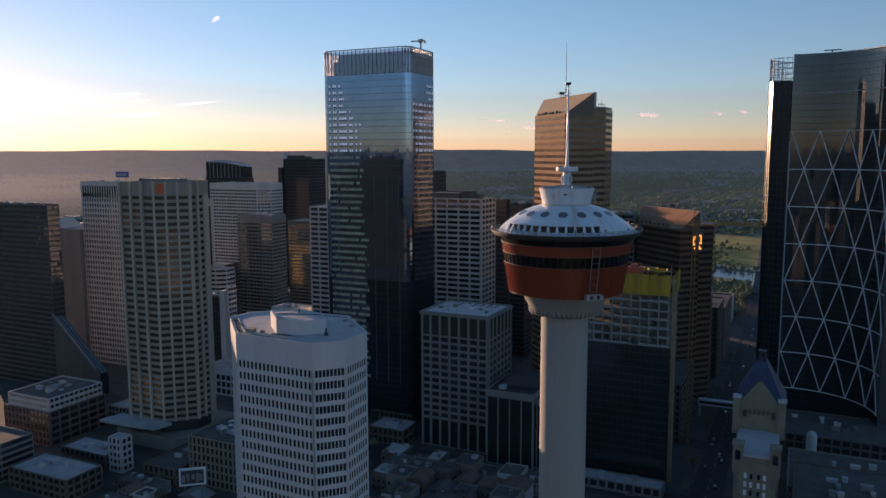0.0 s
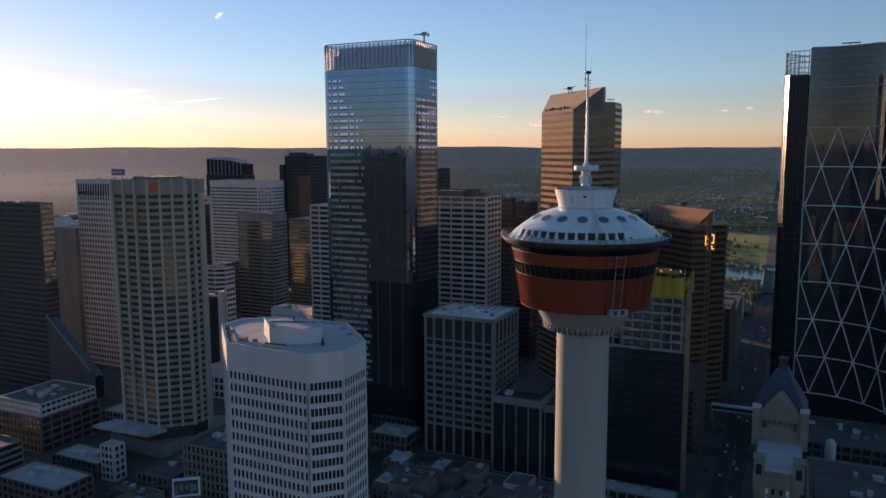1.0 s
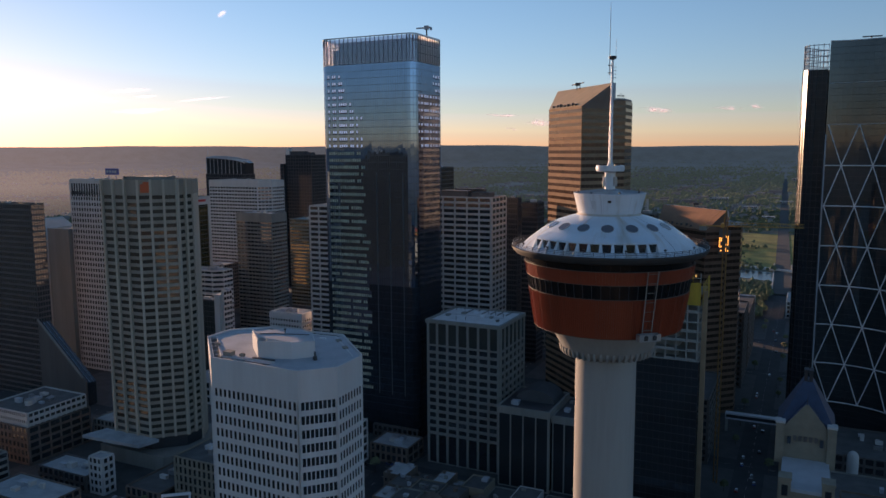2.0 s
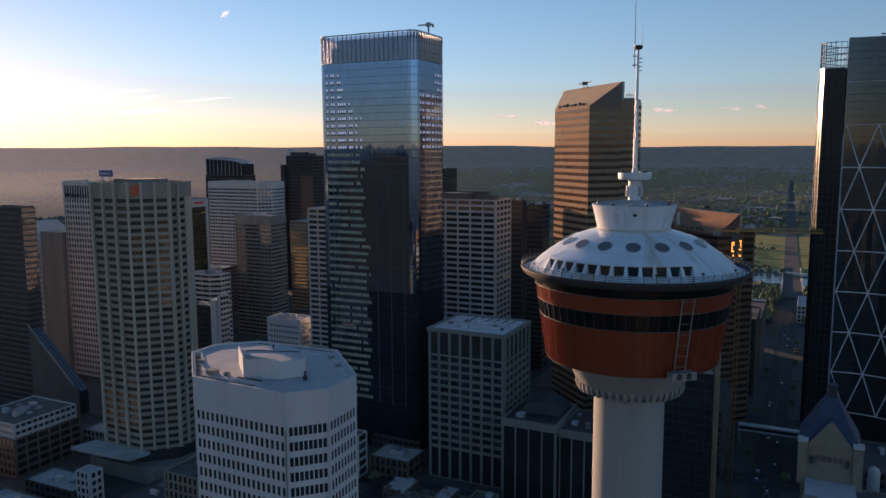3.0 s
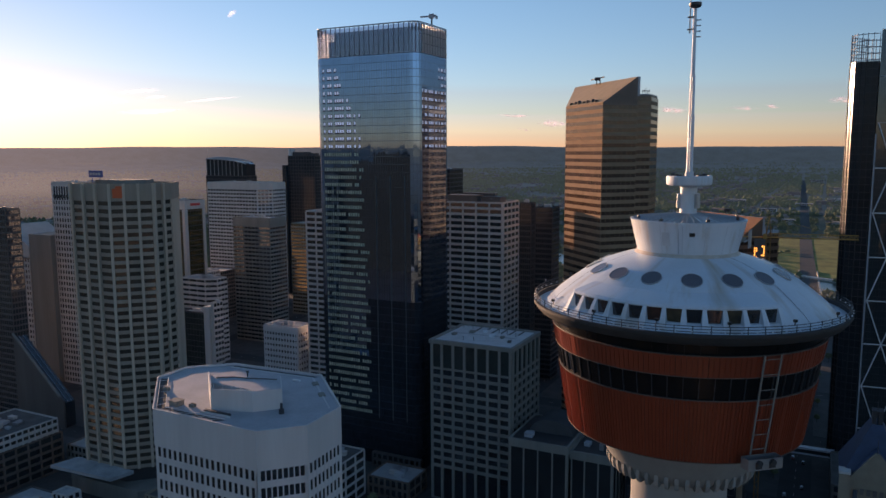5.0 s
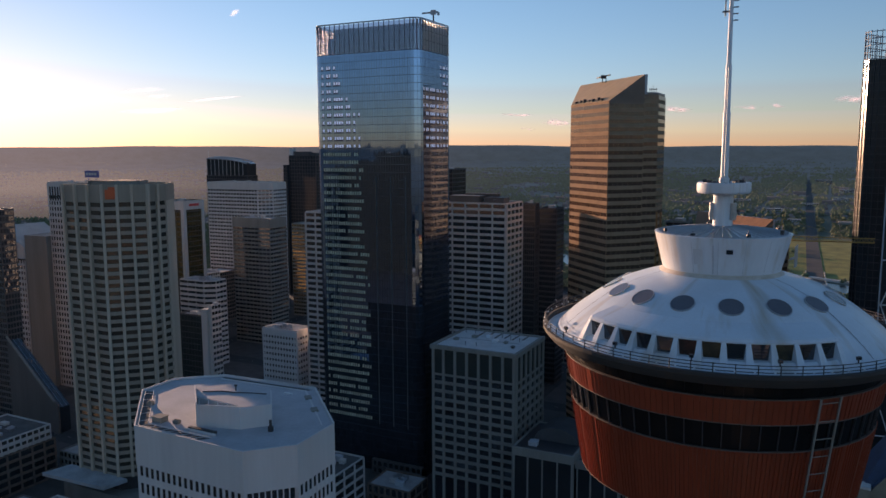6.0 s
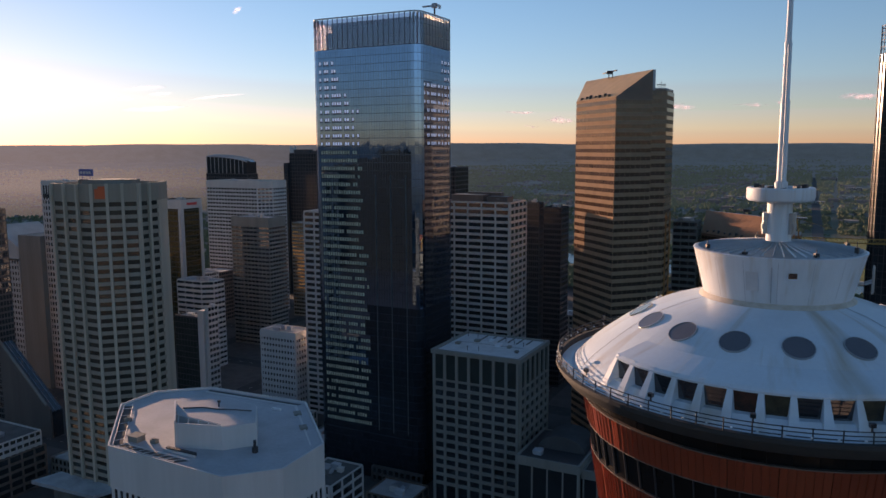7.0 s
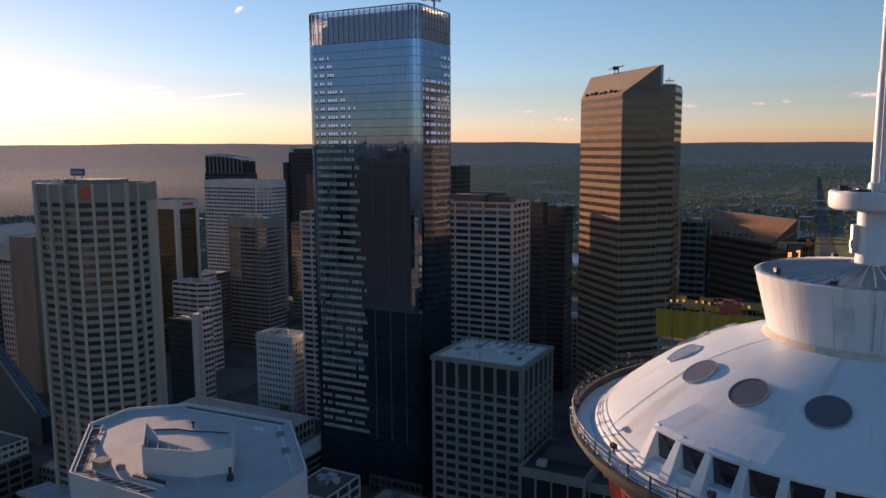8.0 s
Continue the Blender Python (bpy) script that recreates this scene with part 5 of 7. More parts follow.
    rig = thing("rooftop_rig", rx, ry, ridge - 3, "small dark maintenance rig on the slanted roof", "rig")
    part("rig_arm", Shape().rod((rx - 6, ry + 5, ridge + 2.4), (rx + 5, ry - 5, ridge + 3.0), 0.4, 6), DARK_STEEL, rig)
    for k in (-1.5, 1.5):
        part("rig_leg", Shape().rod((rx + k, ry - k, ridge - 3.5), (rx + k, ry - k, ridge + 2.6), 0.3, 6), DARK_STEEL, rig)
    part("rig_cab", Shape().box(rx - 2, ry - 1, ridge + 1.4, rx + 1, ry + 1, ridge + 3.4), DARK_STEEL, rig)
    for k in range(5):
        x, y = p2[0] + 2 + 0.8 * k, p2[1] + 4 + 0.8 * k
        part("roof_antenna", Shape().rod((x, y, wing), (x, y, wing + 2 + (k % 3)), 0.12, 5).box(x - 0.3, y - 0.3, wing + 1.8, x + 0.3, y + 0.3, wing + 2.4), DARK_STEEL, t)


CONC_BROWN = material("brown_granite_dark", (0.20, 0.12, 0.085), 0.4, vary=0.12, size=6, each=0.05)
ROOF_BROWN = material("brown_metal_roof", (0.55, 0.38, 0.20), 0.55, vary=0.10, size=5, each=0.05)
build_wedge_tower("brown granite skyscraper with bronze glass bands and slanted roof",
                  (-179.5, 547.8), (-147.6, 515.9), (-131.5, 532.0), (-124.8, 538.7), (-124.8, 559.0), (-160.0, 600.0), (-185.8, 588.0), 209.0, 224.2, 214.0, 4.4, (-163, 562), ROOF_BROWN, GRANITE)
build_wedge_tower("lower brown granite tower with slanted rust-coloured roof",
                  (-112.2, 598.9), (-74.7, 561.4), (-63.1, 573.0), (-54.5, 581.6), (-54.5, 596.0), (-92.0, 640.0), (-113.0, 622.9), 128.0, 140.5, 131.0, 4.4, (-86, 598), material("rust_metal_roof", (0.36, 0.17, 0.085), 0.7, vary=0.12, size=5, each=0.05),
                  material("dark_red_granite", (0.23, 0.135, 0.095), 0.85, vary=0.12, size=5, each=0.05, ior=1.2))


ARC_X, ARC_Y, ARC_R = 5.0, 519.5, 46.0


def arc_point(deg, z, out=0.0):
    """On the concave front of the curved tower, deg east of its deepest point."""
    a = radians(deg)
    return Vector((ARC_X + (ARC_R - out) * math.sin(a), ARC_Y + (ARC_R - out) * math.cos(a), z))


def build_curved_tower():
    """A tall crescent of dark glass behind a pale triangulated steel frame."""
    t = thing("curved_diagrid_tower", 30, 570, 0, "tall curved dark glass tower with pale triangular steel frame", "skyscraper")
    top, n = 246.5, 30
    line = [tuple(arc_point(-15 + 100 * k / n, 0).xy) for k in range(n + 1)]
    back = [(x + 16, y + 34) for x, y in reversed(line)]
    part("core", Shape().prism(line + back, 0, top - 2), DARK_STEEL, t)
    floors, rng, panes = 60, random.Random(5), Shape()
    h = top / floors
    for (ax, ay), (bx, by) in zip(line, line[1:]):
        m, width = face_pose((ax, ay), (bx, by), 0)
        for j in range(floors):
            for k in range(2):
                q = m @ pose(k * width / 2, -0.25, j * h, rng.gauss(0, 0.10), 0, rng.gauss(0, 0.10))
                panes.quad(*[q @ Vector(p) for p in ((0.05, 0, 0.12), (width / 2 - 0.05, 0, 0.12), (width / 2 - 0.05, 0, h - 0.08), (0.05, 0, h - 0.08))])
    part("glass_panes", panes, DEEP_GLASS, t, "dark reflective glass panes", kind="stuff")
    rows = [21 + 25.0 * r for r in range(10)]
    for r, z in enumerate(rows):
        part("ring_beam", Shape().tube([arc_point(-15 + 100 * k / n, z, 0.9) for k in range(n + 1)], 0.38 if z < 190 else 0.18), FRAME_STEEL, t)
        if z > 190:
            continue
        first = -3.0 if r % 2 == 0 else -13.9
        for k in range(5):
            base = first + 21.8 * k
            for d in (-10.9, 10.9):
                if base > 85 or not -15 <= base + d <= 85:
                    continue
                part("diagonal", Shape().tube([arc_point(base + d * i / 5, z + 5.0 * i, 0.9) for i in range(6)], 0.37), FRAME_STEEL, t)
    part("corner_column", Shape().rod(arc_point(-15.2, 0, 1.0), arc_point(-15.2, 190, 1.0), 0.5, 6), PALE_STEEL, t)
    # rounded western end with fins and a lattice crown
    end = [(-7.6, 563.9), (-13.5, 564.2), (-18.5, 566.0), (-21.2, 570.5), (-20.5, 578), (-12, 592), (0, 598)]
    for a, b in zip(end[1:], end[:-1]):
        m, width = face_pose(a, b, 0)
        facade(t, a, b, 0, top - 17, 54, max(1, round(width / 2.6)), DARK_STEEL, END_GLASS, pier=0.22, band=0.4, proud=0.2, pier_out=0.25, far=True)
        s = Shape()
        k = max(1, round(width / 2.4))
        for i in range(k + 1):
            s.box(i * width / k - 0.15, -0.2, top - 17, i * width / k + 0.15, 0.1, top - 1.5, m)
        for j in range(5):
            s.box(0, -0.15, top - 16.8 + 3.6 * j, width, 0.05, top - 16.4 + 3.6 * j, m)
        part("crown_lattice", s, LATTICE, t)
    part("end_core", Shape().prism(list(reversed(end)) + [(-4, 575)], 0, top - 18), DARK_STEEL, t)
    part("end_roof", Shape().prism(list(reversed(end)) + [(-4, 575)], top - 18, top - 17.2), ROOF, t)
    part("parapet", Shape().prism(line + back, top - 2, top), DARK_STEEL, t, "dark roof edge of the crescent")
    c = thing("maintenance_crane", 16, 590, top, "small maintenance crane on the curved tower's roof", "crane")
    part("post", Shape().rod((16, 590, top), (16, 590, top + 4), 0.4, 6), DARK_STEEL, c)
    part("arm", Shape().box(11, 589.6, top + 4, 22, 590.4, top + 4.7), DARK_STEEL, c)


END_GLASS = material("dull_dark_glass", (0.024, 0.03, 0.036), 0.2, vary=0.15, size=20, each=0.3, ior=1.32)
FRAME_STEEL = material("white_painted_frame_steel", (0.80, 0.80, 0.80), 0.4, vary=0.06, size=4)
LATTICE = material("grey_matt_lattice", (0.34, 0.36, 0.39), 0.8, vary=0.1, size=4, ior=1.2)
DEEP_GLASS = material("deep_dark_glass", (0.105, 0.12, 0.13), 0.05, metal=0.65, vary=0.1, size=20, each=0.12, grain=0.012, bump_size=4)
build_curved_tower()


# ---- towers further off ----
tower_block("white_grid_tower", "white concrete grid tower with wide dark windows", rect(-265, 536, -217.3, 564.5), 147.2, [(0, 5, 36), (1, 4, 36)], CONC_PALE, GLASS, pier=1.0, band=1.7, proud=0.6, panes=148, units=6, pier_out=0.05, far=False)
roof_block = thing("roof_plant", -244, 548, 147.2, "dark plant rooms on the white tower's roof", "plant room")
for x0, y0, x1, y1, z1 in ((-262, 545, -240, 557, 151.6), (-238, 548, -224, 558, 150.6), (-256, 557.5, -232, 562, 152.6)):
    part("plant_box", Shape().box(x0, y0, 147.2, x1, y1, z1).box(x0 - 0.3, y0 - 0.3, z1, x1 + 0.3, y1 + 0.3, z1 + 0.3), CONC_DARK, roof_block)
tower_block("white_grid_tower", "slim white concrete grid tower beside a glass skyscraper", rect(-357, 512, -305, 540), 139.5, [(0, 6, 35), (1, 4, 35)], CONC_PALE, GLASS, pier=1.0, band=1.7, proud=0.6, pier_out=0.05, panes=140, far=False)
tower_block("pinstripe_tower", "pale stone tower with fine grid of small windows", [(-673, 750), (-600, 750), (-588, 762), (-588, 785), (-673, 785)], 146.5, [(0, 17, 34), (1, 4, 34), (2, 6, 34)], CONC_PALE, GLASS, pier=0.85, band=2.1, proud=0.3, top_band=7)
tower_block("banded_tower", "brown banded office tower with pale top", rect(-538, 640, -494, 664), 119, [(0, 10, 29), (1, 6, 29)], CONC_GREY, GLASS, pier=0.3, band=2.0, proud=0.3, top_band=8, panes=145, far=False)
t = tower_block("arch_top_tower", "dark glass tower with arched pale roof beams", rect(-779, 860, -709, 880), 150, [(0, 20, 34), (1, 8, 34)], DARK_STEEL, NIGHT_GLASS, pier=0.5, band=1.0, proud=0.2, units=0)
ARCH = [(-778 + 68 * k / 10, 162.5 + 10.2 * math.sqrt(max(0.0, 1 - (k / 10.6) ** 2))) for k in range(11)]
for (xa, za), (xb, zb) in zip(ARCH, ARCH[1:]):
    part("crown_bay", Shape().prism(rect(xa, 861, xb, 879), 150, [za, zb, zb, za]), NIGHT_GLASS, t, "glass bay under the arched crown")
    part("crown_mullion", Shape().box(xa - 0.3, 860.5, 150, xa + 0.3, 861.2, za), STEEL, t)
for y, lift in ((860.4, 0.4), (867.0, 1.3), (874.0, 2.2)):
    part("crown_edge", Shape().tube([(x, y, z + lift) for x, z in ARCH], 0.75, 5), PALE_STEEL, t, "pale arched roof beam")
part("spire", Shape().rod((-776, 862, 140), (-776, 862, 186), 0.7, 6, 0.2), STEEL, t)
tower_block("dark_glass_tower", "dark stepped glass tower with bright roof edge", rect(-641, 860, -600, 900), 176, [(0, 10, 40), (1, 8, 40)], DARK_STEEL, NIGHT_GLASS, pier=0.8, band=1.0, proud=0.3, units=3)
plant = thing("roof_plant", -635, 864, 176, "pale plant cabin on the dark tower's roof corner", "plant room")
part("cabin", Shape().box(-640.5, 861, 176, -636.0, 868, 185).box(-640.9, 860.6, 185, -635.6, 868.4, 185.5), CONC_WHITE, plant)
part("duct", Shape().box(-634.8, 862, 176, -612, 870, 181.5).box(-610, 863, 176, -602, 872, 180), CHARCOAL, plant, "dark duct housing")
tower_block("dark_glass_tower", "lower shoulder of a dark glass tower", rect(-647, 856, -641.2, 890), 164, [(0, 2, 37)], DARK_STEEL, NIGHT_GLASS, pier=0.8, band=1.0, proud=0.3, units=0)
t = tower_block("framed_gold_tower", "gold glass tower in a white concrete frame", rect(-577, 590, -549.5, 613.6), 137, [(0, 6, 30), (1, 7, 30)], DARK_STEEL, GOLD_GLASS, pier=0.25, band=0.8, proud=0.15, units=3)
for x0, y0, x1, y1 in ((-578, 588.8, -575.4, 590.4), (-551.9, 588.8, -548.6, 592.4), (-550.2, 611.5, -548.6, 614.6)):
    part("white_fin", Shape().box(x0, y0, 0, x1, y1, 129.9), CONC_PALE, t)
part("white_top", Shape().ring(inset(rect(-577, 590, -549.5, 613.6), -0.9), rect(-576.5, 590.5, -550, 613.1), 130, 138), CONC_PALE, t)
part("sign", Shape().box(-548.55, 596, 133, -548.3, 608, 135.2), SIGN_RED, t, "plain red name bar")
# the signed white tower behind the ribbed one, with its sloped lower wing
t = tower_block("signed_white_tower", "pale tower with small square windows and rooftop sign", rect(-566, 470, -515, 482), 158.5, [(0, 17, 33), (1, 5, 33)], CONC_PALE, GLASS, pier=1.2, band=1.9, proud=0.3, top_band=9, units=3)
part("rooftop_sign", Shape().box(-523, 469.4, 163.4, -509, 470.4, 168.4).rod((-520, 470, 158), (-520, 470, 163), 0.3, 6).rod((-512, 470, 158), (-512, 470, 163), 0.3, 6), SIGN_BLUE, t, "plain violet-blue sign panel on posts")
slot = Shape().box(0, 469.5, 145.5, 1.5, 469.75, 156.0).mesh("top_slot", GLASS)
for k in range(17):
    piece("top_slot", slot, t, pose(-563.6 + 2.9 * k, 0, 0))
for k in range(4):
    part("sign_bar", Shape().box(-521.6 + 3.0 * k, 469.2, 165.0, -519.6 + 3.0 * k, 469.4, 166.8), CONC_PALE, t)
part("lift_shaft", Shape().prism(rect(-592, 466, -566.3, 505), 0, 118), CONC_GREY, t, "blank pale service shaft")
t = tower_block("stepped_white_block", "pale block with slanted top and tall upper windows", rect(-622, 466, -592.5, 505), 98, [(0, 9, 22)], CONC_PALE, GLASS, pier=1.3, band=2.0, proud=0.3, units=0)
part("slanted_top", Shape().prism(rect(-622, 466, -592.5, 505), 98, [124, 108, 108, 124]), CONC_PALE, t)
t = thing("glazed_atrium", -520, 410, 0, "sloping glazed atrium roof at the foot of a tower", "atrium")
part("sloped_glass", Shape().prism(rect(-519.8, 400, -474, 408), 0, [57, 17, 17, 57]), GLASS, t)
part("edge_beam", Shape().prism(rect(-519.8, 398.8, -473, 400), 0, [59.5, 19, 19, 59.5]), CONC_DARK, t)
part("white_edge", Shape().rod((-519.8, 398.6, 59.8), (-476, 398.6, 21.5), 0.8, 6), CONC_GREY, t, "white sloping edge beam")
for k in range(1, 3):
    y = 400 + 3 * k
    part("glazing_bar", Shape().rod((-519.8, y, 57.2), (-474, y, 17.2), 0.18, 4), STEEL, t)
tower_block("black_glass_tower", "dark bronze glass tower with gold glints", rect(-600, 400, -520, 410.5), 143.5, [(0, 34, 36), (1, 5, 36)], CONC_DARK, BLACK_GLASS, pier=0.35, band=1.3, proud=0.2, units=3, tilt=0.5)
tower_block("low_white_block", "low white office block with rows of small windows", rect(-394.7, 508, -364, 525.5), 55, [(0, 12, 12), (1, 6, 12)], CONC_WHITE, GLASS, pier=1.2, band=2.4, proud=0.3, top_band=4, panes=145)
tower_block("banded_block", "pale banded block with stepped rounded top", [(-527, 560), (-500, 560), (-492, 566), (-492, 578), (-527, 578)], 73, [(0, 3, 17), (1, 1, 17), (2, 3, 17)], CONC_PALE, GLASS, pier=0.3, band=2.3, proud=0.4)
t = tower_block("dark_slab", "dark glass slab with a white concrete fin", rect(-447, 480, -424.8, 489), 66, [(0, 8, 16)], DARK_STEEL, GREEN_GLASS, pier=0.2, band=0.5, proud=0.15, units=4)
part("white_fin", Shape().box(-424.6, 479, 0, -419.5, 490, 72), CONC_PALE, t)
t = tower_block("banded_tower", "banded pale tower beside a dark slab", rect(-419.3, 481, -417, 490.5), 74, [(1, 3, 18)], CONC_PALE, GLASS, pier=0.4, band=1.9, proud=0.3, units=2)
tower_block("dark_banded_tower", "dark tower between pale and brown ones", rect(-230, 600, -221, 609), 143, [(0, 6, 35), (1, 8, 35)], CHARCOAL, NIGHT_GLASS, pier=0.4, band=1.2, proud=0.25)
tower_block("dark_banded_tower", "dark brown tower with thin bands", rect(-231.5, 640, -218, 657.5), 137, [(0, 8, 34), (1, 8, 34)], CHARCOAL, NIGHT_GLASS, pier=0.3, band=1.5, proud=0.25)
tower_block("banded_tower", "pale banded tower next to brown skyscraper", rect(-130, 600, -115, 614.6), 134, [(0, 3, 32), (1, 3, 32)], CONC_GREY, GLASS, pier=0.3, band=1.9, proud=0.4)
tower_block("dark_glass_tower", "dark glass tower far behind", rect(-392, 760, -364, 790), 163, [(0, 9, 38), (1, 8, 38)], DARK_STEEL, NIGHT_GLASS, pier=0.5, band=1.0, proud=0.2)
tower_block("banded_tower", "golden-lit banded tower in the distance", rect(-562, 760, -528, 790), 102, [(0, 10, 25), (1, 8, 25)], CONC_GREY, GOLD_GLASS, pier=0.4, band=1.8, proud=0.2)

# warm windows before the lower granite tower, beside the crane, on an added block
lit = thing("lit_window_block", -63, 568, 112, "warm lit windows on an added dark block", "cabin")
part("cabin_block", Shape().box(-67, 567.4, 112, -60, 569, 128), CONC_DARK, lit)
me = Shape().box(0, -0.2, 0, 0.7, 0, 1.0).mesh("lit_window", LIT)
rng_lit = random.Random(6)
for x in (-66.8, -65.8, -62.6, -61.6):
    for k in range(8):
        if rng_lit.random() < 0.68:
            piece("lit_window", me, lit, pose(x, 567.4, 113.8 + 1.35 * k), "warm lit window")


WORK_LIGHT = lamp_material("golden_work_light", (0.8, 0.5, 0.12), 0.3)
RED_FORMWORK = material("salmon_red_formwork", (0.42, 0.12, 0.085), 0.8, vary=0.2, size=2)


def build_site_tower():
    """A tower under construction: glazed below, bare frame above, netting round the top decks."""
    x0, y0, x1, y1 = -107, 417, -59.5, 445
    t = thing("unfinished_tower", -82, 434, 0, "tower under construction with bare slabs and yellow netting", "construction")
    poly = rect(x0, y0, x1, y1)
    part("core", Shape().prism(rect(-94, 425, -70, 441), 0, 112), CONC_GREY, t)
    part("glazed_core", Shape().prism(inset(poly, 0.5), 0, 76), DARK_STEEL, t)
    for i, bays in ((0, 16), (1, 10)):
        facade(t, poly[i], poly[i + 1], 0.2, 77, 18, bays, DARK_STEEL, BLACK_GLASS, pier=0.15, band=0.5, proud=0.1, panes=140)
    slab = Shape().prism(inset(poly, -0.4), 0, 0.5).mesh("slab", CONC)
    col = Shape().box(-0.35, -0.35, 0, 0.35, 0.35, 4.4).mesh("column", CONC)
    wall = Shape().box(0, 0, 0, 4.4, 0.2, 0.8).mesh("upstand", CONC)
    for j in range(6):
        z = 77 + 4.9 * j
        piece("slab", slab, t, pose(0, 0, z))
        for k in range(10):
            x = x0 + 1 + (x1 - x0 - 2) * k / 9
            piece("column", col, t, pose(x, y0 + 0.8, z + 0.5))
            if 0 < k < 7:
                piece("column", col, t, pose(x1 - 0.8, y0 + 1 + 26 * k / 6, z + 0.5))
            if k < 9 and (j + 2 * k) % 5:
                piece("upstand", wall, t, pose(x, y0 + 0.2, z + 0.5))
    rng = random.Random(1)
    for a, b in ((poly[0], poly[1]), (poly[1], poly[2])):
        m, width = face_pose(a, b, 105.5)
        n = int(width / 2.2)
        for k in range(n):
            p = m @ Vector((k * width / n, -0.9 + rng.uniform(-0.2, 0.2), 0))
            q = m @ Vector(((k + 1) * width / n, -0.9 + rng.uniform(-0.2, 0.2), 0))
            h0 = rng.uniform(10.8, 11.6)
            piece("netting_sheet", Shape().quad(p, q, q + Vector((0, 0, h0)), p + Vector((0, 0, h0))).quad(p + Vector((0, 0.15, 0)), p + Vector((0, 0.15, h0)), q + Vector((0, 0.15, h0)), q + Vector((0, 0.15, 0))).mesh("netting_sheet", NETTING), t)
    part("deck", Shape().prism(poly, 110, 110.5), CONC, t)
    for k in range(18):
        x, y, w = rng.uniform(x0 + 2, x1 - 8), rng.uniform(y0 + 1, y1 - 6), rng.uniform(2, 6)
        part("formwork", Shape().box(x, y, 116.8, x + w, y + 3, 117.1).box(x + 0.3, y + 0.3, 110.5, x + 0.5, y + 0.5, 116.8).box(x + w - 0.5, y + 2.4, 110.5, x + w - 0.3, y + 2.7, 116.8).box(x, y, 117.1, x + w, y + 0.1, 118.2 + rng.random()), rng.choice((NETTING, CRANE, STEEL)), t)
    part("hoist", Shape().box(-59.0, 420, 0, -56.8, 423, 112), GRANITE, t, "rust-brown hoist mast")
    part("red_hoarding", Shape().box(-86, 424, 114.5, -76, 430, 119).box(-85.5, 424.4, 110.5, -84.9, 425, 121.5).box(-77.2, 424.4, 110.5, -76.6, 425, 121.5).box(-86.2, 424.2, 121.2, -75.8, 424.5, 121.5).box(-83, 425, 119, -79, 428, 120.6), RED_FORMWORK, t, "salmon-red formwork with posts and rails")
    strip = Shape().box(0, -0.12, 0, 0.8, 0, 1.1).mesh("work_light", WORK_LIGHT)
    for k in range(17):
        if k % 5 != 3:
            piece("work_light", strip, t, pose(-104 + 2.5 * k, 428.5, 117.4 + 0.25 * (k % 3)))
    part("light_rail", Shape().box(-106, 428.5, 116.9, -61, 428.9, 117.2).box(-106, 428.6, 110.5, -105.6, 428.9, 119.6).box(-84, 428.6, 110.5, -83.6, 428.9, 119.6).box(-61.4, 428.6, 110.5, -61, 428.9, 119.6), STEEL, t)
    c = thing("tower_crane", -55, 445, 0, "yellow lattice tower crane over the building site", "crane")
    for dx in (-0.9, 0.9):
        for dy in (-0.9, 0.9):
            part("mast_leg", Shape().rod((-53 + dx, 456 + dy, 0), (-53 + dx, 456 + dy, 146), 0.28, 4), CRANE_RUST, c)
    s = Shape()
    for k in range(48):
        z, sg = 3.0 * k, 1 if k % 2 else -1
        s.rod((-53 - 0.9 * sg, 455.1, z), (-53 + 0.9 * sg, 455.1, z + 3), 0.16, 4).rod((-52.1, 456 - 0.9 * sg, z), (-52.1, 456 + 0.9 * sg, z + 3), 0.1, 4)
    part("mast_bracing", s, CRANE_RUST, c)
    part("cab", Shape().box(-55.2, 454, 140.5, -53.6, 456, 142.8), CRANE, c)
    part("apex", Shape().rod((-54, 456, 142), (-53, 456, 151), 0.2, 4).rod((-52, 456, 142), (-53, 456, 151), 0.2, 4), CRANE, c)
    jib = Shape().rod((-66, 455, 141), (-16, 462.1, 141), 0.3, 4).rod((-66, 456.6, 141), (-16, 463.7, 141), 0.3, 4).rod((-53, 456, 143.0), (-16, 462.9, 142.8), 0.27, 4)
    for k in range(18):
        x = -53 + 2.05 * k
        y = 456 + 8 * (x + 53) / 43
        jib.rod((x, y - 0.6, 141), (x + 1.02, y, 142.9), 0.15, 4).rod((x + 1.02, y, 142.9), (x + 2.05, y - 0.5, 141), 0.15, 4)
    part("jib", jib, CRANE, c)
    part("counterweight", Shape().box(-66, 454.5, 138.6, -62.5, 456.8, 140.8), CONC_GREY, c)
    part("tie_bar", Shape().rod((-53, 456, 151), (-25, 461, 142.4), 0.08, 4).rod((-53, 456, 151), (-65, 455.6, 141.2), 0.08, 4), CRANE, c)
    c2 = thing("tower_crane", -101, 440, 0, "orange lattice crane mast beside the brown skyscraper", "crane")
    for dx in (-0.9, 0.9):
        part("mast_leg", Shape().rod((-107 + dx, 455, 0), (-107 + dx, 455, 152), 0.2, 4).rod((-107 + dx, 456.8, 0), (-107 + dx, 456.8, 152), 0.2, 4), CRANE_RUST, c2)
    s = Shape()
    for k in range(50):
        z, sg = 3.0 * k, 1 if k % 2 else -1
        s.rod((-107 - 0.9 * sg, 455, z), (-107 + 0.9 * sg, 455, z + 3), 0.12, 4)
    part("mast_bracing", s, CRANE_RUST, c2)


build_site_tower()


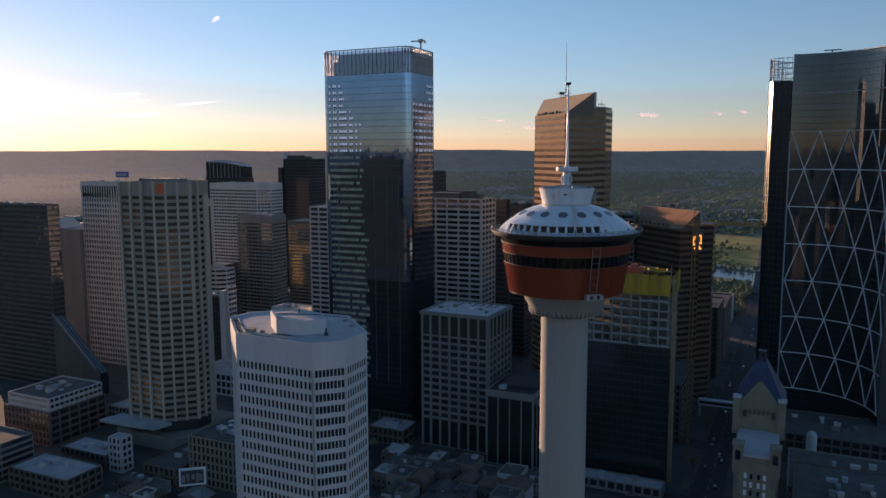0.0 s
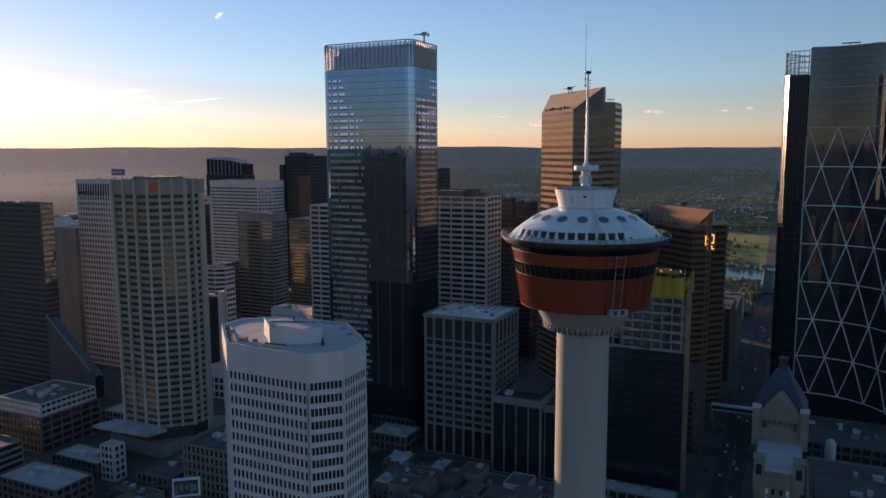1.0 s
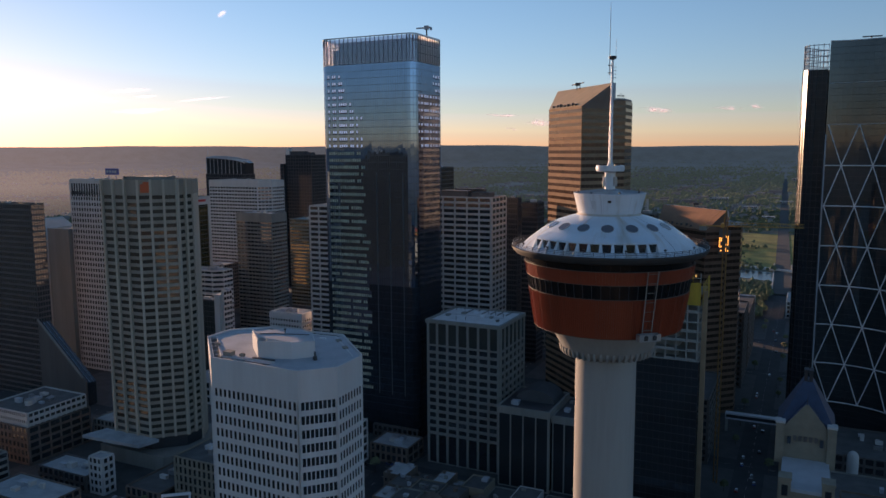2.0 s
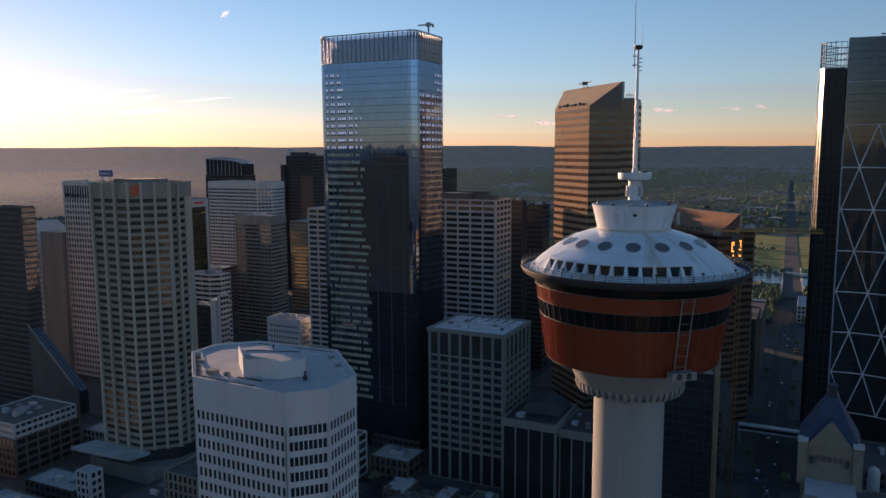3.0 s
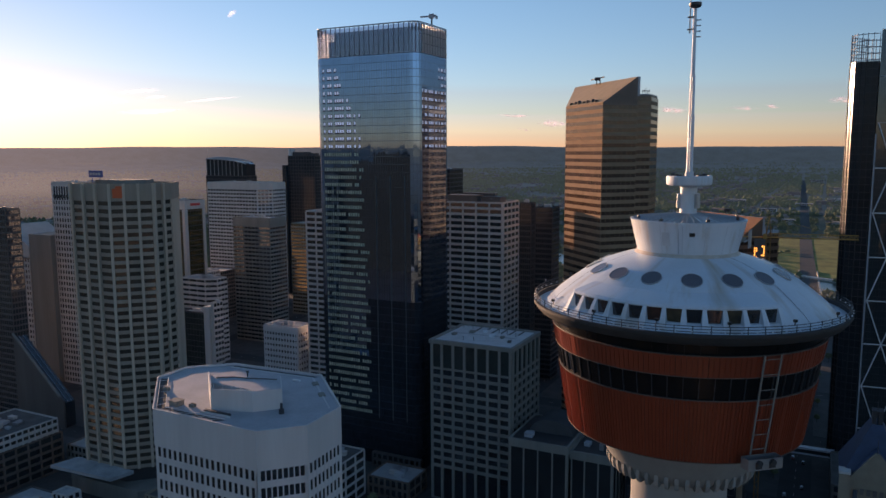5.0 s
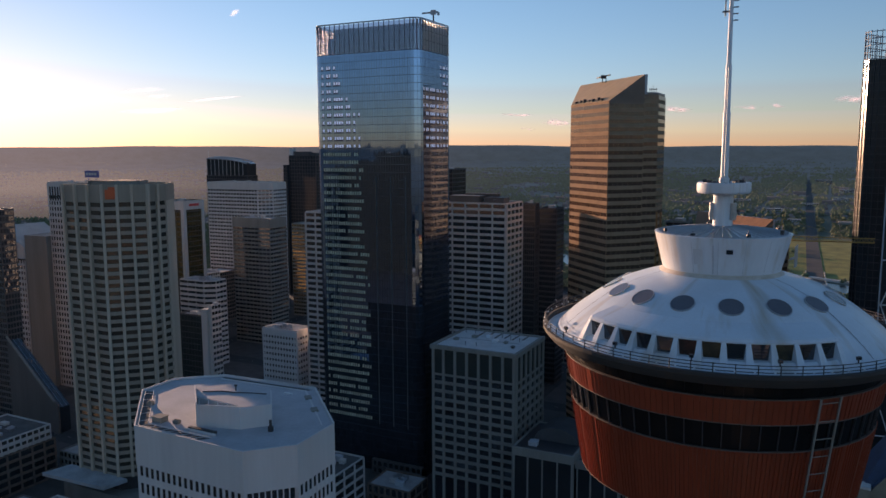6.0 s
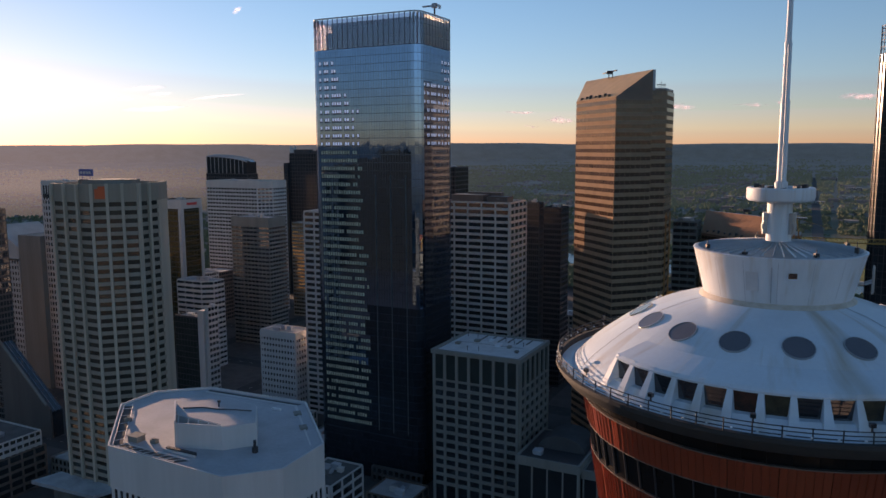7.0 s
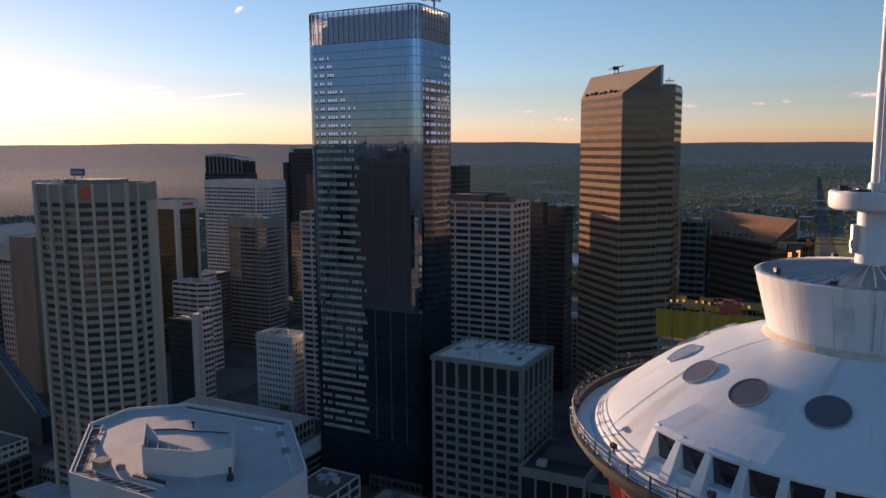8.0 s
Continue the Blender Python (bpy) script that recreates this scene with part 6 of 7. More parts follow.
def build_castle_hotel():
    t = thing("gabled_hotel", -11, 350, 0, "buff stone hotel tower with steep blue gabled roofs", "hotel")
    part("front_wing", Shape().prism(rect(-20.5, 322, -0.5, 352), 0, 59).prism(rect(-18.8, 321.4, -2.2, 322), 0, 57), SANDSTONE, t)
    part("front_roof", Shape().prism(rect(-21, 321.6, 0, 352), 59, 60.2), PALE_STEEL, t, "pale flat front roof")
    for x in (-21.4, -3.6):
        tur = part("corner_turret", Shape().box(x, 320.8, 52, x + 5, 326, 63.5).box(x - 0.4, 320.4, 63.5, x + 5.4, 326.4, 64.3), SANDSTONE, t)
        part("turret_window", Shape().box(x + 1.2, 320.6, 57.5, x + 3.8, 320.82, 61.5), GLASS, tur)
    pane = Shape().box(0, -0.15, 0, 1.1, 0.1, 2.2).mesh("window_pane", WHITE)
    dark = Shape().box(0, -0.12, 0, 1.1, 0.1, 2.2).mesh("window_pane", GLASS)
    for k in range(4):
        for j in range(14):
            piece("window_pane", pane if k in (0, 3) or j % 2 else dark, t, pose(-15.6 + 2.8 * k + (0.8 if k > 1 else 0), 321.4, 50 - 3.6 * j))
    part("rear_wing", Shape().prism(rect(-22.5, 352, 0.5, 376), 0, 72), SANDSTONE, t)
    # steep hipped roof with a stone gable in front
    gable = Shape()
    outline = [(-22.5, 72), (0.5, 72), (0.5, 73.2), (-1.6, 73.4), (-10.2, 82.2), (-11.8, 82.2), (-20.4, 73.4), (-22.5, 73.2)]
    for y, r in ((351.6, 1), (353, -1)):
        p = [(x, y, z) for x, z in outline]
        gable.quad(*(p if r > 0 else reversed(p)))
    for a, b in zip(outline, outline[1:] + outline[:1]):
        gable.quad((a[0], 351.6, a[1]), (a[0], 353, a[1]), (b[0], 353, b[1]), (b[0], 351.6, b[1]))
    part("gable", gable, SANDSTONE, t, "plain stone gable with a flat cap")
    base, crown = [(-24.4, 352.6), (2.4, 352.6), (2.4, 377.4), (-24.4, 377.4)], [(-13.2, 361.5), (-8.8, 361.5), (-8.8, 369), (-13.2, 369)]
    roof = Shape()
    for k in range(4):
        j = (k + 1) % 4
        roof.quad((*base[k], 71.8), (*base[j], 71.8), (*crown[j], 89.0), (*crown[k], 89.0))
    roof.quad(*[(x, y, 89.0) for x, y in crown])
    for side in (-1, 1):
        roof.quad((-11, 352.4, 82.4), (-11 + side * 11.4, 352.4, 72.0), (-11 + side * 11.4, 358, 72.0), (-11, 358, 82.4))
    part("steep_roof", roof, BLUE_ROOF, t, "steep blue slate hipped roof")
    for x in (-24.6, -1.4):
        tw = part("corner_pier", Shape().box(x, 350.8, 58, x + 4, 355, 74.2), SANDSTONE, t)
        part("pier_cap", Shape().box(x - 0.3, 350.5, 74.2, x + 4.3, 355.3, 75.0), CONC_PALE, tw)
    part("lantern", Shape().box(-13.0, 362, 89, -11.4, 366, 93).box(-10.6, 362, 89, -9.0, 366, 93).box(-13.2, 361.8, 93, -8.8, 366.2, 93.6).rod((-11, 364, 93.5), (-11, 364, 97), 0.2, 5, 0.08), DARK_STEEL, t)
    part("finial", Shape().rod((-11, 352.2, 78.0), (-11, 352.2, 87.0), 0.3, 5, 0.1), DARK_STEEL, t)
    for k in range(5):
        part("sign_letter_bar", Shape().box(-16.6 + 2.4 * k, 351.4, 67.6, -15.2 + 2.4 * k, 351.6, 69.6), CONC_DARK, t)
    for x in (-19.2, -4.6):
        part("gable_window", Shape().box(x, 351.4, 66, x + 1.6, 351.62, 69), GLASS, t)
    squeeze(t, -11, 0.79)


build_castle_hotel()

bridge = thing("skywalk", -38, 542, 0, "pale enclosed footbridge crossing the street", "footbridge")
part("walkway", Shape().box(-56, 540, 8.5, -18, 544, 12.6), PALE_STEEL, bridge)
part("walkway_glass", Shape().box(-55.5, 539.9, 9.6, -18.5, 544.1, 11.6), BLACK_GLASS, bridge)
part("pier", Shape().box(-56, 540.5, 0, -54.5, 543.5, 8.5).box(-19.5, 540.5, 0, -18, 543.5, 8.5), CONC_GREY, bridge)


# pale low-rise buildings along the far avenue
for x, y, w, d, z in ((-18, 3019, 46, 20, 16), (-110, 2803, 52, 26, 9), (-118, 2133, 30, 22, 11), (-104, 4700, 80, 40, 22), (6, 3592, 60, 30, 18), (-190, 2500, 40, 24, 10), (60, 2350, 36, 22, 12), (-330, 2900, 60, 30, 12)):
    px, py, z0, k = far_spot(x, y)
    tower_block("suburban_block", "pale low-rise block beside the far avenue", rect(px, py, px + w * k, py + d * k), z0 + z * k, [(0, 8, max(2, z // 4))], CONC_WHITE, GLASS, z0=z0 - 1, pier=0.8 * k, band=1.6 * k, proud=0.1, units=0, rise=0.4, kind_word="building")


# ---- low buildings between the towers ----
def low_block(name, label, x0, y0, x1, y1, z, wall, bays, floors, top=GRAVEL, units=4, glass=GLASS, pier=1.2, band=1.6, panes=0):
    t = tower_block(name, label, rect(x0, y0, x1, y1), z, [(0, bays, floors), (1, max(2, bays // 2), floors)], wall, glass, pier=pier, band=band, proud=0.3, panes=panes, far=True, units=units, roof=top, rise=0.8, kind_word="building")
    return t


low_block("low_office", "low dark brown block under a white two-storey top", -458, 312, -416, 355, 22, BRICK, 12, 5, GRAVEL, 0)
t = low_block("low_office", "white upper storeys with ribbon windows and dark roof", -456, 314, -418, 354, 30, CONC_PALE, 22, 8, GRAVEL, 14, panes=120, pier=0.8, band=1.9)
low_block("stone_block", "old pale stone block with rows of tall windows", -300, 309, -266, 345, 27, SANDSTONE, 11, 6, GRAVEL, 14, pier=1.5, band=1.3, panes=100)
low_block("stone_block", "old stone block with dark roof and tall windows", -264, 376, -242.5, 404, 24, CONC_PALE, 7, 5, GRAVEL, 5, pier=1.4, band=1.5, panes=100)
low_block("low_block", "low brick block with roof plant", -241, 404, -216, 424, 10, BRICK, 7, 2, ROOF, 6)
low_block("low_block", "low dark block beneath the towers", -258, 436, -226, 438.5, 8, CONC_DARK, 9, 2, ROOF, 0)
low_block("low_block", "low grey hall with a pale roof", -312, 430, -296, 470, 12, CONC_GREY, 4, 3, ROOF, 3)
low_block("low_block", "low concrete podium with pale roof", -420, 440, -325, 478, 16, CONC_PALE, 20, 3, ROOF, 10)
low_block("low_block", "low concrete podium near the ribbed tower", -326, 352, -268, 392, 13, CONC_PALE, 18, 3, ROOF, 10)
low_block("low_block", "plain brown low block beside podium", -325, 300, -302, 340, 10, BRICK, 6, 2, GRAVEL, 4)
low_block("low_block", "dark low block by the podium", -420, 360, -400, 388, 12, CONC_GREY, 6, 3, ROOF, 4)
low_block("car_park", "dark multi-level car park with open decks", -470, 245, -395, 285, 22, CONC_GREY, 3, 6, GRAVEL, 4, pier=0.6, band=1.5)
low_block("low_block", "low block with sloping shadowed roof", -385, 262, -340, 285, 12, BRICK, 10, 3, ROOF, 6)
low_block("low_block", "small pale tower-like stair block", -354, 302, -344, 310, 20, CONC_PALE, 3, 5, ROOF, 0)
low_block("low_block", "low dark row of small shops", -392, 300, -355, 318, 9, CONC_DARK, 9, 2, ROOF, 5)
low_block("low_block", "brick block behind the skyscraper", -310, 600, -250, 640, 45, CONC_DARK, 14, 11, GRAVEL, 4)
low_block("low_block", "grey block by the avenue", -104, 480, -60, 540, 38, CONC_DARK, 12, 9, GRAVEL, 5)
low_block("low_block", "dark block by the avenue", -108, 640, -54, 690, 58, CONC_DARK, 14, 14, GRAVEL, 5)
low_block("low_block", "brown block by the river", -100, 700, -54, 780, 46, BRICK, 12, 11, GRAVEL, 5)
low_block("low_block", "small pale riverside block", -110, 850, -60, 900, 26, CONC_PALE, 12, 6, ROOF, 4)
low_block("low_block", "low pale riverside hall", -30, 920, 20, 980, 18, CONC_PALE, 12, 4, ROOF, 4)
low_block("low_block", "low stone block beside the hotel", -20, 300, 60, 318, 22, CONC_GREY, 16, 5, GRAVEL, 8)
low_block("low_block", "low dark roof beside the hotel", 4, 330, 60, 390, 34, BRICK, 12, 8, GRAVEL, 10)
low_block("low_block", "pale flat hall below the curved tower", 2, 398, 60, 452, 18, CONC_GREY, 12, 4, GRAVEL, 9)
low_block("low_block", "dark block in front of curved tower", -20, 488, 60, 536, 14, CONC_DARK, 16, 3, GRAVEL, 9)
low_block("low_block", "long low station hall", -130, 250, -60, 284, 14, CONC_GREY, 14, 3, GRAVEL, 9)
low_block("low_block", "low dark site office with pale canopy", -106, 396, -58, 408, 5, CONC_GREY, 10, 1, ROOF, 2)
tank = thing("storage_tank", 14, 480, 0, "pale domed rooftop tank", "tank")
part("tank_shell", Shape().spin([(2.9, 0), (2.9, 17.4), (2.4, 19.2), (1.2, 20.3), (0, 20.6)], 14, 480, 20), CONC_PALE, tank, smooth=True)
board = thing("billboard", -275, 285, 0, "white-framed billboard with a grey indistinct picture", "billboard")
turned = pose(-275, 285, 0, 0, 0, 38)
part("panel", Shape().box(-6.6, -0.3, 13, 6.6, 0.3, 22.5, turned), WHITE, board)
part("picture", Shape().box(-5.6, -0.42, 14.2, 5.6, -0.3, 21.3, turned), CHARCOAL, board, "dark indistinct picture")
for k, x in enumerate((-4.4, -2.2, 0.4, 2.6, 4.2)):
    part("picture_patch", Shape().box(x - 0.8, -0.5, 15.0 + 0.7 * (k % 3), x + 0.7, -0.42, 19.0 + 0.6 * (k % 2), turned), CONC_GREY if k % 2 else STEEL, board, "pale patch of the picture")
for x in (-4.0, 4.0):
    part("post", Shape().rod(turned @ Vector((x, 0.6, 0)), turned @ Vector((x, 0.6, 22)), 0.25, 6), STEEL, board)


def small_shop(x, y, w, d, z, seed):
    """A small old shop building with its own roof, parapet, windows and roof clutter."""
    rng = random.Random(seed)
    wall = rng.choice((BRICK, BRICK, CONC_GREY, CONC_DARK, SANDSTONE, CONC_PALE))
    t = thing("shop_building", x + w / 2, y + d / 2, 0, rng.choice(("small old shop building with dark flat roof", "narrow brick shop building among its neighbours", "low shop building with cluttered roof")), "building", "old shops")
    part("wall_block", Shape().prism(rect(x, y, x + w, y + d), 0, z), wall, t)
    if rng.random() < 0.3:
        part("pitched_roof", Shape().prism(rect(x - 0.3, y - 0.3, x + w / 2, y + d + 0.3), z, [z + 0.3, z + 2.6, z + 2.6, z + 0.3]).prism(rect(x + w / 2, y - 0.3, x + w + 0.3, y + d + 0.3), z, [z + 2.6, z + 0.3, z + 0.3, z + 2.6]), rng.choice((GRAVEL, BRICK, STEEL)), t)
    else:
        part("roof", Shape().prism(inset(rect(x, y, x + w, y + d), 0.3), z - 0.3, z + 0.05), rng.choice((GRAVEL, GRAVEL, ROOF)), t)
        part("parapet", Shape().ring(rect(x, y, x + w, y + d), inset(rect(x, y, x + w, y + d), 0.3), z, z + rng.uniform(0.4, 1.0)), wall, t)
        for _ in range(rng.randint(1, 4)):
            a, b, c = rng.uniform(1, 3), rng.uniform(1, 2.5), rng.uniform(0.6, 1.8)
            px, py = rng.uniform(x + 0.5, x + w - a - 0.5), rng.uniform(y + 0.5, y + d - b - 0.5)
            roof_unit(t, px, py, z + 0.05, px + a, py + b, z + c, rng.choice((STEEL, CONC_GREY, BRICK, PALE_STEEL)))
    n = max(2, int(w / 2.6))
    me = Shape().box(0, -0.1, 0, 1.2, 0.1, 1.7).mesh("window_pane", GLASS)
    for k in range(n):
        for zz in (1.2, 4.6):
            if zz + 2 < z:
                piece("window_pane", me, t, pose(x + (k + 0.5) * w / n - 0.6, y, zz))


rng_shop = random.Random(21)
for by0, by1 in ((298, 340), (344, 393)):
    y = by0
    while y < by1 - 8:
        d = rng_shop.uniform(11, 17)
        x = -214
        while x < -124:
            w = rng_shop.uniform(8, 17)
            if rng_shop.random() < 0.86:
                small_shop(x, y, w - rng_shop.choice((0.2, 0.4, 2.0)), min(d, by1 - y) - 0.6, rng_shop.uniform(4.5, 10.5), int(x * 7 + y))
            x += w
        y += d
y = 250
while y < 288:
    x = -330
    while x < -200:
        w = rng_shop.uniform(9, 18)
        if rng_shop.random() < 0.35:
            small_shop(x, y, w - 1, 10, rng_shop.uniform(4, 8), int(x * 7 + y))
        x += w
    y += 12
# long views north: blocks on the far side of downtown
rng_city = random.Random(11)
FAR_SPOTS = [(-330, 600), (-420, 640), (-470, 840), (-560, 900), (-330, 860), (-250, 700), (-250, 820), (-180, 720), (-170, 860), (-680, 640), (-760, 720), (-690, 560), (-760, 560), (-620, 560), (-430, 900), (-820, 820), (-640, 690), (-300, 960), (-200, 960), (-420, 990), (-560, 1000), (-690, 580), (-700, 505), (-640, 625)]
for k, (x, y) in enumerate(FAR_SPOTS):
    w, d, z = rng_city.uniform(25, 45), rng_city.uniform(22, 36), rng_city.uniform(14, 62)
    # the last three are added blocks that keep low sun off the streets
    if k > 20:
        w, d, z = 55, 60 if k < 23 else 45, 74 if k < 23 else 60
    wall = rng_city.choice((CONC_PALE, CONC_GREY, BRICK, CONC_DARK))
    tower_block("city_block", "plain mid-rise block among the downtown streets", rect(x, y, x + w, y + d), z, [(0, int(w / 3.2), max(2, int(z / 4))), (1, int(d / 3.2), max(2, int(z / 4)))], wall, GLASS, pier=1.0, band=1.7, proud=0.25, units=3, kind_word="building", roof=rng_city.choice((ROOF, GRAVEL)))
# unseen city blocks added behind the viewpoint, seen only in reflections
for k in range(14):
    x, y = rng_city.uniform(-330, 260), rng_city.uniform(-330, -60)
    w, d, z = rng_city.uniform(25, 45), rng_city.uniform(22, 36), rng_city.uniform(20, 95)
    tower_block("city_block", "plain mid-rise block among the downtown streets", rect(x, y, x + w, y + d), z, [(2, int(w / 3.2), max(2, int(z / 4)))], CONC_GREY, GLASS, pier=1.0, band=1.7, proud=0.25, units=2, kind_word="building")


# unseen towers, placed and coloured to darken the skyscraper's reflections
for x, y, w, d, z in ((-642, -230, 42, 40, 179), (-684, -225, 42, 34, 166), (-600, -225, 32, 38, 172), (-730, -240, 46, 36, 158), (-790, -225, 58, 36, 150), (-850, -235, 56, 36, 140), (-560, -260, 30, 36, 128), (-520, -120, 34, 30, 92), (-460, -180, 36, 40, 120)):
    tower_block("city_block", "unseen dark high-rise added to darken glass reflections", rect(x, y, x + w, y + d), z, [], SHADED_CLADDING, GLASS, units=2, core=SHADED_CLADDING, roof=SHADED_CLADDING, kind_word="building")


# unseen blocks added so that the glass reflects dark ground
southern = Shape()
for k in range(170):
    x, y = rng_city.uniform(-1500, 350), rng_city.uniform(-1300, -370)
    w, d, z = rng_city.uniform(30, 60), rng_city.uniform(30, 60), rng_city.uniform(12, 60)
    southern.prism(rect(x, y, x + w, y + d), 0, z).box(x + w * 0.3, y + d * 0.3, z, x + w * 0.6, y + d * 0.6, z + 4)
ob = new("southern_blocks", southern.mesh("southern_blocks", CONC_DARK))
tagged(ob, "unseen dark low blocks added to darken reflections", "buildings", kind="stuff")


# ---- cars and street trees ----
def car_at(x, y, turn, paint):
    c = thing("car", x, y, 0.06, "small parked car on the shaded street", "car", "cars in the streets")
    m = pose(x, y, 0.06, 0, 0, turn)
    body = Shape().box(-0.9, -2.2, 0.3, 0.9, 2.2, 0.85, m)
    part("body", body, paint, c)
    k = [(-0.85, -1.3), (0.85, -1.3), (0.85, 1.5), (-0.85, 1.5)]
    cab = Shape()
    lo, hi = [m @ Vector((a, b, 0.85)) for a, b in k], [m @ Vector((a * 0.8, b * 0.65, 1.45)) for a, b in k]
    cab.quad(*hi)
    for i in range(4):
        cab.quad(lo[i], lo[(i + 1) % 4], hi[(i + 1) % 4], hi[i])
    part("cabin", cab, GLASS, c)
    for sx in (-0.85, 0.85):
        for sy in (-1.4, 1.4):
            w = part("wheel", Shape().rod(m @ Vector((sx - 0.1, sy, 0.32)), m @ Vector((sx + 0.1, sy, 0.32)), 0.32, 8), TYRE, c)
            e = 0.105 if sx > 0 else -0.105
            part("rim", Shape().rod(m @ Vector((sx + e * 0.9, sy, 0.32)), m @ Vector((sx + e * 1.1, sy, 0.32)), 0.2, 6), STEEL, w)


for k in range(20):
    lane = rng_city.choice((-41.5, -33.5, -39, -35.5))
    car_at(lane, rng_city.uniform(400, 900), 0, CAR_PAINTS[k % 5])
for k in range(24):
    car_at(rng_city.uniform(-420, -60), rng_city.choice((286.5, 293.5, 394.5, 401.5)), 90, CAR_PAINTS[(k * 3) % 5])


def street_tree(x, y, h, seed):
    rng = random.Random(seed)
    t = thing("tree", x, y, 0.2, "small leafy green street tree", "tree", "street trees")
    tr = Shape().rod((x, y, 0), (x, y, h * 0.5), 0.22, 6, 0.12)
    for k in range(4):
        a = k * 1.6 + rng.random()
        tr.rod((x, y, h * 0.4), (x + h * 0.2 * math.cos(a), y + h * 0.2 * math.sin(a), h * 0.68), 0.09, 4, 0.04)
    part("trunk", tr, BARK, t)
    s = Shape()
    for _ in range(150):
        a, b, q = rng.uniform(0, 6.28), rng.uniform(-0.5, 1.3), rng.uniform(0.5, 1) * h * 0.3
        c = Vector((x + q * math.cos(a) * math.cos(b), y + q * math.sin(a) * math.cos(b), h * 0.66 + q * math.sin(b)))
        clump(s, c.x, c.y, c.z, rng.uniform(0.25, 0.6), rng)
    part("crown", s, LEAF, t)


for k in range(34):
    street_tree(rng_city.choice((-47.5, -27)) if k < 14 else rng_city.uniform(-400, -60), 410 + 36 * k if k < 14 else rng_city.choice((281, 299.5, 389, 407, 480)), rng_city.uniform(6, 10), k)
for k in range(8):
    street_tree(-405 + 6 * k, 492 + rng_city.uniform(0, 12), rng_city.uniform(7, 11), 100 + k)
# leafy blocks between the avenue and the river
BUILT = ((-112, 636, -50, 694), (-104, 696, -50, 784), (-114, 846, -56, 904), (-34, 916, 24, 984))
made = 0
while made < 44:
    x, y = rng_city.uniform(-116, 62), rng_city.uniform(620, 1050)
    if -49 < x < -25 or any(a - 5 < x < c + 5 and b - 5 < y < d + 5 for a, b, c, d in BUILT) or any(abs(y - q) < 8 for q in STREETS_Y):
        continue
    street_tree(x, y, rng_city.uniform(8, 14), 300 + made)
    made += 1


# ---- small clouds near the horizon ----
def cloud_material():
    m = bpy.data.materials.new("thin_cloud")
    m.use_nodes = True
    n, l = m.node_tree.nodes, m.node_tree.links
    b = n["Principled BSDF"]
    b.inputs["Base Color"].default_value, b.inputs["Roughness"].default_value = (0.9, 0.88, 0.86, 1), 1.0
    # the emission stands in for sunlight in the cloud
    b.inputs["Emission Color"].default_value, b.inputs["Emission Strength"].default_value = (1.0, 0.74, 0.60, 1), 0.3
    geo, tex, ramp = n.new("ShaderNodeNewGeometry"), n.new("ShaderNodeTexNoise"), n.new("ShaderNodeMapRange")
    tex.inputs["Scale"].default_value, tex.inputs["Detail"].default_value = 0.03, 5
    l.new(geo.outputs["Position"], tex.inputs["Vector"]), l.new(tex.outputs["Fac"], ramp.inputs["Value"])
    ramp.inputs["From Min"].default_value, ramp.inputs["From Max"].default_value = 0.36, 0.66
    ramp.inputs["To Max"].default_value = 0.32
    l.new(ramp.outputs["Result"], b.inputs["Alpha"])
    return m


CLOUD = cloud_material()


def cloud(turn, height, length, tall, seed):
    """A flat streak of lens-shaped puffs at 4.5 km; turn is degrees west of north."""
    rng, s = random.Random(seed), Shape()
    r = 4500
    for k in range(9):
        f = rng.uniform(-0.5, 0.5)
        a = radians(turn) + f * length / r
        cx, cy = -r * math.sin(a), r * math.cos(a)
        w, h = rng.uniform(0.22, 0.42) * length, tall * (1 - 1.6 * abs(f)) * rng.uniform(0.4, 1)
        z = height + rng.uniform(-0.3, 0.3) * tall + f * tall * 0.8
        side = Vector((math.cos(a), math.sin(a), 0))
        ring = [Vector((cx, cy, z)) + side * w * math.cos(q * 0.785) + Vector((0, 0, h * math.sin(q * 0.785))) for q in range(8)]
        out = Vector((cx, cy, z)) - Vector((cx, cy, 0)).normalized() * 12
        for q in range(8):
            s.quad(ring[q], ring[(q + 1) % 8], out)
    ob = new("backdrop", s.mesh("cloud", CLOUD, True))
    tagged(ob, "thin pale evening cloud low over the horizon", "cloud", "low clouds", "structure")


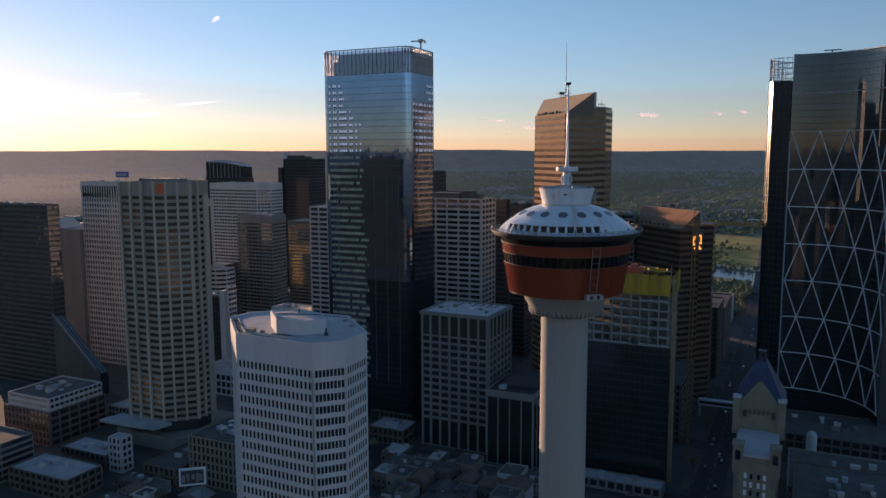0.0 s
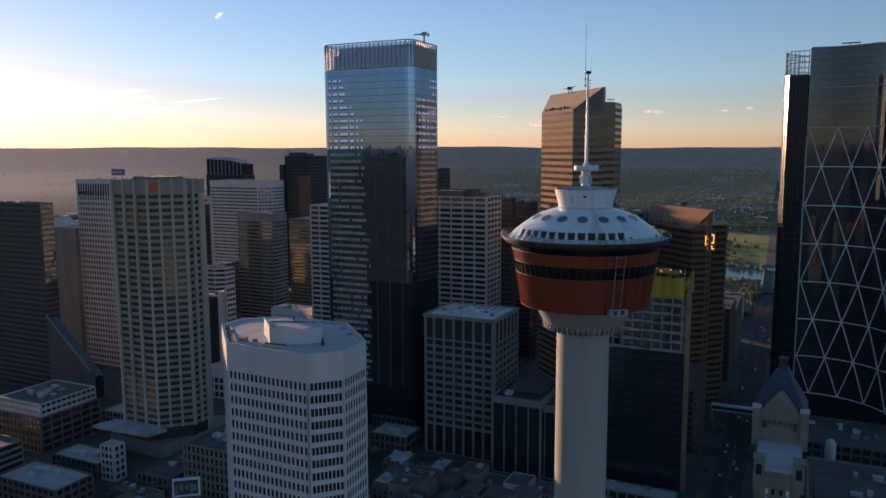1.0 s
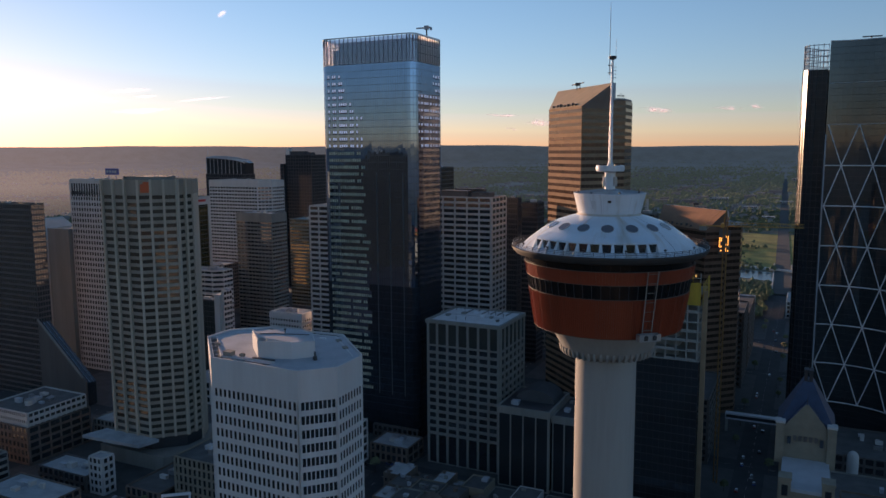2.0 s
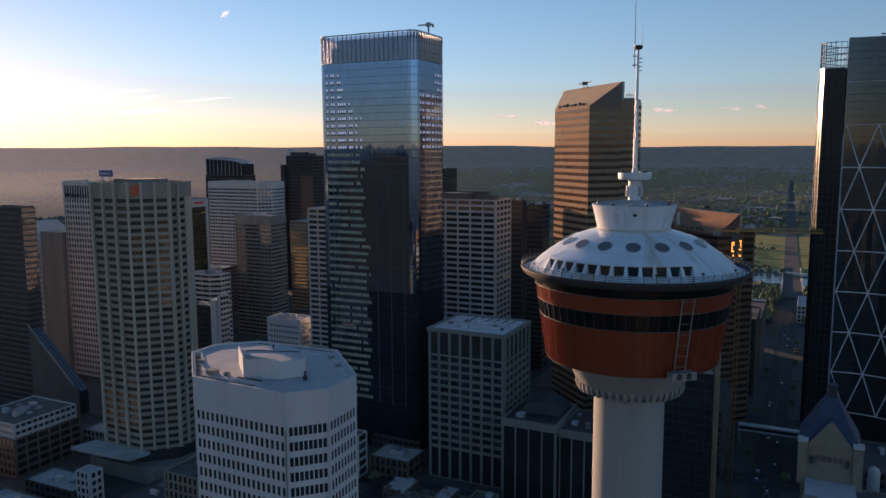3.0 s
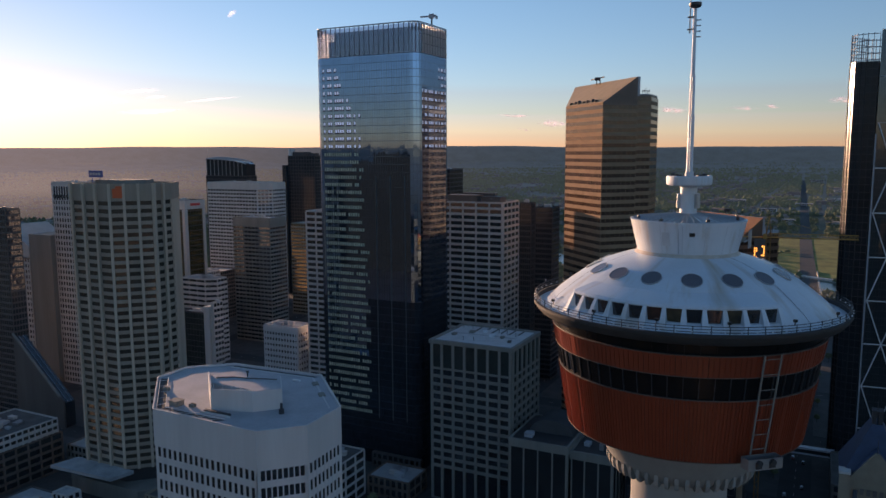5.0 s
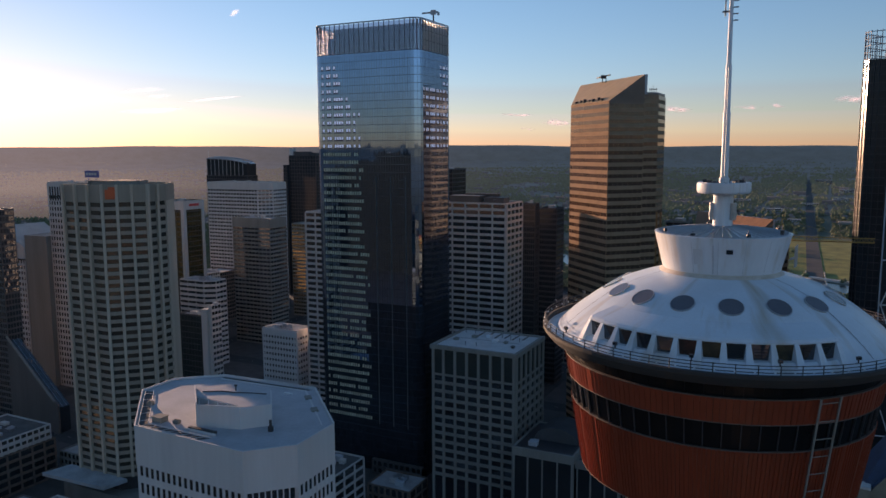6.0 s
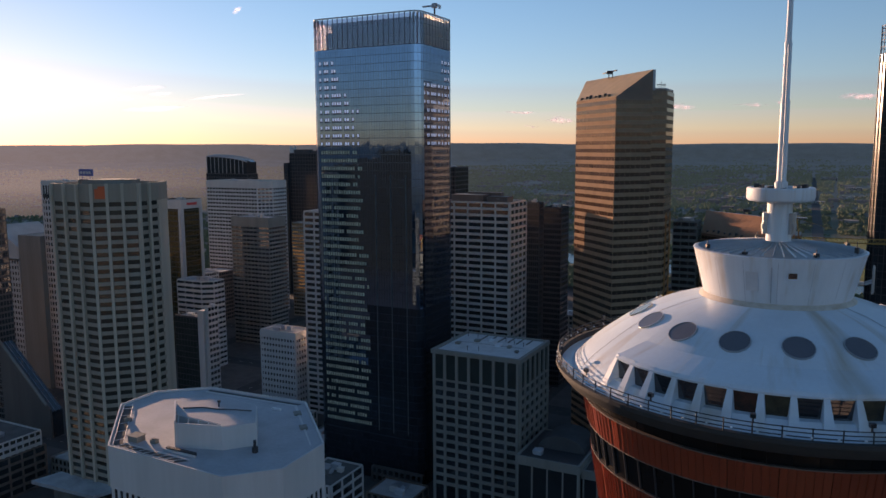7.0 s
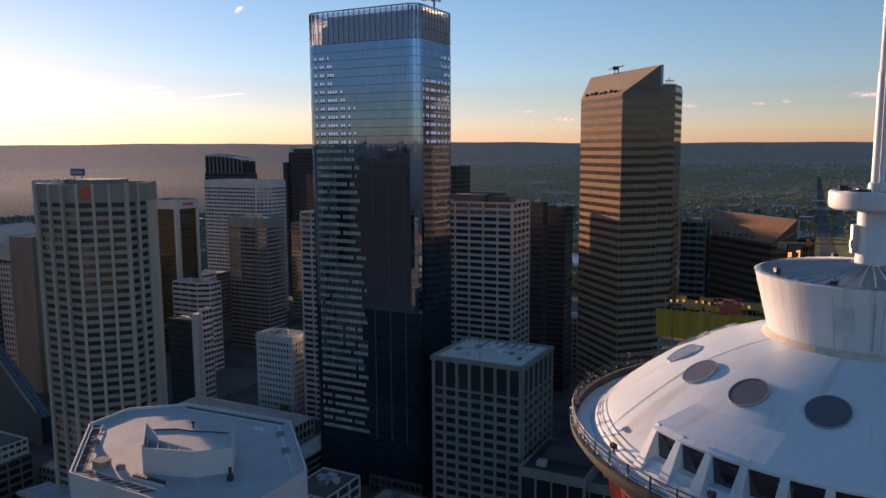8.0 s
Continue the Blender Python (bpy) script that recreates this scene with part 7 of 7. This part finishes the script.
for spot in ((18.34, 335.0, 114.0, 26.9, 5), (20.41, 305.0, 54.0, 13.5, 6), (10.2, 406.0, 135.0, 26.9, 7), (5.59, 405.0, 121.0, 18.5, 8), (-0.85, 432.0, 188.0, 25.2, 9), (3.7, 411.0, 54.0, 13.5, 11), (21.15, 383.0, 135.0, 10.1, 13)):
    cloud(*spot)


def streak_material():
    """Thin ice cloud of the far sky, its sunlight given as emission."""
    m = bpy.data.materials.new("glowing_cirrus")
    m.use_nodes = True
    b = m.node_tree.nodes["Principled BSDF"]
    b.inputs["Base Color"].default_value, b.inputs["Roughness"].default_value = (0.9, 0.88, 0.84, 1), 1.0
    b.inputs["Emission Color"].default_value, b.inputs["Emission Strength"].default_value = (1.0, 0.90, 0.74, 1), 0.62
    b.inputs["Alpha"].default_value = 0.13
    return m


CIRRUS = streak_material()


def cirrus(turn0, z0, turn1, z1, tall, seed):
    """A slender wisp between two bearings, thickest in its middle, made of nested veils."""
    rng, s, r = random.Random(seed), Shape(), 4500
    for veil in range(8):
        f, lift = 1.0 - 0.11 * veil, rng.uniform(-0.15, 0.15) * tall
        rows, wave = 18, rng.uniform(0, 6.28)
        low, high = [], []
        for k in range(rows + 1):
            u = 0.5 + (k / rows - 0.5) * f
            a = radians(turn0 + (turn1 - turn0) * u)
            z = z0 + (z1 - z0) * u + lift + 0.12 * tall * math.sin(7 * u + wave)
            half = 0.5 * tall * f * max(0.0, 1 - (2 * k / rows - 1) ** 2) * (0.8 + 0.2 * math.sin(11 * u + wave))
            x, y = -(r - 6 * veil) * math.sin(a), (r - 6 * veil) * math.cos(a)
            low.append((x, y, z - half)), high.append((x, y, z + half))
        for k in range(rows):
            s.quad(low[k], low[k + 1], high[k + 1], high[k])
    ob = new("backdrop", s.mesh("cirrus", CIRRUS, True))
    tagged(ob, "slender cream wisp of cloud in the sunset sky", "cloud", "sunset wisps", "structure")


for wisp in ((48.7, 498, 45.8, 520, 22, 1), (47.1, 471, 45.4, 485, 17, 2), (44.9, 450, 40.5, 489, 15, 3), (48.9, 391, 44.4, 416, 30, 4), (49.2, 450, 48.0, 453, 22, 5), (41.4, 912, 40.7, 946, 34, 6)):
    cirrus(*wisp)
